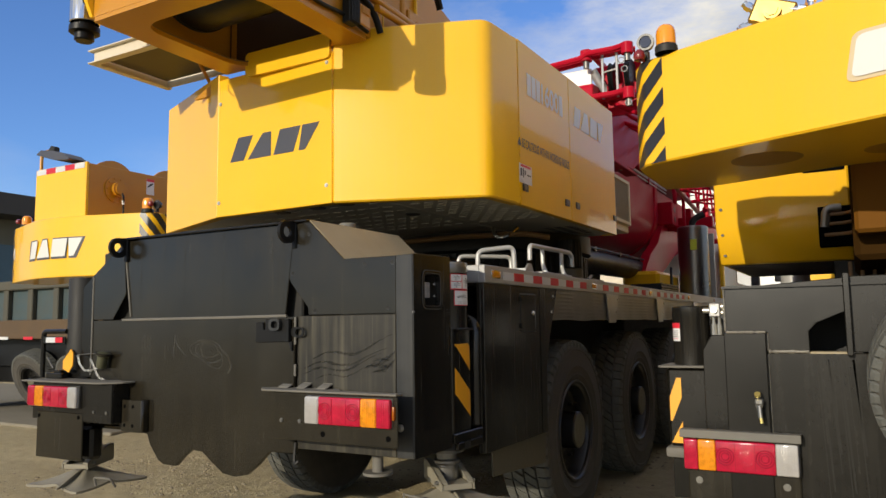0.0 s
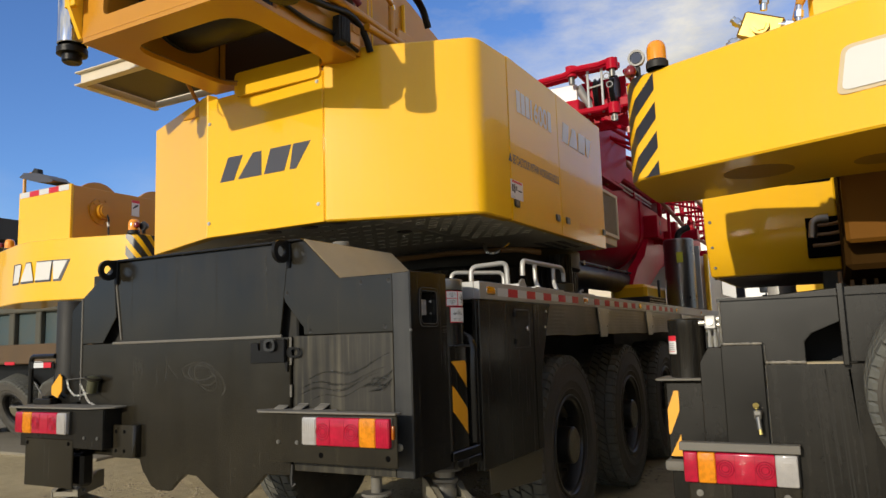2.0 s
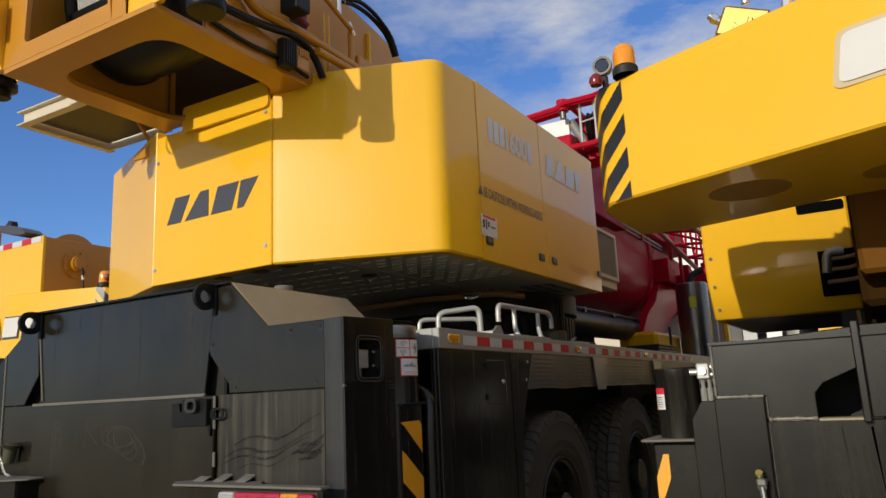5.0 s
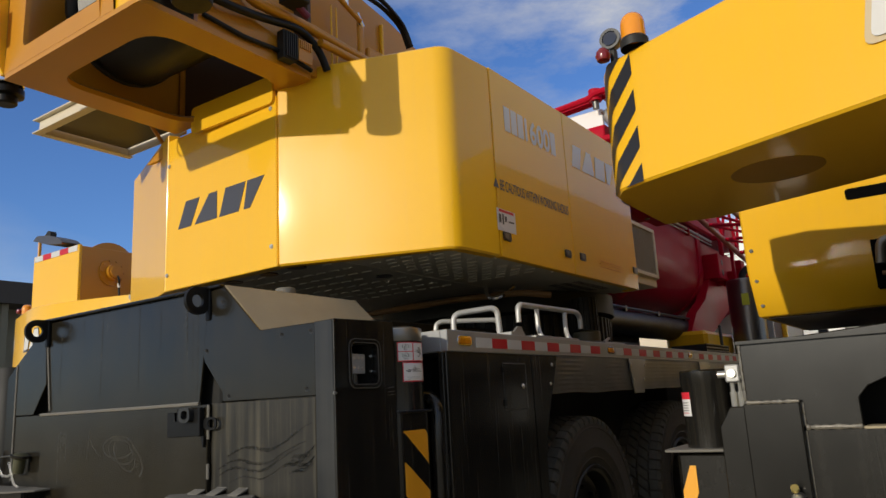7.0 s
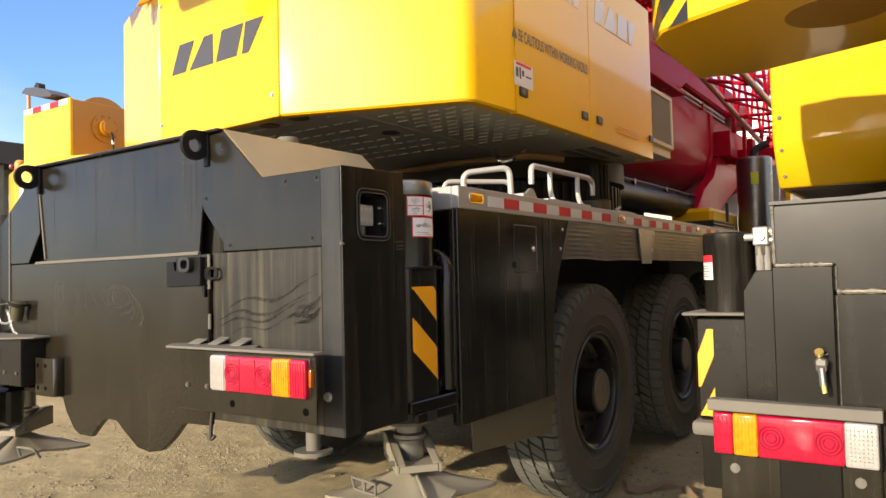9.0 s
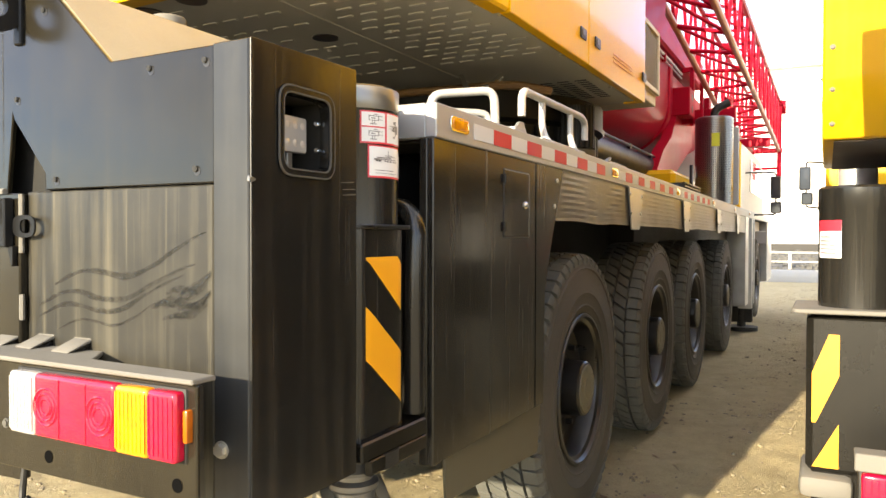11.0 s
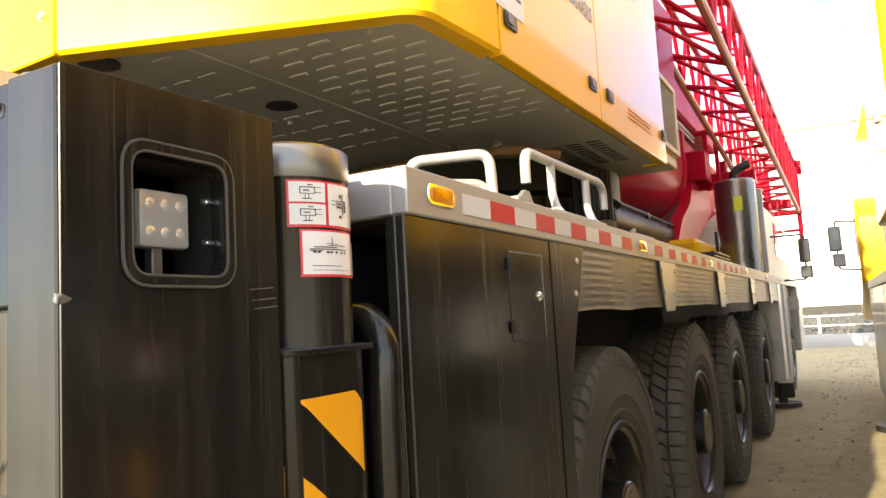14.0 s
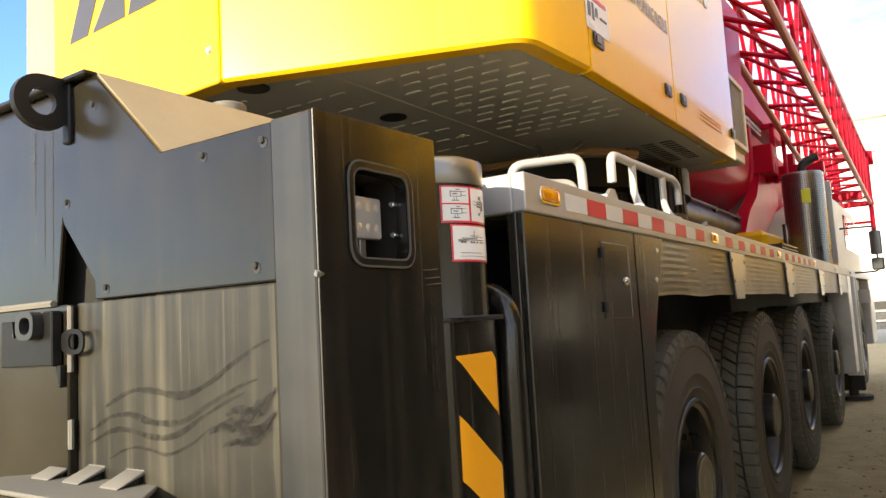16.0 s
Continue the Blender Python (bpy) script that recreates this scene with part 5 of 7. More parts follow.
part("side_wall", box(0.72, 1.50, 3.79, 3.80, 2.56, 3.60, 0), YELLOW, crane)

# ---- winch over the rear ----
WB = 3.66


outer = round_poly([(-0.64, -0.44), (0.70, -0.44), (0.69, 0.735), (-0.66, 0.735)], 0.02, 6)
inner = round_poly([(-0.45, -0.24), (0.50, -0.24), (0.50, 0.70), (-0.45, 0.70)], 0.20, 6)
winch = part("winch_frame", hole_plate(outer, inner, WB, WB + 0.03), YELLOW_DEEP, crane, "shade-deepened yellow winch frame with a rounded belly opening")
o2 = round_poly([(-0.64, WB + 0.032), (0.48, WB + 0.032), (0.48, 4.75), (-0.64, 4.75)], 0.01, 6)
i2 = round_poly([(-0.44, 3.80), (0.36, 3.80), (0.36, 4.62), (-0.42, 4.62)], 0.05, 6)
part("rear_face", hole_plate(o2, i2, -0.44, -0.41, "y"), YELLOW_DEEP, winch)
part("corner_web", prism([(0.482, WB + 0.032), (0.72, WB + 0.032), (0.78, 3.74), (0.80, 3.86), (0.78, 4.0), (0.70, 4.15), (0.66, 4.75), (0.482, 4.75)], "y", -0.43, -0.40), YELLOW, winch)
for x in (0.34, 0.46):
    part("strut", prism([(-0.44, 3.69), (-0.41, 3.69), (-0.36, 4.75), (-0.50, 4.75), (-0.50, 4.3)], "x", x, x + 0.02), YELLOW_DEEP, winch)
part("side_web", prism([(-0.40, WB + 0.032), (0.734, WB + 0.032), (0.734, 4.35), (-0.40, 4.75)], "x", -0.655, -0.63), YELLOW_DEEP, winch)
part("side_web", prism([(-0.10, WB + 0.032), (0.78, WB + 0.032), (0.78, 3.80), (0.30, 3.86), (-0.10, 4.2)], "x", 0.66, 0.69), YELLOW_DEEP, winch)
# Web and rim take a dark brown in place of shade inside the winch.
part("front_web", box(-0.655, 0.665, 0.735, 0.765, WB + 0.075, 4.3, 0.004), mat("shade_brown_paint", (0.045, 0.020, 0.005), 0.5, var=0.3), winch)
part("belly_rim", pipe([(p[0], p[1], WB + 0.035) for p in inner + inner[:1]], 0.005, 6), BROWN_PIPE, winch)
part("corner_gusset", join(prism([(-0.445, 3.695), (-0.40, 3.695), (-0.40, 4.35), (-0.52, 4.25), (-0.56, 4.05), (-0.53, 3.88)], "x", -0.672, -0.642), box(-0.70, -0.60, -0.53, -0.50, 3.88, 4.10, 0.004)), YELLOW, winch)
part("sensor_box", box(-0.80, -0.70, -0.42, -0.34, 4.02, 4.18, 0.01), GREY_PLATE, winch)
part("cable", pipe([(-0.76, -0.40, 4.02), (-0.80, -0.42, 3.85), (-0.72, -0.42, 3.78), (-0.64, -0.42, 3.84)], 0.006, 6, 0.05), HOSE, winch)
part("winch_drum", rod((-0.43, 0.19, 4.19), (0.48, 0.19, 4.19), 0.32, 40), HOSE, winch, "black winch drum")
for x in (-0.45, 0.47):
    part("drum_flange", rod((x, 0.19, 4.19), (x + 0.03, 0.19, 4.19), 0.40, 40), DARK, winch)
rope = [pipe([(-0.38 + 0.022 * i, 0.19 + 0.345 * math.cos(a), 4.19 + 0.345 * math.sin(a)) for a in [math.tau * k / 28 for k in range(29)]], 0.011, 6) for i in range(14)]
part("rope_winding", join(*rope), ROPE, winch, "wound grey steel rope")
rope = [pipe([(0.02 + 0.022 * i, 0.19 + 0.345 * math.cos(a), 4.19 + 0.345 * math.sin(a)) for a in [math.tau * k / 28 for k in range(29)]], 0.011, 6) for i in range(12)]
part("rope_winding", join(*rope), ROPE, winch)
can = part("filter_canister", lathe([(0.0, 3.62), (0.090, 3.62), (0.098, 3.632), (0.098, 3.70), (0.092, 3.71), (0.092, 4.2), (0.0, 4.2)], "z", (0.915, -0.30, 0), 28), HOSE, winch, "black filter canister with a bright band")
part("band", lathe([(0.095, 3.70), (0.102, 3.703), (0.102, 3.725), (0.095, 3.73)], "z", (0.915, -0.30, 0), 28), CHROME, can)
part("canister_bracket", box(0.68, 0.85, -0.33, -0.27, 3.78, 3.95, 0.01), YELLOW_DEEP, winch)
guard = [(0.19 + 0.39 * math.cos(math.pi + a), 4.19 + 0.39 * math.sin(math.pi + a)) for a in [math.pi * (0.08 + 0.86 * k / 16) for k in range(17)]]
guard += [(0.19 + 0.375 * math.cos(math.pi + a), 4.19 + 0.375 * math.sin(math.pi + a)) for a in [math.pi * (0.94 - 0.86 * k / 16) for k in range(17)]]
part("belly_guard", prism(guard, "x", -0.42, 0.46), HOSE, winch, "black curved belly guard under the drum")
can = part("filter_canister", lathe([(0.0, 3.665), (0.055, 3.665), (0.065, 3.675), (0.065, 3.72), (0.10, 3.725), (0.10, 3.765), (0.066, 3.77), (0.066, 4.25), (0.0, 4.25)], "z", (-1.00, -0.26, 0), 28), HOSE, winch)
part("sleeve", lathe([(0.092, 3.79), (0.098, 3.795), (0.098, 4.25), (0.092, 4.26)], "z", (-1.00, -0.26, 0), 28), CHROME, can)

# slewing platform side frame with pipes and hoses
part("platform_frame", prism([(0.30, 3.72), (3.4, 3.72), (3.4, 4.05), (2.0, 4.45), (1.75, 4.52), (0.30, 4.75)], "x", 0.50, 0.54), YELLOW_DEEP, crane, "shade-deepened yellow platform side frame")
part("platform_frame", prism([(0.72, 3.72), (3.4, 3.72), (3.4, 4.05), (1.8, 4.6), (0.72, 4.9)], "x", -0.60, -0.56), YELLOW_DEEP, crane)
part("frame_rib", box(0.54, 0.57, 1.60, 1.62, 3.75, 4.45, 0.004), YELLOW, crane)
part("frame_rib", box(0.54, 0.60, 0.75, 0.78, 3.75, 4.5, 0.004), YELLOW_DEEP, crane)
part("oil_pipe", pipe([(0.72, 0.05, 4.5), (0.74, 0.10, 4.05), (0.745, 0.20, 3.94), (0.75, 0.62, 3.955), (0.75, 1.35, 3.93)], 0.032, 12, 0.08), YELLOW_DEEP, crane, "thick yellow oil pipe")
part("oil_pipe", pipe([(0.80, 0.70, 3.86), (0.80, 1.0, 3.86), (0.80, 1.4, 3.84)], 0.026, 12), YELLOW_DEEP, crane)
part("oil_pipe", pipe([(0.66, 0.62, 4.48), (0.68, 0.82, 4.43), (0.70, 1.02, 4.32), (0.70, 1.2, 4.25)], 0.018, 10, 0.05), YELLOW_DEEP, crane)
part("oil_pipe", pipe([(0.68, 1.22, 4.26), (0.68, 1.22, 3.78)], 0.024, 10), YELLOW_DEEP, crane)
for y in (1.02, 1.07):
    part("thin_pipe", rod((0.60, y, 4.33), (0.60, y, 3.75), 0.007, 8), YELLOW, crane)
part("hose", pipe([(0.74, -0.12, 3.84), (0.75, 0.10, 3.84), (0.75, 0.33, 3.87), (0.75, 0.52, 3.91), (0.75, 0.64, 3.90), (0.76, 0.74, 3.82), (0.76, 0.80, 3.72)], 0.024, 12, 0.08), HOSE, crane, "thick black hydraulic hose")
part("hose", pipe([(0.71, -0.08, 3.74), (0.71, 0.2, 3.72), (0.71, 0.45, 3.74), (0.72, 0.70, 3.70)], 0.014, 10, 0.08), HOSE, crane)
for d in (0.0, 0.03):
    part("hose", pipe([(0.70, 1.08, 4.42 + d * 0.5), (0.70 + d, 1.25, 4.47 + d), (0.70 + d, 1.45, 4.47 + d * 0.6), (0.70 + d, 1.66, 4.40), (0.70 + d, 1.74, 4.26)], 0.016, 10, 0.12), HOSE, crane)
part("hose_fitting", join(rod((0.70, 1.06, 4.30), (0.70, 1.06, 4.44), 0.018, 10), rod((0.70, 1.06, 4.43), (0.70, 1.12, 4.43), 0.016, 10)), CHROME, crane)
part("hose_fitting", rod((0.69, 1.17, 4.30), (0.69, 1.23, 4.22), 0.022, 10), CHROME, crane)
part("valve_block", box(0.72, 0.86, 0.06, 0.24, 4.04, 4.20, 0.006), GREY_PLATE, crane)
part("valve_block", box(0.78, 0.92, 0.38, 0.50, 3.98, 4.10, 0.006), DARK, crane)
tb_ = part("terminal_box", box(0.70, 0.76, 0.44, 0.54, 3.68, 3.86, 0.004), DARK, crane)
for k in range(6):
    part("terminal", box(0.76, 0.775, 0.45 + 0.016 * k, 0.457 + 0.016 * k, 3.69, 3.85, 0), DARK, tb_)
part("terminal_cover", join(box(0.76, 0.77, 0.55, 0.66, 3.70, 3.84, 0.002), *[box(0.77, 0.78, 0.56 + 0.016 * k, 0.568 + 0.016 * k, 3.78, 3.83, 0) for k in range(6)]), YELLOW_DEEP, crane)
part("coupling", rod((0.82, 0.46, 4.02), (0.84, 0.56, 3.95), 0.022, 10), mat("maroon_cap", (0.16, 0.01, 0.03), 0.4), crane)
part("pulley_bracket", join(box(0.66, 0.70, 1.28, 1.52, 3.86, 4.10, 0.01), rod((0.70, 1.38, 3.95), (0.74, 1.38, 3.95), 0.07, 20)), YELLOW_DEEP, crane)

# open hatch on the far side
hat = part("hatch_lid", box(-1.66, -0.90, 0.27, 0.295, 3.80, 3.895, 0.004), CREAM, crane, "open hatch lid with a cream rim and grimy lining")
for q in ((-1.66, -1.635, 0.295, 1.0, 3.80, 3.895), (-1.635, -0.90, 0.975, 1.0, 3.80, 3.895), (-1.69, -0.90, 0.235, 0.30, 3.792, 3.802), (-1.69, -0.90, 0.235, 0.30, 3.893, 3.903), (-1.69, -1.63, 0.30, 1.02, 3.792, 3.802), (-1.69, -1.63, 0.30, 1.02, 3.893, 3.903)):
    part("rim", box(*q, 0.002), CREAM, hat)
part("hatch_panel", box(-1.62, -0.92, 0.31, 0.95, 3.845, 3.855, 0), mat("grimy_lid_lining", (0.07, 0.055, 0.02), 0.5, var=0.2), hat)
part("hatch_stay", join(rod((-1.0, 0.75, 3.84), (-1.0, 1.0, 3.55), 0.015, 8), prism([(-1.1, 3.55), (-0.80, 3.55), (-0.80, 3.70)], "y", 0.80, 0.83)), YELLOW_DEEP, hat)

# ---- slewing ring and the clutter under the platform ----
ring_ = part("slewing_ring", lathe([(0.0, 2.55), (1.10, 2.55), (1.10, 2.37), (1.03, 2.35), (1.03, 2.04)], "z", (0.1, 3.8, 0), 64), DARK, crane, "black toothed slewing ring")
tooth_me = finish("tooth", box(-0.020, 0.020, -0.028, 0.028, 2.08, 2.34, 0.004), DARK)
for k in range(76):
    a = k * math.tau / 76
    if math.sin(a) > 0.6 or math.cos(a) < -0.5:
        continue
    o = new("tooth", tooth_me)
    o.parent = ring_
    o.matrix_local = Matrix.Translation((0.1 + 1.04 * math.cos(a), 3.8 + 1.04 * math.sin(a), 0)) @ Matrix.Rotation(a + math.pi / 2, 4, "Z")
part("turntable", box(-0.9, 0.36, 4.6, 7.0, 2.04, 2.62, 0.03), DARK, crane)
part("oil_pipe", pipe([(-0.6, 2.45, 2.44), (0.5, 2.4, 2.45), (1.15, 2.38, 2.43), (1.32, 2.5, 2.40)], 0.024, 10, 0.06), BROWN_PIPE, crane)
part("hose", pipe([(0.85, 2.36, 2.5), (0.92, 2.3, 2.40), (1.0, 2.36, 2.42), (1.05, 2.45, 2.5)], 0.016, 8, 0.05), CHROME, crane)
tank = part("lift_cylinder", rod((0.66, 4.7, 2.44), (0.56, 8.6, 2.50), 0.165, 28), HOSE, crane, "long black lift cylinder under the boom")
part("gland", rod((0.563, 8.45, 2.498), (0.557, 8.72, 2.502), 0.182, 28), STRIPE_B, tank)
part("side_pipe", rod((0.80, 4.8, 2.575), (0.70, 8.5, 2.635), 0.016, 8), STRIPE_B, tank)
for y in (5.4, 6.6, 7.8):
    part("rod_clip", box(0.795 - 0.027 * (y - 4.8) - 0.02, 0.795 - 0.027 * (y - 4.8) + 0.02, y, y + 0.06, 2.535 + 0.016 * (y - 4.8), 2.60 + 0.016 * (y - 4.8), 0.004), STRIPE_B, tank)
part("slewing_motor", lathe([(0.0, 2.185), (0.10, 2.185), (0.115, 2.175), (0.115, 2.10), (0.125, 2.095), (0.125, 2.05), (0.0, 2.05)], "z", (1.20, 3.35, 0), 24), FLAP, crane, "dusty round slewing motor housing")
gear = []
for k in range(18):
    for d_, q_ in ((-0.30, 0.092), (-0.20, 0.108), (0.20, 0.108), (0.30, 0.092)):
        a = (k + d_) * math.tau / 18
        gear.append((1.20 + q_ * math.cos(a), 3.35 + q_ * math.sin(a)))
part("pinion", prism(gear, "z", 2.19, 2.46), DARK, crane, "black toothed slewing pinion")
part("deck_clip", join(box(1.42, 1.52, 2.95, 3.35, 2.05, 2.062, 0.002), rod((1.45, 3.1, 2.07), (1.45, 3.2, 2.10), 0.012, 8)), ALU, crane)
part("deck_crate", join(*[box(1.0, 1.40, 6.2 + 0.09 * k, 6.21 + 0.09 * k, 2.05, 2.16, 0) for k in range(12)], *[box(1.38, 1.40, 6.2, 7.2, 2.05 + 0.035 * k, 2.06 + 0.035 * k, 0) for k in range(4)], box(0.9, 1.38, 6.2, 7.2, 2.04, 2.10, 0)), STRIPE_B, crane, "black wire crate on the deck")
part("yellow_cover", box(0.5, 1.05, 7.6, 9.6, 2.05, 2.42, 0.05), YELLOW, crane)
part("cover_post", rod((1.25, 7.5, 2.05), (1.25, 7.5, 2.45), 0.02, 8), STRIPE_B, crane)

# ---- boom ----
def boom_section(w, top, mid, bottom):
    return [(-w, top), (w, top)] + [(w * math.cos(a), mid + (mid - bottom) * math.sin(a)) for a in [-math.pi * k / 20 for k in range(21)]]


boom = part("main_boom", prism(boom_section(0.75, 4.00, 3.42, 2.72), "y", 3.9, 8.75), RED, crane, "glossy crimson telescopic boom")
part("boom_collar", prism(boom_section(0.775, 4.02, 3.42, 2.69), "y", 8.75, 8.95, 0.02), RED, boom)
part("boom_seam", prism(boom_section(0.753, 4.003, 3.42, 2.716), "y", 6.4, 6.43), RED, boom)
part("inner_section", prism(boom_section(0.68, 3.92, 3.42, 2.80), "y", 8.95, 15.5), RED, boom)
for z, r_ in ((3.95, 0.018), (3.89, 0.011)):
    part("boom_pipe", rod((0.775, 4.2, z), (0.775, 9.6, z), r_, 8), SILVER, boom)
for y in (5.0, 6.1, 7.2, 8.3):
    part("pipe_clip", box(0.75, 0.80, y, y + 0.05, 3.86, 3.98, 0.004), RED, boom)
part("boom_bracket", prism([(7.75, 2.38), (8.7, 2.36), (10.4, 3.0), (10.4, 3.30), (9.1, 3.30), (8.75, 2.95), (8.2, 2.72)], "x", 0.66, 0.80, 0.0), RED, boom)
pl = part("bracket_plate", box(0.70, 0.98, 9.05, 9.45, 3.28, 3.66, 0.012), RED, boom)
for z in (3.38, 3.54):
    part("bracket_hole", rod((0.979, 9.25, z), (0.984, 9.25, z), 0.05, 18), STRIPE_B, pl)
for q in ((0.90, 0.96, 9.5, 9.6, 3.2, 4.0), (1.00, 1.05, 9.75, 9.83, 3.25, 3.95), (0.72, 1.05, 9.5, 9.62, 3.22, 3.30), (0.80, 1.0, 9.5, 9.6, 3.95, 4.02)):
    part("bracket_post", box(*q, 0.01), RED, boom)
part("cross_beam", box(0.70, 1.46, 10.0, 10.2, 3.30, 3.50, 0.015), RED, boom)
part("cross_beam", box(0.60, 1.70, 13.4, 13.6, 3.30, 3.45, 0.01), RED, boom)
for x in (1.0, 1.3):
    part("beam_clamp", box(x, x + 0.10, 10.0, 10.25, 3.50, 3.66, 0.01), RED, boom)
part("jib_carrier", box(0.15, 0.84, 6.35, 11.2, 4.0, 4.42, 0.03), RED, boom)
part("jib_box", prism(round_poly([(4.3, 3.75), (4.75, 3.56), (5.9, 3.60), (6.3, 3.80), (6.4, 4.45), (4.3, 4.30)], 0.06, 3), "x", 0.62, 1.18, 0.02), RED, boom)
part("jib_box_rim", box(1.05, 1.20, 4.7, 6.0, 3.545, 3.585, 0.008), RED, boom)
for y in (4.9, 5.5):
    part("rim_bolt", rod((1.12, y, 3.53), (1.12, y, 3.62), 0.025, 10), DARK_ZINC, boom)

# lattice jib stowed beside the boom
jib = part("lattice_jib", box(1.02, 1.72, 4.55, 4.68, 4.20, 4.32, 0.02), RED, crane, "crimson tubular lattice jib stowed along the boom")
# Paler crimson: the chords' dusty highlights are put into the colour.
PALE_CHORD = mat("pale_highlight_crimson", (0.42, 0.13, 0.11), 0.35, dust=0.25, dust_colour=(0.5, 0.36, 0.28))


def jc(i, j, y):
    if i:
        return Vector((1.65, y, 4.62 + 0.01 * (y - 6) if j else 3.93 - 0.027 * (y - 5)))
    return Vector((1.08, y, 4.74 if j else max(3.62, 4.20 - 0.095 * (y - 5.5))))


JEND = 17.0
for i in (0, 1):
    for j in (0, 1):
        part("chord", pipe([jc(i, j, y) for y in (4.6, 6, 7.5, 9, 10.5, 11.6, 14, JEND)], 0.040 if j == 0 else 0.035, 10), RED if (i, j) == (0, 1) else PALE_CHORD if j == 0 else RED, jib)
yy, step = 4.7, 0.88
while yy < JEND - 0.2:
    y1 = min(yy + step, JEND)
    ym = (yy + y1) / 2
    for i in (0, 1):
        part("brace", rod(jc(i, 0, yy), jc(i, 1, ym), 0.022, 8), RED, jib)
        part("brace", rod(jc(i, 1, ym), jc(i, 0, y1), 0.022, 8), RED, jib)
    part("rung", rod(jc(0, 0, yy), jc(1, 0, yy), 0.025, 8), RED, jib)
    part("diagonal", rod(jc(0, 0, yy), jc(1, 0, y1), 0.021, 8), RED, jib)
    part("rung", rod(jc(0, 1, ym), jc(1, 1, ym), 0.020, 8), RED, jib)
    part("diagonal", rod(jc(0, 1, ym), jc(1, 1, min(ym + step, JEND)), 0.018, 8), RED, jib)
    yy += step
part("end_frame", box(1.02, 1.72, JEND, JEND + 0.12, 3.55, 3.66, 0.02), RED, jib)
part("end_frame", box(1.02, 1.72, JEND, JEND + 0.12, 4.60, 4.75, 0.02), RED, jib)
for x in (1.08, 1.66):
    part("end_post", rod((x, JEND + 0.06, 2.95), (x, JEND + 0.06, 4.7), 0.05, 10), RED, jib)
part("end_rung", rod((1.08, JEND + 0.06, 3.2), (1.66, JEND + 0.06, 3.2), 0.03, 8), RED, jib)
part("end_sheave", rod((1.66, JEND + 0.3, 4.62), (1.78, JEND + 0.3, 4.62), 0.16, 20), RED, jib)
# fork across to the boom head
for zc, xa in ((4.62, 0.55), (4.12, 0.95)):
    for dy in (0.0, 0.14):
        way = [(xa, 4.38 + dy, zc - 0.03), (1.05, 4.32 + dy, zc - 0.02), (1.13, 4.30 + dy, zc + 0.015), (1.42, 4.32 + dy, zc + 0.02), (1.50, 4.36 + dy, zc + 0.05), (1.60, 4.40 + dy, zc + 0.05)]
        part("fork_arm", pipe(way, 0.034, 8, 0.03), RED, jib)
    for x in (1.10, 1.56):
        lug = part("fork_lug", rod((x, 4.36, zc - 0.05), (x, 4.36, zc + 0.07), 0.065, 18), RED, jib)
        part("pin", rod((x, 4.36, zc - 0.13), (x, 4.36, zc + 0.08), 0.034, 12), DARK_ZINC, lug)
part("head_panel", box(0.70, 1.12, 4.46, 4.50, 3.95, 4.52, 0.006), WHITE_PAINT, jib, "pale painted panel in the jib head")
part("head_web", box(1.10, 1.62, 4.70, 4.73, 4.0, 4.6, 0.006), RED, jib)
for x in (1.27, 1.43):
    part("head_post", rod((x, 4.40, 4.12), (x, 4.40, 4.62), 0.014, 10), SILVER, jib)
part("head_bar", rod((1.27, 4.40, 4.42), (1.43, 4.40, 4.44), 0.010, 8), SILVER, jib)
part("head_strut", rod((1.12, 4.5, 4.50), (1.28, 4.62, 4.18), 0.05, 12), ALU, jib)
for x in (1.35, 1.53):
    part("sheave", lathe([(0.0, -0.03), (0.19, -0.03), (0.16, 0.0), (0.19, 0.03), (0.0, 0.03)], "x", (x, 4.58, 4.38), 24), HOSE, jib)
for x, z in ((1.50, 4.50), (1.53, 4.40), (1.56, 4.02)):
    part("safety_ring", lathe([(0.030, -0.004), (0.038, 0.0), (0.030, 0.004), (0.026, 0.0), (0.030, -0.004)], "y", (x, 4.33, z), 20), ALU, jib)

# exhaust stack, cab, mirror
ex = part("exhaust_silencer", lathe([(0.0, 3.20), (0.22, 3.20), (0.24, 3.18), (0.24, 2.06), (0.0, 2.06)], "z", (1.30, 9.0, 0), 40), mat("perforated_steel", (0.24, 0.235, 0.225), 0.30, metal=0.9, var=0.15), crane, "perforated steel exhaust silencer with a bent tail pipe")
holes = []
for k in range(60):
    for r in range(48):
        a = k * math.tau / 60
        if math.cos(a) * 0.3 - math.sin(a) * 0.95 < -0.35:
            continue
        p = Vector((1.30 + 0.2405 * math.cos(a), 9.0 + 0.2405 * math.sin(a), 2.09 + 0.0225 * r))
        t = Vector((-math.sin(a), math.cos(a), 0)) * 0.006
        bm = bmesh.new()
        bm.faces.new([bm.verts.new(p + t * sx + Vector((0, 0, 0.006 * sz))) for sx, sz in ((-1, -1), (1, -1), (1, 1), (-1, 1))])
        holes.append(bm)


def quick_join(bms):
    vs, fs = [], []
    for b in bms:
        o = len(vs)
        b.verts.index_update()
        vs += [tuple(v.co) for v in b.verts]
        fs += [[o + v.index for v in f.verts] for f in b.faces]
        b.free()
    me = bpy.data.meshes.new("t")
    me.from_pydata(vs, [], fs)
    out = bmesh.new()
    out.from_mesh(me)
    bpy.data.meshes.remove(me)
    return out


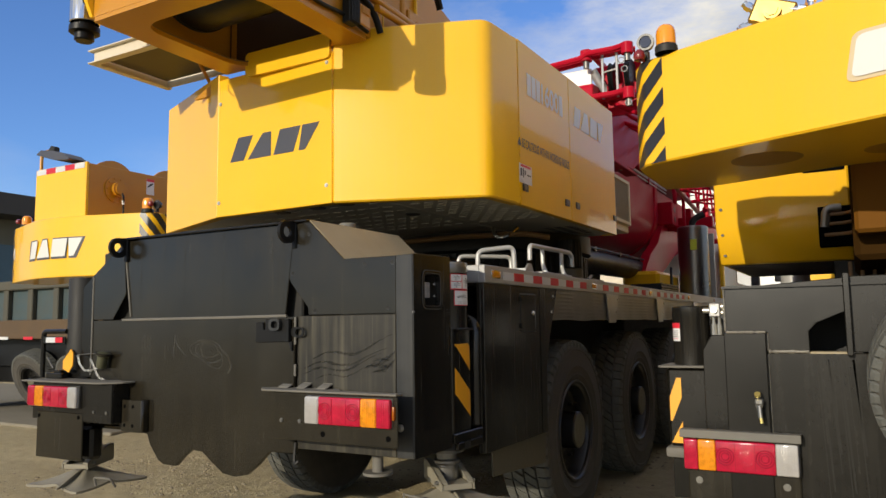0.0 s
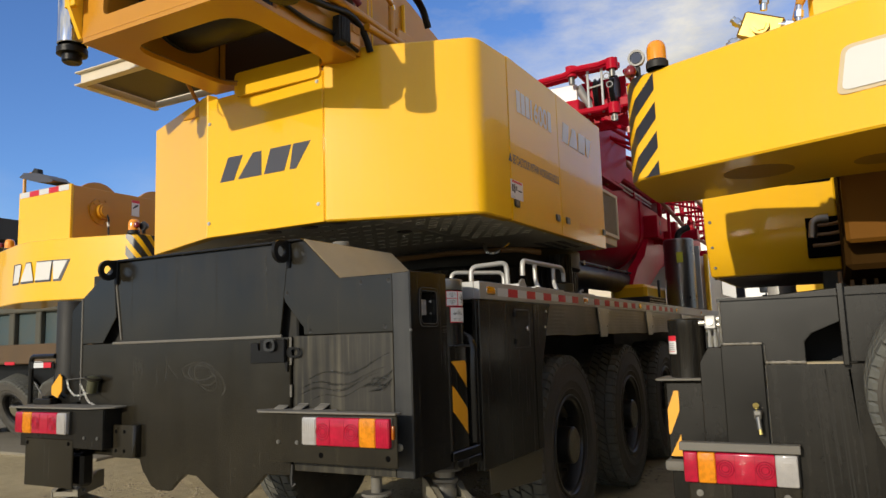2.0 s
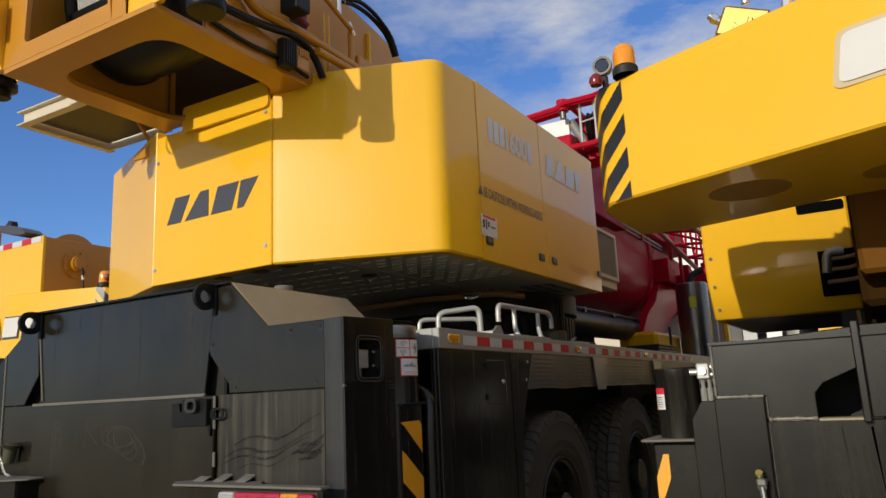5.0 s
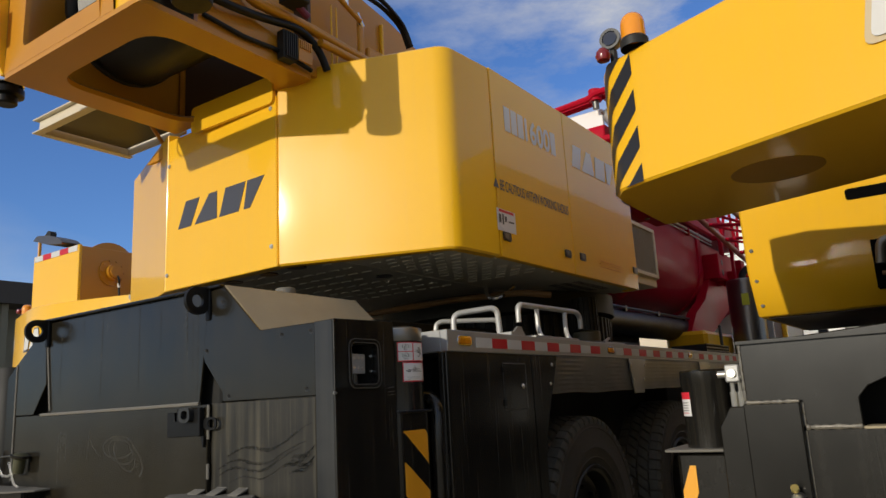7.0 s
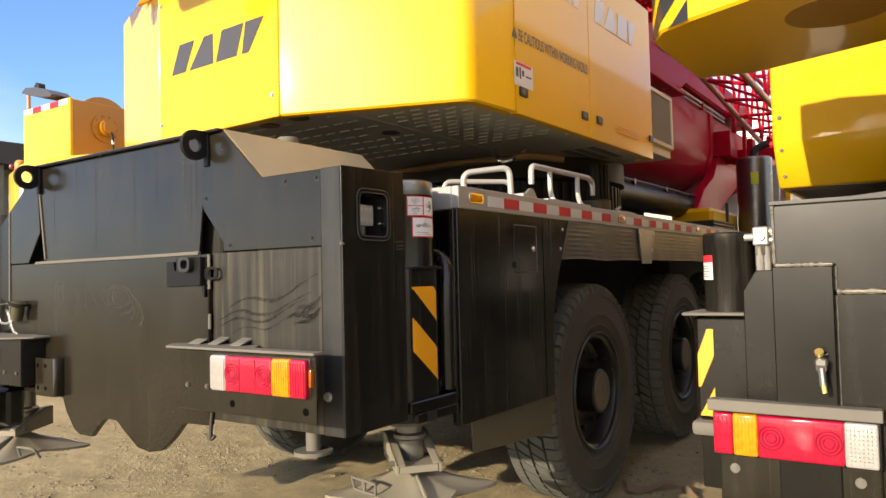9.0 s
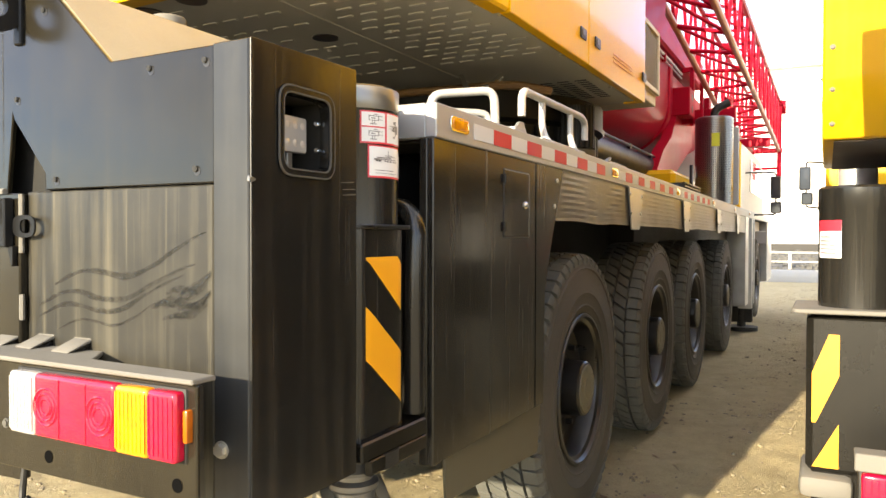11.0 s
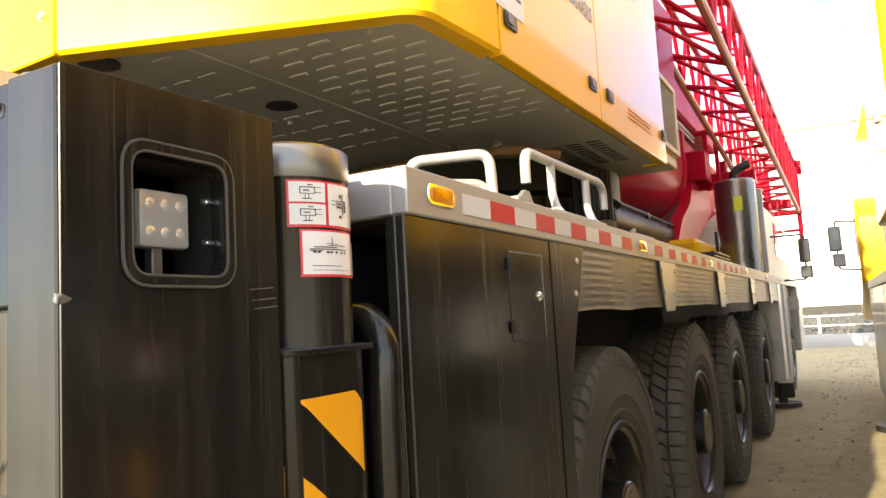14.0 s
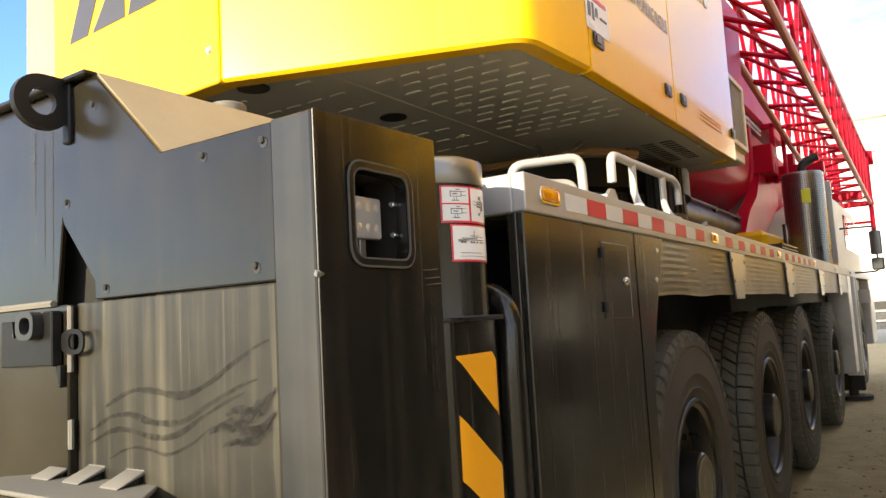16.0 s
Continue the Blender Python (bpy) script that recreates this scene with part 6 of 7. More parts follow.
tagged(part("perforation", quick_join(holes), STRIPE_B, ex, "rows of small round holes"), kind="stuff")
part("tail_pipe", pipe([(1.30, 9.0, 3.18), (1.30, 9.0, 3.29), (1.37, 9.03, 3.355), (1.475, 9.07, 3.40)], 0.052, 14, 0.06), DARK, ex, "sooty bent tail pipe")
part("notice", box(1.30, 1.40, 8.755, 8.76, 2.80, 2.97, 0), mat("yellow_green_label", (0.62, 0.70, 0.05), 0.4), ex)
part("heat_shield", box(1.50, 1.58, 9.25, 9.31, 2.06, 3.1, 0.005), ALU, crane)
cab_ = part("driver_cab", prism(round_poly([(11.6, 2.06), (16.4, 1.2), (16.5, 2.3), (16.0, 3.1), (15.6, 3.25), (12.2, 3.22), (11.6, 3.0)], 0.12), "x", -1.4, 1.38, 0.04), CREAM, crane, "cream driver cab")
part("cab_edge", box(1.30, 1.39, 11.50, 11.60, 2.06, 3.18, 0.02), YELLOW, cab_)
part("window", prism(round_poly([(13.2, 2.45), (15.7, 2.45), (15.5, 3.05), (13.2, 3.05)], 0.06), "x", 1.38, 1.395, 0.004), LENS_DARK, cab_)
mir = part("mirror", prism(round_poly([(1.80, 2.26), (1.96, 2.26), (1.96, 2.63), (1.80, 2.63)], 0.03), "y", 11.98, 12.06, 0.01), STRIPE_B, crane, "black twin rear-view mirror")
part("mirror", prism(round_poly([(1.80, 2.02), (1.97, 2.02), (1.97, 2.21), (1.80, 2.21)], 0.03), "y", 11.98, 12.06, 0.01), STRIPE_B, crane)
for z0_, z1_ in ((2.28, 2.61), (2.04, 2.19)):
    part("glass", prism(round_poly([(1.82, z0_), (1.945, z0_), (1.945, z1_), (1.82, z1_)], 0.02), "y", 11.975, 11.98), LENS_DARK, mir)
part("mirror_arm", pipe([(1.55, 12.1, 2.0), (1.88, 12.1, 2.0), (1.88, 12.06, 2.70), (1.40, 12.2, 2.72)], 0.015, 8, 0.06), STRIPE_B, mir)
for q in ((1.35, 1.56, 11.6, 11.75, 0.45, 1.93), (1.45, 1.56, 12.0, 12.1, 0.5, 1.93), (1.35, 1.62, 14.1, 14.16, 1.50, 1.74)):
    part("front_step", box(*q, 0.008), SILVER, crane)
part("front_jack", join(box(1.20, 1.55, 11.85, 12.0, 0.2, 0.9, 0.02), rod((1.38, 11.9, 0.12), (1.38, 11.9, 0.5), 0.07, 14), rod((1.38, 11.9, 0.07), (1.38, 11.9, 0.13), 0.26, 20)), DARK, crane)


# ---- warning labels round the jack cylinder ----
def arc(cx, cy, r, a0, a1, n=14):
    return [(cx + r * math.cos(radians(a0 + (a1 - a0) * i / n)), cy + r * math.sin(radians(a0 + (a1 - a0) * i / n))) for i in range(n + 1)]


JC = (1.385, 0.572, 0.128)


def label_cell(a0, a1, z0, z1, m, off, parent, name):
    return skin(arc(*JC, a0, a1), (0, 1), lambda s: (z0, z1), m, parent, off, name, 14)


for (za, zb, start) in ((1.884, 1.976, -49), (1.788, 1.880, -39)):
    lab = label_cell(start, 62, za, zb, FILM_RED, 0.0015, jack, "warning_label")
    tagged(lab, "red-framed white warning label")
    if start == -49:
        cells = ((-47, -14, 1.933, 1.972), (-47, -14, 1.889, 1.929), (-11, 24, 1.889, 1.972), (27, 60, 1.889, 1.955))
    else:
        cells = ((-37, 24, 1.793, 1.876), (27, 60, 1.793, 1.860))
    for a0, a1, z0, z1 in cells:
        label_cell(a0, a1, z0, z1, PAPER, 0.0025, lab, "label_cell")
    if start == -49:
        marks = []
        for zb in (1.937, 1.894):
            # a little machine over a foot: boom bar, box outline, post, base
            marks += [(-27, -13, zb + 0.0235, zb + 0.0255), (-27, -26, zb + 0.012, zb + 0.0255), (-14, -13, zb + 0.012, zb + 0.0255), (-27, -13, zb + 0.0115, zb + 0.013), (-24, -18, zb + 0.017, zb + 0.0195),
                      (-22.5, -21.8, zb + 0.003, zb + 0.0115), (-19.4, -18.7, zb + 0.003, zb + 0.0115), (-25, -16, zb + 0.001, zb + 0.003), (-13, -7, zb + 0.014, zb + 0.0152), (-13, -7, zb + 0.024, zb + 0.0252), (-20, -15, zb + 0.0285, zb + 0.0305)]
        marks += [(10, 19, 1.925, 1.929), (10, 19, 1.938, 1.940), (10, 11, 1.929, 1.938), (18, 20, 1.912, 1.955), (21, 25, 1.918, 1.942), (13, 17, 1.905, 1.911), (14, 17, 1.945, 1.953), (4, 9, 1.930, 1.9315), (4, 9, 1.938, 1.9395), (12, 17, 1.931, 1.936)]
    else:
        marks = [(-20, 22, 1.8405, 1.8425), (-16, 8, 1.8445, 1.8465), (-2, 20, 1.8485, 1.850), (-20, -8, 1.8375, 1.8395), (-18, 14, 1.8085, 1.8100), (-18, 26, 1.8005, 1.8015), (2, 3, 1.848, 1.866), (-4, 2, 1.852, 1.853), (4, 10, 1.852, 1.853)]
        marks += [(a, a + 3, 1.8335, 1.838) for a in (-17, -13, -4, 0, 6, 13, 18)]
    marks += [(34, 56 - 5 * (k % 3), za + 0.012 + 0.0065 * k, za + 0.0130 + 0.0065 * k) for k in range(9 if start == -49 else 7)]
    for a0, a1, z0, z1 in marks:
        shift = 0 if a0 > 33 else -11
        label_cell(a0 + shift, a1 + shift, z0, z1, PRINT, 0.0032, lab, "print")

# wavy marks wiped through the dust on the lower cover plate
def wiped(x0_, x1_, start, end, wd, k):
    """One finger-wide stroke: up over a hump, down through a dip, then up to its end."""
    bm = bmesh.new()
    prev = None
    for i in range(37):
        q = i / 36
        x = x0_ + (x1_ - x0_) * q
        zz = start + (end - start) * q ** 2.2 + 0.045 * (x1_ - x0_) * math.sin(math.tau * (q - 0.07) / 0.68) * (1 - 0.7 * q) + 0.003 * noise.noise((q * 9, k, 2))
        wdt = 0.001 + wd * math.sin(math.pi * min(1, q * 0.97 + 0.03)) ** 0.5 * (0.75 + 0.5 * noise.noise((q * 7, k, 0)))
        cur = (bm.verts.new((x, -0.0108 - 0.0003 * k, zz - wdt)), bm.verts.new((x, -0.0108 - 0.0003 * k, zz + wdt)))
        if prev:
            bm.faces.new((prev[0], cur[0], cur[1], prev[1]))
        prev = cur
    part("wipe_mark", bm, WIPED, crane)


strokes = ((0.835, 1.380, 1.508, 1.625, 0.0085), (0.770, 1.345, 1.452, 1.550, 0.0080), (0.768, 1.310, 1.420, 1.525, 0.0075), (0.850, 1.270, 1.388, 1.478, 0.0035))
for k, args in enumerate(strokes):
    wiped(*args, k)
rs = random.Random(11)
for k in range(10):
    x = 1.20 + 0.013 * k
    z = 1.42 + rs.uniform(0.0, 0.07)
    wiped(x, min(1.397, x + rs.uniform(0.09, 0.16)), z, z + rs.uniform(0.03, 0.055), rs.uniform(0.007, 0.014), 4 + k)

# dried runs down the upper plate, scuffs on the lower one
for x, w_, z1_, z0_ in ((-0.238, 0.0035, 2.27, 1.78), (0.113, 0.0030, 2.27, 1.78), (0.52, 0.0025, 2.22, 1.98), (0.565, 0.0022, 2.16, 1.86), (0.605, 0.0025, 2.20, 1.80), (0.30, 0.002, 2.26, 2.02), (-0.43, 0.003, 2.26, 2.12), (-0.66, 0.003, 2.20, 1.85)):
    part("rain_streak", flat_shape([[(x - w_, z1_), (x + w_, z1_), (x + w_ * 0.6, z0_), (x - w_ * 0.4, z0_)]], lambda u, v: (u, -0.0043, v), (0, -1, 0), 0.0006), STREAK, crane)
CHALK = mat("rubbed_chalk", (0.075, 0.072, 0.062), 0.8, var=0.4, scale=30, spec=0.1)
worn_film(CHALK, 0.0, 0.55, 35)


def chalk(pts, w):
    bm = bmesh.new()
    prev = None
    for k, p in enumerate(pts):
        a, b = Vector(pts[max(0, k - 1)]), Vector(pts[min(len(pts) - 1, k + 1)])
        d = (b - a).normalized()
        nrm = Vector((-d.y, d.x)) * w
        cur = (bm.verts.new((p[0] - nrm.x, -0.0306, p[1] - nrm.y)), bm.verts.new((p[0] + nrm.x, -0.0306, p[1] + nrm.y)))
        if prev:
            bm.faces.new((prev[0], cur[0], cur[1], prev[1]))
        prev = cur
    part("chalk_mark", bm, CHALK, crane)


chalk([(-0.556, 1.561), (-0.53, 1.51), (-0.505, 1.467)], 0.004)
chalk([(-0.379, 1.562), (-0.377, 1.52), (-0.375, 1.479)], 0.004)
chalk([(-0.30, 1.49), (-0.292, 1.56), (-0.281, 1.635)], 0.006)
chalk([(-0.284, 1.60), (-0.24, 1.55), (-0.188, 1.505)], 0.005)
for k_ in range(3):
    chalk([(-0.01 + (0.135 - 0.02 * k_) * math.cos(t) + 0.03 * k_, 1.545 - 0.02 * k_ + (0.055 + 0.006 * k_) * math.sin(t) - 0.10 * k_ * math.cos(t) * 0.2) for t in [math.tau * j / 26 + 0.8 * k_ for j in range(25)]], 0.0055)
chalk([(0.13, 1.545), (0.19, 1.50), (0.216, 1.44), (0.19, 1.40)], 0.008)

# ---- neighbour crane ----
nb = thing("mobile_crane", (4.25, 0.83, 0), "yellow and black mobile crane with hazard-striped counterweight beside the other crane", "crane", "parked cranes")


def tail_counterweight(owner, cx, cy, z0=2.495, z1=3.06, w=1.0, d=1.0, pitch=0.157):
    """The curved tail weight that two of the cranes share; cx: its middle, cy: its rearmost line, w and d: share of its width and depth."""
    half = [(-0.70, 1.12), (-1.45, 1.36), (-1.69, 1.30), (-1.69, 0.75), (-1.675, 0.62), (-1.62, 0.53), (-1.50, 0.47), (-1.15, 0.335), (-0.55, 0.10), (-0.28, 0.03)]
    half = [(a * w, b * d) for a, b in half]
    plan = [(cx + a, cy + b) for a, b in half] + [(cx, cy)] + [(cx - a, cy + b) for a, b in reversed(half)]
    wt = part("counterweight", prism(plan, "z", z0, z1, 0.010), YELLOW, owner, "yellow curved counterweight")
    for side in (1, -1):
        run = [(cx - side * 1.69 * w, cy + 0.90 * d)] + [(cx + side * a, cy + b) for a, b in half[3:7]]
        if side < 0:
            run = run[::-1]
        for k in range(-4, 7):
            def zed(s, k=k, side=side):
                base = z0 + pitch * k + (0.46 * s if side > 0 else 0.46 * (1 - s)) - (pitch - 0.157) * 4
                lo, hi = max(z0 + 0.004, base), min(z1 - 0.004, base + 0.586 * pitch)
                return (min(lo, z1 - 0.004), max(min(lo, z1 - 0.004), hi))
            skin(run, (0.0, 1.0), zed, STRIPE_B, wt, 0.002, "hazard_stripe", 20)
    return wt


AMBER_DOME = mat("amber_dome", (0.78, 0.28, 0.010), 0.12, var=0.10, scale=12, coat=0.6)


def beacon(owner, x, y, z, r=0.045, h=0.12):
    b = part("beacon", lathe([(r * 1.15, z), (r * 1.15, z + 0.035), (r, z + 0.045)], "z", (x, y, 0), 24), DARK, owner, "amber rotating beacon")
    part("dome", lathe([(r, z + 0.045), (r, z + h * 0.68), (r * 0.96, z + h * 0.78), (r * 0.84, z + h * 0.88), (r * 0.62, z + h * 0.955), (r * 0.34, z + h * 0.99), (0.0, z + h)], "z", (x, y, 0), 24), AMBER_DOME, b)
    return b


wb = tail_counterweight(nb, 4.25, 0.0)
beacon(nb, 2.775, 0.47, 3.06, 0.05, 0.155)
hl = part("horn_lamp", lathe([(0.0, 0.06), (0.03, 0.05), (0.046, 0.0), (0.046, -0.014), (0.034, -0.014), (0.034, -0.004), (0.0, -0.004)], "y", (2.66, 0.52, 3.16), 20), STRIPE_B, nb)
part("glass", rod((2.66, 0.506, 3.16), (2.66, 0.514, 3.16), 0.030, 18), LENS_DARK, hl)
MAROON = mat("maroon_lamp_glass", (0.17, 0.010, 0.012), 0.25, var=0.1, coat=0.4)
part("lamp_foot", box(2.65, 2.67, 0.52, 0.56, 3.06, 3.12, 0.002), DARK, hl)
part("marker_ball", lathe([(0.0, 3.058), (0.026, 3.06), (0.033, 3.08), (0.028, 3.10), (0.015, 3.115), (0.0, 3.118)], "z", (2.63, 0.49, 0), 20), MAROON, nb)


PALE_FILM = mat("pale_outline_film", (0.58, 0.46, 0.28), 0.3)


def rear_curve(x):
    """Depth of the neighbour's tail weight at x."""
    way = ((2.56, 0.53), (2.75, 0.47), (3.10, 0.335), (3.70, 0.10), (3.97, 0.03), (4.25, 0.0), (4.53, 0.03))
    for (a0, b0), (a1, b1) in zip(way, way[1:]):
        if x <= a1:
            return b0 + (b1 - b0) * (x - a0) / (a1 - a0)
    return 0.03


for shape in (round_poly([(0.0, 0.0), (0.86, 0.0), (1.0, 1.0), (0.14, 1.0)], 0.16, 4), round_poly([(1.02, 0.0), (1.95, 0.0), (1.72, 1.0), (1.36, 1.0)], 0.10, 4)):
    cu = sum(p[0] for p in shape) / len(shape)
    for m_, grow, off in ((PALE_FILM, 1.0, 0.004), (FILM_WHITE, 0.84, 0.008)):
        part("emblem", flat_shape([[(cu + (u - cu) * grow, 0.5 + (v - 0.5) * grow) for u, v in shape]], lambda u, v: (3.57 + 0.265 * u, rear_curve(3.57 + 0.265 * u) - off, 2.665 + 0.21 * v), (0, -1, 0), 0.003), m_, wb, "white emblem shape with a pale outline" if grow < 1 else "")
# Flat discs: the shade of two holes is only painted on.
part("painted_opening", rod((3.20, 0.70, 2.4935), (3.20, 0.70, 2.4985), 0.17, 32), HOLE_YELLOW, wb)
part("painted_opening", rod((3.75, 0.75, 2.4935), (3.75, 0.75, 2.4985), 0.12, 32), HOLE_YELLOW, wb)
mani = part("manifold", turned(join(box(-0.10, 0.10, -0.06, 0.06, -0.07, 0.07, 0.012), rod((0.0, -0.06, 0.0), (0.0, -0.085, 0.0), 0.042, 20), rod((0.0, -0.085, 0.0), (0.0, -0.092, 0.0), 0.030, 6)), Matrix.Translation((3.28, 0.58, 3.19)) @ Matrix.Rotation(radians(24), 4, "Y")), mat("brassy_plated_steel", (0.30, 0.19, 0.04), 0.35, metal=0.6, var=0.2, scale=20), nb, "brassy valve manifold with bright fittings")
for p, q, rad in (((3.18, 0.56, 3.16), (3.12, 0.55, 3.13), 0.024), ((3.20, 0.55, 3.22), (3.15, 0.54, 3.27), 0.018), ((3.36, 0.55, 3.13), (3.42, 0.54, 3.10), 0.024), ((3.36, 0.54, 3.19), (3.45, 0.53, 3.16), 0.020), ((3.30, 0.54, 3.28), (3.31, 0.53, 3.36), 0.018), ((3.45, 0.53, 3.16), (3.46, 0.53, 3.26), 0.016), ((3.24, 0.55, 3.10), (3.22, 0.55, 3.06), 0.020)):
    part("fitting", join(rod(p, q, rad, 12), rod(Vector(p).lerp(Vector(q), 0.4), Vector(p).lerp(Vector(q), 0.75), rad * 1.35, 6)), CHROME, mani)
part("hose", pipe([(3.46, 0.53, 3.26), (3.50, 0.54, 3.33), (3.60, 0.57, 3.42), (3.62, 0.58, 3.70)], 0.018, 8, 0.05), YELLOW_DEEP, nb)
part("top_box", box(3.50, 5.0, 0.60, 2.6, 3.06, 3.75, 0.02), YELLOW, nb)
part("hose", pipe([(3.40, 0.6, 3.10), (3.46, 0.6, 3.3), (3.52, 0.62, 3.6)], 0.016, 8, 0.05), YELLOW_DEEP, nb)

# body, side wall and pipes of the neighbour's upper works
HOUSE_END = 4.85
bd = part("engine_housing", prism([(2.84, 3.85), (2.86, 2.42), (3.02, 2.125), (HOUSE_END, 2.125), (HOUSE_END, 3.0), (8.2, 3.3), (8.2, 3.85)], "x", 2.605, 3.56, 0.012), YELLOW, nb, "yellow engine housing with a cast shadow")
part("bolt", bolt((2.65, 2.855, 2.56), "y", 0.010, 0.010, -1), GREY_PLATE, bd)
for y, z in ((2.98, 2.20), (2.895, 2.36)):
    part("bolt", bolt((2.65, y, z), "y", 0.010, 0.012, -1), GREY_PLATE, bd)
part("slot", prism(round_poly([(3.25, 2.79), (3.54, 2.79), (3.54, 2.86), (3.25, 2.86)], 0.02), "y", 2.846, 2.86), OPENING, bd)
part("pipe_opening", box(3.34, 3.57, 2.85, 3.05, 2.22, 2.52, 0.004), OPENING, bd)
for yy_ in (3.6, 4.9, 6.4):
    part("side_hinge", box(2.59, 2.606, yy_, yy_ + 0.05, 2.55, 2.63, 0.003), DARK_ZINC, bd)
# Added sheet; its dark brown stands for shade under the housing.
part("belly_shade_sheet", box(2.66, 3.52, 3.06, 4.80, 2.116, 2.122, 0), mat("belly_shade_paint", (0.05, 0.026, 0.006), 0.6, var=0.3), bd)
part("housing_plinth", box(3.42, 5.6, 3.06, 9.0, 1.95, 2.125, 0.01), DARK, nb)
# Brown with almost no sheen, to look as dark as in shade.
part("frame_beam", box(3.57, 5.3, 1.10, 1.28, 2.13, 2.52, 0.02), mat("shade_brown_beam", (0.13, 0.055, 0.008), 0.6, var=0.2, spec=0.05), nb)
part("frame_post", box(3.56, 3.80, 1.32, 1.60, 2.1, 2.5, 0.02), BROWN_PIPE, nb)
for k in range(18):
    part("ring_tooth", box(3.52 + 0.07 * k, 3.545 + 0.07 * k, 2.30, 2.34, 1.90, 2.06, 0.004), BROWN_PIPE, nb)
part("valve_handle", rod((3.78, 1.06, 2.36), (3.90, 1.06, 2.36), 0.010, 8), COLLAR, nb)
# Core coloured dark and dull in place of the shade behind the weight.
part("frame_core", box(3.56, 4.95, 1.3, 8.5, 2.0, 3.6, 0.03), mat("shade_dark_frame", (0.035, 0.017, 0.004), 0.8, var=0.2, spec=0.02), nb)
for z in (2.30, 2.38, 2.45):
    part("oil_pipe", pipe([(3.38, 2.80, z), (3.55, 2.78, z), (3.9, 1.25, z + 0.03), (4.9, 1.25, z + 0.03)], 0.014, 10, 0.08), BROWN_PIPE, nb)
part("elbow", pipe([(3.50, 2.8, 2.50), (3.40, 2.8, 2.50), (3.385, 2.8, 2.36)], 0.032, 12, 0.05), COLLAR, nb)

# rear frame of the neighbour
YB = 0.83
def plate_b(pts, y0, y1, m=None, label="", name="rear_plate"):
    return part(name, prism(pts, "y", y0, y1, 0.004), m or BLACK, nb, label)


plate_b([(2.94, 1.845), (2.94, 1.615), (3.14, 1.615), (3.14, 1.515), (3.335, 1.515), (3.335, 1.62), (3.37, 1.66), (3.50, 1.715), (3.50, 1.885)], YB, YB + 0.03)
plate_b([(3.525, 1.515), (5.0, 1.515), (5.0, 1.90), (3.525, 1.89)], YB, YB + 0.03)
plate_b([(3.14, 0.45), (5.35, 0.45), (5.35, 1.510), (3.14, 1.510)], YB - 0.005, YB + 0.03, BLACK_RAIN, "dusty black rear plate with pale streaks")
plate_b([(2.935, 0.55), (3.138, 0.55), (3.138, 1.612), (2.935, 1.612)], YB - 0.045, YB, BLACK)
plate_b([(2.80, 0.9), (2.94, 0.9), (2.94, 1.60), (2.85, 1.60), (2.80, 1.52)], YB + 0.10, YB + 0.13)
plate_b([(2.60, 0.7), (2.94, 0.7), (2.94, 1.40), (2.60, 1.40)], YB + 0.17, YB + 0.20, BLACK_RAIN)
part("rib", box(3.498, 3.527, YB - 0.055, YB + 0.03, 1.50, 1.905, 0.004), BLACK, nb)
part("top_flange", prism([(2.93, YB - 0.02), (3.50, YB - 0.02), (5.0, YB - 0.02), (5.0, YB + 0.5), (2.93, YB + 0.5)], "z", 1.845, 1.858), BLACK, nb)
WELD = mat("bare_weld_metal", (0.24, 0.22, 0.18), 0.38, metal=0.55, var=0.4, scale=60, bump=0.2, bump_scale=300)


def weld(axis, start, end, centre, seed, thick=0.008):
    """A lumpy weld seam along x or z."""
    rnd = random.Random(seed)
    n = max(4, int(abs(end - start) / 0.007))
    prof = [(0.001, start)] + [(thick * rnd.uniform(0.65, 1.25), start + (end - start) * (k + 0.5) / n) for k in range(n)] + [(0.001, end)]
    return part("weld_bead", lathe(prof, axis, centre, 8), WELD, nb)


weld("x", 2.942, 3.14, (0, YB - 0.040, 1.616), 1)
weld("x", 3.142, 3.335, (0, YB - 0.004, 1.516), 2, 0.010)
weld("z", 1.52, 1.612, (3.141, YB - 0.004, 0), 3, 0.006)
weld("z", 0.95, 1.505, (3.141, YB - 0.006, 0), 4, 0.004)
part("ledge", box(3.335, 3.50, YB - 0.004, YB + 0.12, 1.505, 1.516, 0.002), DUST, nb)
weld("z", 1.62, 1.845, (2.938, YB - 0.003, 0), 5, 0.006)
for k in range(9):
    x = 3.36 + 0.022 * k + 0.011 * math.sin(3.7 * k)
    part("mud_streak", prism([(x - 0.002 - 0.003 * (k % 3), 1.48), (x + 0.002 + 0.003 * (k % 2), 1.48), (x + 0.03 + 0.004 * (k % 2), 0.75 + 0.09 * (k % 4)), (x + 0.026, 0.75 + 0.09 * (k % 4))], "y", YB - 0.0062, YB - 0.005), MUD_FAINT, nb)
part("frame_core", box(3.0, 5.4, YB + 0.55, 13.0, 0.7, 1.83, 0.01), HOSE, nb)
jk = part("jack_cylinder", lathe([(0.0, 1.762), (0.10, 1.762), (0.106, 1.755), (0.106, 1.70), (0.104, 1.695), (0.104, 1.43), (0.0, 1.43)], "z", (2.715, 1.10, 0), 36), BLACK_GLOSS, nb, "black outrigger cylinder with a red and white label")
JC2 = (2.715, 1.10, 0.104)
lab = skin(arc(*JC2, 198, 243), (0, 1), lambda s: (1.565, 1.665), PAPER, jk, 0.0015, "danger_label", 10)
skin(arc(*JC2, 198, 243), (0, 1), lambda s: (1.638, 1.668), FILM_RED, lab, 0.0022, "label_head", 10)
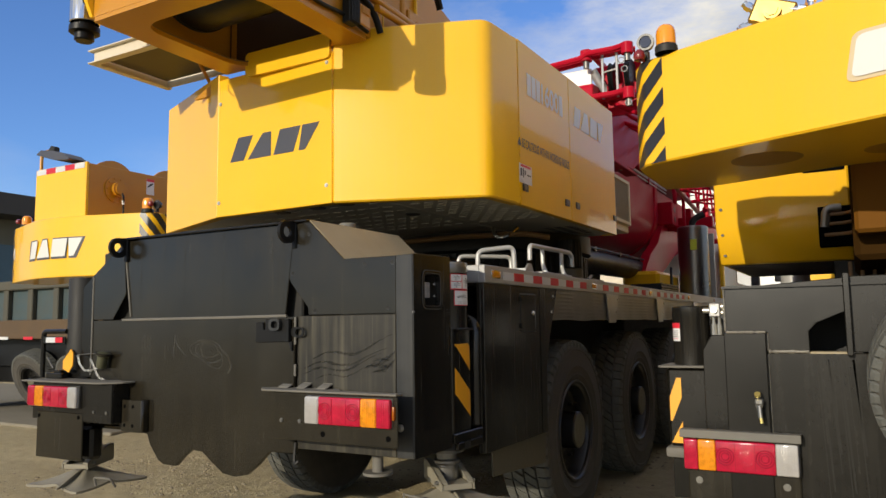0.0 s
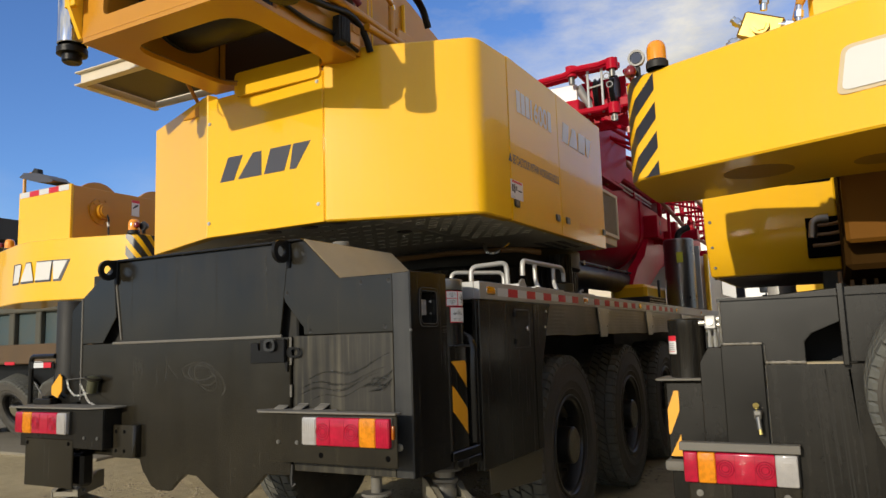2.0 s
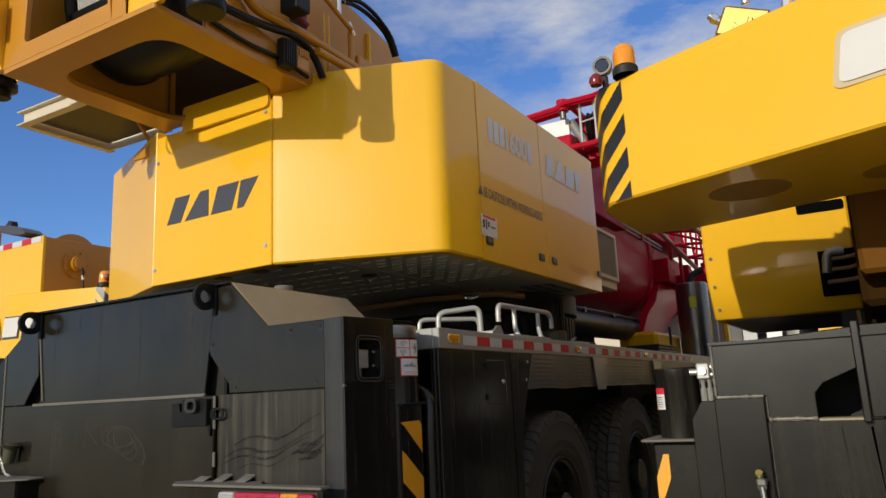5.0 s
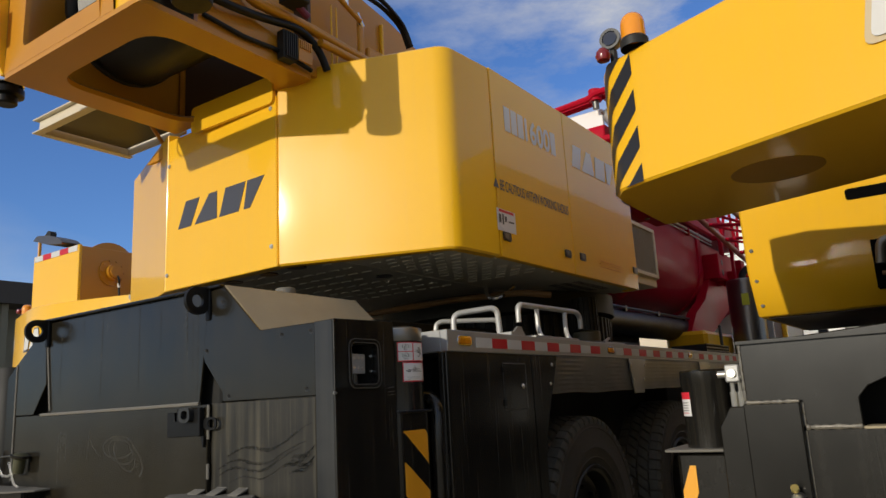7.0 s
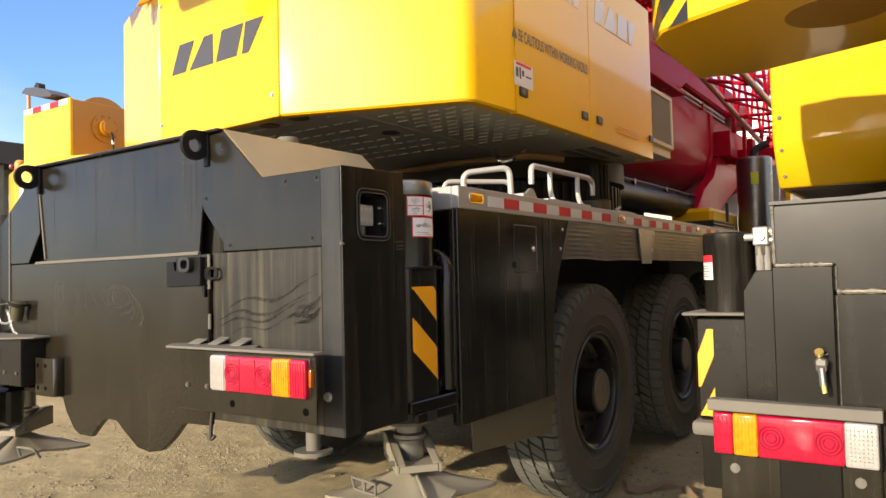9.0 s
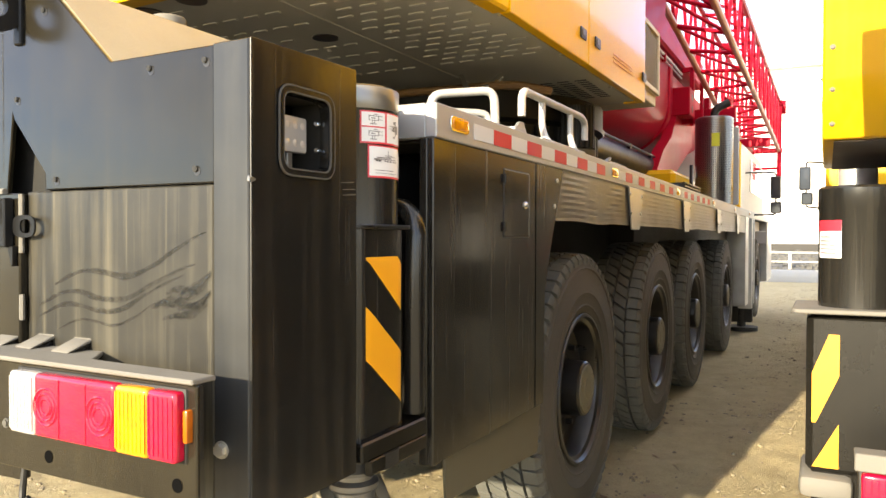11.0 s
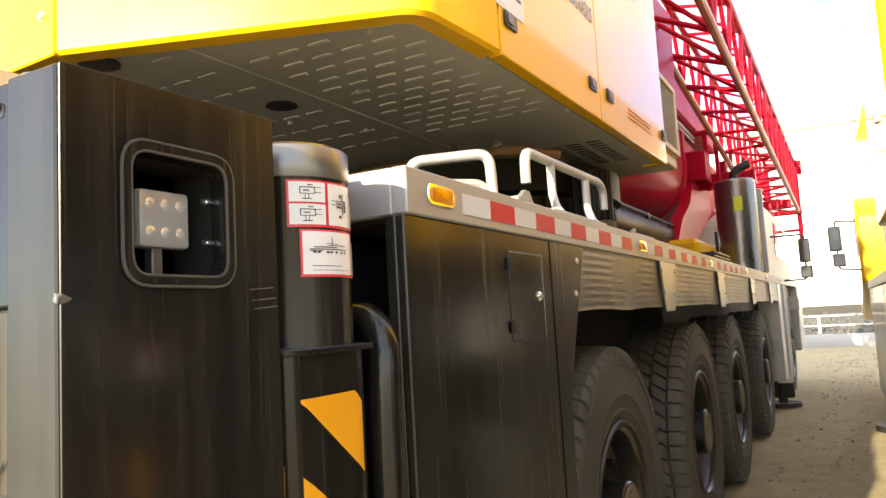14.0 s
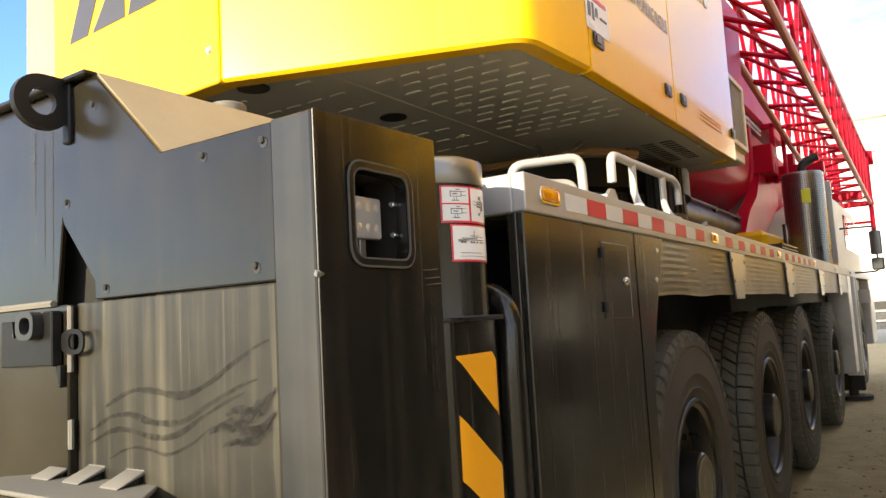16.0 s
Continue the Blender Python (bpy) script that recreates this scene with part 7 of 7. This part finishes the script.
for k in range(5):
    skin(arc(*JC2, 203, 236), (0, 1), lambda s, k=k: (1.577 + 0.011 * k, 1.580 + 0.011 * k), FILM_RED if k < 1 else PRINT, lab, 0.0026, "print", 10)
part("cap_plate", prism(round_poly([(2.55, 0.93), (2.84, 0.95), (2.84, 1.25), (2.55, 1.25)], 0.02), "z", 1.418, 1.430, 0.003), GREY_PLATE, nb)
sl = part("jack_sleeve", box(2.585, 2.83, 0.985, 1.23, 0.98, 1.418, 0.018), BLACK, nb)
part("hazard_film", prism([(2.60, 1.255), (2.64, 1.36), (2.665, 1.36), (2.665, 1.25), (2.61, 1.12), (2.60, 1.12)], "y", 0.981, 0.985), STRIPE_Y, sl)
part("hazard_film", prism([(2.602, 1.0), (2.665, 1.12), (2.665, 1.0)], "y", 0.981, 0.985), STRIPE_Y, sl)
part("sleeve_foot", box(2.57, 2.70, 0.95, 1.20, 0.92, 0.98, 0.02, 2), GREY_PLATE, nb)
part("jack_foot", join(rod((2.72, 1.1, 0.55), (2.72, 1.1, 0.92), 0.07, 14), lathe([(0.0, 0.60), (0.12, 0.58), (0.34, 0.50), (0.34, 0.48), (0.0, 0.48)], "z", (2.72, 1.1, 0), 12)), GREY_PLATE, nb)
vb = part("valve_block", box(2.835, 2.895, 0.97, 1.03, 1.70, 1.775, 0.006), ALU, nb, "silver hydraulic valve block")
for p, q, rad in (((2.865, 0.97, 1.737), (2.865, 0.955, 1.737), 0.018), ((2.895, 1.0, 1.755), (2.93, 1.0, 1.755), 0.016), ((2.895, 1.0, 1.72), (2.925, 1.0, 1.72), 0.014), ((2.80, 1.0, 1.735), (2.835, 1.0, 1.735), 0.015)):
    part("plug", rod(p, q, rad, 12), ZINC, vb)
for x in (2.855, 2.885):
    part("pipe", join(rod((x, 1.0, 1.70), (x, 1.0, 1.45), 0.009, 8), rod((x, 1.0, 1.66), (x, 1.0, 1.60), 0.014, 8)), ZINC, vb)
part("lamp_hood", join(box(2.695, 3.275, 0.74, 0.80, 1.098, 1.112, 0.003), box(2.695, 3.275, 0.735, 0.745, 1.07, 1.112, 0.003)), GREY_PLATE, nb, "dusty hood over the tail lamp")
part("lamp_bracket_plate", box(2.72, 3.26, 0.80, 0.82, 0.62, 1.10, 0.006), BLACK_DUSTY, nb)
tail_lamp(2.71, 3.258, 0.775, 0.905, 1.062, ((0.13, LENS_RED, "red_lens"), (0.16, LENS_AMBER, "amber_lens"), (0.52, LENS_RED, "red_lens"), (0.19, LENS_CLEAR, "clear_lens")), nb)
for x in (2.775, 3.195):
    part("bolt", join(rod((x, 0.80, 0.845), (x, 0.796, 0.845), 0.018, 18), bolt((x, 0.797, 0.845), "y", 0.010, 0.008, -1)), DARK_ZINC, nb)
tp = part("drain_tap", join(rod((3.095, 0.785, 1.27), (3.095, 0.72, 1.25), 0.018, 12), rod((3.095, 0.725, 1.25), (3.10, 0.715, 1.19), 0.012, 10), box(3.075, 3.115, 0.715, 0.735, 1.255, 1.285, 0.006)), COLLAR, nb, "bright metal drain tap")
BRASS = mat("brass", (0.62, 0.50, 0.16), 0.35, metal=0.7)
part("lever", rod((3.10, 0.715, 1.205), (3.105, 0.71, 1.165), 0.009, 10), BRASS, tp)
part("tap_cap", rod((3.09, 0.73, 1.30), (3.09, 0.72, 1.31), 0.015, 12), BRASS, tp)
# spare wheel on the rear frame
sw = wheel(nb, 4.085, 0.62, 1.39, 1, 0.675, 0.3)
sw.rotation_euler = (0.0, 0.3, -math.pi / 2)
part("spare_carrier", rod((4.085, 0.66, 1.39), (4.085, 0.83, 1.39), 0.10, 16), DARK, nb)

# left flank of the neighbour
part("flank_panel", prism([(3.86, 1.79), (3.86, 1.10), (4.1, 0.42), (6.9, 0.42), (6.9, 1.79)], "x", 2.70, 2.72, 0.004), GREY_PANEL, nb, "pale grey side sheet")
part("flank_panel", prism([(6.95, 1.79), (6.95, 0.42), (8.3, 0.42), (8.5, 0.9), (8.7, 0.42), (12.3, 0.30), (12.3, 1.79)], "x", 2.70, 2.72, 0.004), GREY_PANEL, nb)
part("flank_cabinet", box(2.722, 3.0, 3.85, 5.2, 1.45, 1.80, 0.01), ALU, nb, "pale grey cabinet end")
part("side_latch", join(box(2.685, 2.70, 5.6, 5.72, 1.42, 1.62, 0.01)), FILM_RED, nb)
part("step", prism([(3.3, 1.44), (3.86, 1.44), (3.86, 1.0)], "x", 2.74, 2.98, 0.005), BLACK, nb)
for y in (5.0, 6.0, 7.6):
    part("seam_strip", box(2.696, 2.7005, y, y + 0.02, 0.45, 1.78, 0.001), GREY_PANEL, nb)
part("deck_rail", box(2.69, 2.72, 3.86, 15.0, 1.80, 1.90, 0.004), ALU, nb)
part("deck", box(2.72, 5.6, 3.86, 15.0, 1.83, 1.88, 0.004), DARK, nb)
part("grab_rail", pipe([(2.75, 5.2, 1.9), (2.75, 5.2, 2.0), (2.75, 6.2, 2.0), (2.75, 6.2, 1.9)], 0.016, 8, 0.04), SILVER, nb)
for y in (4.7, 6.6, 11.2):
    wheel(nb, 2.94, y, 0.80, -1, 1.0, y)
    wheel(nb, 5.5, y, 0.80, 1, 1.0, y)
    part("axle", rod((3.0, y, 0.80), (5.4, y, 0.80), 0.09, 12), DARK, nb)
part("front_jack", join(rod((2.80, 9.8, 0.12), (2.80, 9.8, 1.0), 0.08, 14), rod((2.80, 9.8, 0.06), (2.80, 9.8, 0.13), 0.26, 20)), DARK, nb)
cb = part("driver_cab", prism(round_poly([(12.4, 1.9), (15.4, 1.2), (15.5, 2.4), (15.0, 3.1), (12.8, 3.28), (12.4, 3.0)], 0.15), "x", 2.62, 5.4, 0.04), YELLOW, nb, "yellow driver cab")
part("window", prism(round_poly([(13.2, 2.35), (14.9, 2.35), (14.7, 3.0), (13.2, 3.0)], 0.06), "x", 2.605, 2.62, 0.004), LENS_DARK, cb)
mr = part("mirror", prism(round_poly([(2.225, 2.39), (2.40, 2.39), (2.40, 2.77), (2.225, 2.77)], 0.03), "y", 11.98, 12.05, 0.01), STRIPE_B, nb, "black twin rear-view mirror")
part("mirror", prism(round_poly([(2.26, 2.15), (2.43, 2.15), (2.43, 2.35), (2.26, 2.35)], 0.03), "y", 11.98, 12.05, 0.01), STRIPE_B, nb)
for a, b, c, d in ((2.245, 2.38, 2.41, 2.75), (2.28, 2.41, 2.17, 2.33)):
    part("glass", prism(round_poly([(a, c), (b, c), (b, d), (a, d)], 0.02), "y", 11.975, 11.98), LENS_DARK, mr)
part("mirror_arm", pipe([(2.65, 12.5, 2.86), (2.33, 12.1, 2.86), (2.33, 12.06, 2.12), (2.65, 12.5, 2.10)], 0.015, 8, 0.06), STRIPE_B, mr)
part("exhaust_silencer", rod((2.90, 7.0, 1.88), (2.90, 7.0, 2.75), 0.17, 28), SILVER, nb, "pale steel exhaust silencer")

# ---- third crane, behind on the far side ----
tc = thing("mobile_crane", (-4.65, 1.9, 0), "yellow mobile crane with a hazard-striped counterweight and a work lamp", "crane", "parked cranes")
CXC, CYC = -4.95, 2.0
wc = tail_counterweight(tc, CXC, CYC, 2.30, 3.03, 0.835, 0.68, 0.20)


def tail_face(x):
    """Depth of the third crane's tail weight at x."""
    a = abs(x - CXC)
    way = ((0.0, 0.0), (0.228, 0.020), (0.447, 0.068), (0.935, 0.228), (1.22, 0.32), (1.60, 0.48))
    for (a0, b0), (a1, b1) in zip(way, way[1:]):
        if a <= a1:
            return CYC + b0 + (b1 - b0) * (a - a0) / (a1 - a0)
    return CYC + 0.48


part("winch_box", box(-5.62, -4.58, 2.22, 2.26, 3.03, 3.735, 0.006), YELLOW, tc)
wbx = part("winch_side", box(-4.62, -4.58, 2.26, 5.0, 3.03, 3.72, 0.006), YELLOW_DEEP, tc)
part("winch_side", box(-5.62, -5.58, 2.26, 5.0, 3.03, 3.72, 0.006), YELLOW_DEEP, tc)
part("bearing", rod((-4.58, 2.64, 3.44), (-4.56, 2.64, 3.44), 0.17, 32), YELLOW_DEEP, wbx)
part("bearing_cap", join(rod((-4.56, 2.64, 3.44), (-4.50, 2.64, 3.44), 0.095, 24), rod((-4.50, 2.64, 3.44), (-4.48, 2.64, 3.44), 0.07, 24)), YELLOW_DEEP, wbx)
for k in range(10):
    cz, sz = 0.14 * math.cos(k * math.tau / 10), 0.14 * math.sin(k * math.tau / 10)
    part("bolt", rod((-4.56, 2.64 + cz, 3.44 + sz), (-4.545, 2.64 + cz, 3.44 + sz), 0.014, 6), YELLOW_DEEP, wbx)
part("cable", pipe([(-4.49, 2.66, 3.39), (-4.47, 2.67, 3.34), (-4.50, 2.69, 3.24), (-4.50, 2.70, 3.03)], 0.012, 8, 0.03), HOSE, wbx)
part("cable_sleeve", rod((-4.49, 2.68, 3.30), (-4.50, 2.688, 3.25), 0.017, 10), PAPER, wbx)
part("drum", rod((-5.5, 2.72, 3.49), (-4.78, 2.72, 3.49), 0.30, 32), HOSE, tc)
for x in (-5.53, -4.78):
    part("drum_flange", rod((x, 2.72, 3.49), (x + 0.03, 2.72, 3.49), 0.36, 40), YELLOW_DEEP, tc)
    part("drum_flange", rod((x, 3.62, 3.52), (x + 0.03, 3.62, 3.52), 0.36, 40), YELLOW_DEEP, tc)
part("label", box(-4.579, -4.575, 3.09, 3.21, 3.45, 3.66, 0), PAPER, wbx)
part("label_head", box(-4.575, -4.573, 3.09, 3.21, 3.625, 3.66, 0), FILM_RED, wbx)
part("print", prism([(3.11, 3.54), (3.19, 3.59), (3.19, 3.61), (3.15, 3.60), (3.11, 3.56)], "x", -4.575, -4.573), PRINT, wbx)
for i in range(5):
    part("reflective_tape", box(-5.59 + 0.195 * i, -5.395 + 0.195 * i, 2.214, 2.22, 3.66, 3.728, 0), TAPE_R if i % 2 else TAPE_W, tc)
part("lamp_post", pipe([(-5.60, 2.27, 3.60), (-5.60, 2.27, 3.94), (-5.57, 2.27, 3.98), (-5.40, 2.27, 3.985)], 0.022, 8, 0.04), YELLOW_DEEP, tc)
wl_ = part("work_lamp", prism(round_poly([(-5.52, 3.915), (-5.12, 3.80), (-4.86, 3.77), (-4.81, 3.785), (-4.92, 3.855), (-5.15, 3.925), (-5.42, 3.965)], 0.02), "y", 2.14, 2.38, 0.015), FILM_GREY, tc, "grey flat-headed work lamp")
part("lamp_glass", prism([(-5.22, 3.842), (-5.12, 3.818), (-4.90, 3.792), (-4.90, 3.786), (-5.13, 3.808), (-5.22, 3.834)], "y", 2.17, 2.35), LENS_DARK, wl_)
part("lamp_knob", prism(round_poly([(-5.40, 3.965), (-5.26, 3.955), (-5.27, 4.01), (-5.33, 4.03)], 0.012), "y", 2.22, 2.30, 0.006), DARK, wl_)
beacon(tc, -3.64, 2.38, 3.03, 0.062, 0.18)
beacon(tc, -6.05, 2.38, 3.03, 0.062, 0.17)
for x in (-3.52, -6.17):
    hl_ = part("horn_lamp", lathe([(0.0, 0.06), (0.03, 0.05), (0.055, 0.0), (0.055, -0.012), (0.0, -0.012)], "y", (x, 2.42, 3.12), 16), STRIPE_B, tc)
    part("lamp_foot", box(x - 0.012, x + 0.012, 2.40, 2.44, 3.03, 3.075, 0.002), DARK, hl_)
    part("marker_ball", lathe([(0.0, 3.09), (0.03, 3.10), (0.038, 3.125), (0.03, 3.155), (0.0, 3.165)], "z", (x - 0.04, 2.36, 0), 16), MAROON, hl_)
part("emblem", flat_shape([[(u, v) for u, v in p] for p in BLOCKS], lambda u, v: (-5.45 + 1.02 * u, tail_face(-5.45 + 1.02 * u) - 0.006, 2.525 + 0.255 * v), (0, -1, 0), 0.004), FILM_GREY, wc)
part("emblem", flat_shape([[(u, v) for u, v in p] for p in EMBLEM], lambda u, v: (-5.43 + 0.99 * u, tail_face(-5.43 + 0.99 * u) - 0.012, 2.55 + 0.215 * v), (0, -1, 0), 0.004), FILM_WHITE, wc, "white emblem of four shapes on a grey ground")
part("label", flat_shape([[(0, 0), (1, 0), (1, 1), (0, 1)]], lambda u, v: (-6.27 + 0.11 * u, tail_face(-6.27 + 0.11 * u) - 0.012, 2.61 + 0.15 * v), (-0.3, -1, 0), 0.004), PAPER, wc)
part("slewing_platform", box(-5.6, -3.2, 4.0, 8.0, 2.0, 2.9, 0.03), YELLOW_DEEP, tc)
part("carrier", box(-3.7, -1.75, 3.6, 12.0, 0.75, 2.0, 0.03), BLACK, tc)
for y in (4.6, 6.6, 10.4):
    wheel(tc, -3.45, y, 0.80, -1)
    wheel(tc, -2.0, y, 0.80, 1)

# ---- blue tipper behind it ----
tr = thing("dump_truck", (-9.5, 5.0, 0), "weathered blue dump truck with a ribbed body", "truck")
RUSTY_BLUE = mat("rusty_blue_paint", (0.055, 0.058, 0.045), 0.7, var=0.4, scale=3, dust=0.35, dust_colour=(0.13, 0.085, 0.04), bump=0.1)
part("tipper_body", box(-13.5, -6.0, 5.0, 7.4, 1.55, 2.58, 0.03), BLUE_BED, tr)
for i in range(10):
    x = -13.4 + 0.80 * i
    part("body_rib", box(x, x + 0.16, 4.90, 5.0, 1.5, 2.60, 0.015), RUSTY_BLUE, tr)
# The rail's rusty colour is darkened for the shadow on the truck.
part("body_rail", box(-13.6, -5.95, 4.86, 5.0, 1.50, 1.86, 0.02), mat("shaded_rusty_rail", (0.085, 0.052, 0.024), 0.8, var=0.3), tr)
part("body_rail", box(-13.6, -5.95, 4.88, 5.0, 2.44, 2.62, 0.02), RUSTY_BLUE, tr)
for i in range(8):
    part("reflective_tape", box(-12.6 + 0.8 * i, -12.3 + 0.8 * i, 4.852, 4.86, 1.49, 1.545, 0), TAPE_R if i % 2 else TAPE_W, tr)
# Black here stands for the shadow below the body.
part("chassis_beam", box(-13.3, -6.2, 5.4, 6.9, 0.62, 1.50, 0.03), HOSE, tr)
part("side_guard", box(-13.2, -6.3, 5.30, 5.36, 0.95, 1.48, 0.01), HOSE, tr)
for x in (-12.6, -10.25, -8.85):
    for y, sd in ((5.25, -1), (7.15, 1)):
        w_ = wheel(tr, x, y, 0.70, sd, 0.82)
        w_.rotation_euler = (0, 0.4, -math.pi / 2 if sd < 0 else math.pi / 2)

solo("concrete_slab", box(-24.0, -6.6, 4.15, 9.5, -0.10, 0.075, 0.02), mat("dusty_slab_concrete", (0.20, 0.175, 0.125), 0.9, var=0.2, scale=1.5, bump=0.2, bump_scale=40, grain=0.2), "worn concrete slab under the parked truck", "slab")

# ---- buildings ----
bl = thing("building", (-25, 6, 0), "dark-roofed low building with teal windows", "building")
part("wall", box(-36.0, -25.4, 5.0, 34.0, 0.0, 6.0, 0.0), OLIVE, bl)
part("roof", prism([(-37.0, 6.0), (-23.9, 6.0), (-23.9, 6.8), (-30.5, 7.3), (-37.0, 6.8)], "y", 4.0, 35.0), ROOF_DARK, bl)
for i in range(10):
    y = 6.5 + 2.7 * i
    wi = part("window", box(-25.4, -25.33, y, y + 1.4, 2.6, 5.0, 0.0), TEAL, bl)
    part("sill", box(-25.4, -25.28, y - 0.05, y + 1.45, 2.52, 2.6, 0.0), CONCRETE, wi)
for i in range(7):
    part("post", box(-24.4, -24.15, 6.0 + 4.2 * i, 6.25 + 4.2 * i, 0.0, 6.0, 0.01), OLIVE, bl)

wh = thing("warehouse", (4, 62, 0), "tall whitewashed warehouse across the yard", "building")
part("wall", box(-26.0, 40.0, 62.0, 80.0, 0.0, 14.9, 0.0), WALL_WHITE, wh)
part("plinth", box(-26.0, 40.0, 61.9, 62.0, 0.0, 0.9, 0.0), ROOF_DARK, wh)
part("string_course", box(-26.0, 40.0, 61.92, 62.0, 8.3, 8.5, 0.0), CONCRETE, wh)
part("cornice", box(-26.5, 40.5, 61.4, 80.5, 14.9, 15.3, 0.0), WALL_WHITE, wh)
part("cable", pipe([(-26.4, 61.7, 12.9), (0, 61.4, 12.2), (14, 61.5, 12.3), (40.2, 61.7, 13.0)], 0.04, 6), DARK, wh)

ct = thing("shipping_container", (2, 45, 0), "long white container standing behind the rubble bank", "container")
part("container_body", box(-12.0, 14.0, 45.0, 47.4, 1.25, 2.35, 0.03), WALL_WHITE, ct)
# Dark block put where the shaded gap under the container shows.
part("container_gap_dark", box(-12.0, 14.0, 44.95, 47.4, 0.0, 1.25, 0.0), ROOF_DARK, ct)
for i in range(12):
    part("side_rib", box(-11.6 + 2.2 * i, -11.45 + 2.2 * i, 44.93, 45.0, 1.27, 2.33, 0.005), WALL_WHITE, ct)

bk = thing("rubble_bank", (1.5, 27.5, 0), "grey bank of broken stone behind the concrete beam", "bank")


def rubble():
    rnd = random.Random(8)
    vs, fs = [], []
    for _ in range(2600):
        x, f = rnd.uniform(-7, 8), rnd.random()
        y, z = 27.6 + 7.0 * f, 0.34 + 0.62 * f
        r = 0.05 + 0.16 * rnd.random() ** 2
        o = len(vs)
        for k in range(10):
            a = k % 5 * math.tau / 5 + rnd.uniform(-0.4, 0.4)
            q = r * rnd.uniform(0.7, 1.2) * (1.0 if k < 5 else 0.6)
            vs.append((x + q * math.cos(a), y + q * math.sin(a) - 27.5, z + (0.6 * r * rnd.uniform(0.6, 1.3) if k > 4 else -0.4 * r)))
        fs += [tuple(o + 5 + k for k in range(5))] + [(o + k, o + (k + 1) % 5, o + 5 + (k + 1) % 5, o + 5 + k) for k in range(5)]
    me = bpy.data.meshes.new("broken_stone")
    me.from_pydata([(x - 1.5, y, z) for x, y, z in vs], [], fs)
    me.materials.append(RUBBLE)
    ob = new("broken_stone", me)
    ob.parent = bk
    return tagged(ob, kind="stuff")


RUBBLE = mat("grey_broken_stone", (0.095, 0.092, 0.084), 0.9, var=0.35, scale=1.2, grain=0.25, bump=0.3, bump_scale=25)
part("bank_core", prism([(27.5, 0.0), (27.5, 0.36), (34.6, 0.98), (36.0, 0.98), (36.0, 0.0)], "x", -25, 25), RUBBLE, bk)
rubble()

bar = thing("roadside_barrier", (1.5, 26.7, 0), "pale concrete beam with a pipe railing behind it", "barrier")
part("beam", prism([(26.7, 0.0), (26.7, 0.26), (26.8, 0.42), (26.95, 0.48), (27.2, 0.48), (27.2, 0.0)], "x", -30, 30, 0.03), CONCRETE, bar)
for z in (0.72, 1.06):
    part("rail", rod((-30, 28.4, z), (30, 28.4, z), 0.035, 8), CONCRETE, bar)
for i in range(20):
    part("post", box(-28.6 + 3.0 * i, -28.5 + 3.0 * i, 28.38, 28.46, 0.3, 1.10, 0.01), CONCRETE, bar)

# ---- loose scrap and stones ----
def strip(x0_, y0_, x1_, y1_, sway, wide, lift, waves):
    """A crumpled flat strip lying between two places."""
    bm = bmesh.new()
    prev = None
    for i in range(25):
        s = i / 24
        a = math.tau * 1.25 * s
        p = Vector((x0_ + (x1_ - x0_) * s, y0_ + (y1_ - y0_) * s - sway * math.sin(a) * (1 - 0.5 * s), 0.022 + lift * math.sin(waves * s * math.pi) ** 2))
        d = Vector((-0.4 * wide, 0.8 * wide, 0.25 * wide * math.sin(9 * s) + 0.2 * wide))
        cur = (bm.verts.new(p - d), bm.verts.new(p + d))
        if prev:
            bm.faces.new((prev[0], cur[0], cur[1], prev[1]))
        prev = cur
    bmesh.ops.solidify(bm, geom=bm.faces[:], thickness=0.003)
    return solo("plastic_strip", bm, SCRAP, "crumpled beige strip lying on the soil", "scrap", "scrap strips")


strip(1.40, 3.20, 2.06, 3.06, 0.20, 0.045, 0.035, 3)
strip(1.49, 4.24, 1.79, 3.86, 0.04, 0.016, 0.012, 2)


def stones(n, seed):
    rnd = random.Random(seed)
    vs, fs = [], []
    for _ in range(n):
        x, y = (rnd.uniform(-5.5, 1.6), rnd.uniform(-1.2, 6.0)) if rnd.random() < 0.8 else (rnd.uniform(1.6, 3.2), rnd.uniform(0.5, 24.0))
        if noise.noise((x * 0.8, y * 0.8, 7)) < -0.05 and rnd.random() < 0.8:
            continue
        r = 0.003 + 0.022 * rnd.random() ** 7
        z = 0.06 * min(max((y - 2.0) / 4.0, 0.0), 1.0) + 0.022 * noise.noise((x * 1.1, y * 1.1, 0)) + 0.014 * noise.noise((x * 4, y * 4, 3)) + 0.013 * noise.noise((x * 7, y * 7, 5))
        o = len(vs)
        for k in range(10):
            a = k % 5 * math.tau / 5 + rnd.uniform(-0.3, 0.3)
            q = rnd.uniform(0.8, 1.2) * r * (1.0 if k < 5 else 0.6)
            vs.append((x + q * math.cos(a), y + q * math.sin(a), z + (0.45 * r * rnd.uniform(0.7, 1.2) if k > 4 else -0.3 * r)))
        fs += [tuple(o + 5 + k for k in range(5))] + [(o + k, o + (k + 1) % 5, o + 5 + (k + 1) % 5, o + 5 + k) for k in range(5)]
    me = bpy.data.meshes.new("gravel")
    me.from_pydata(vs, [], fs)
    me.materials.append(STONE)
    return me


tagged(new("gravel", stones(26000, 5)), "loose gravel and pebbles scattered over the soil", "gravel", kind="stuff")
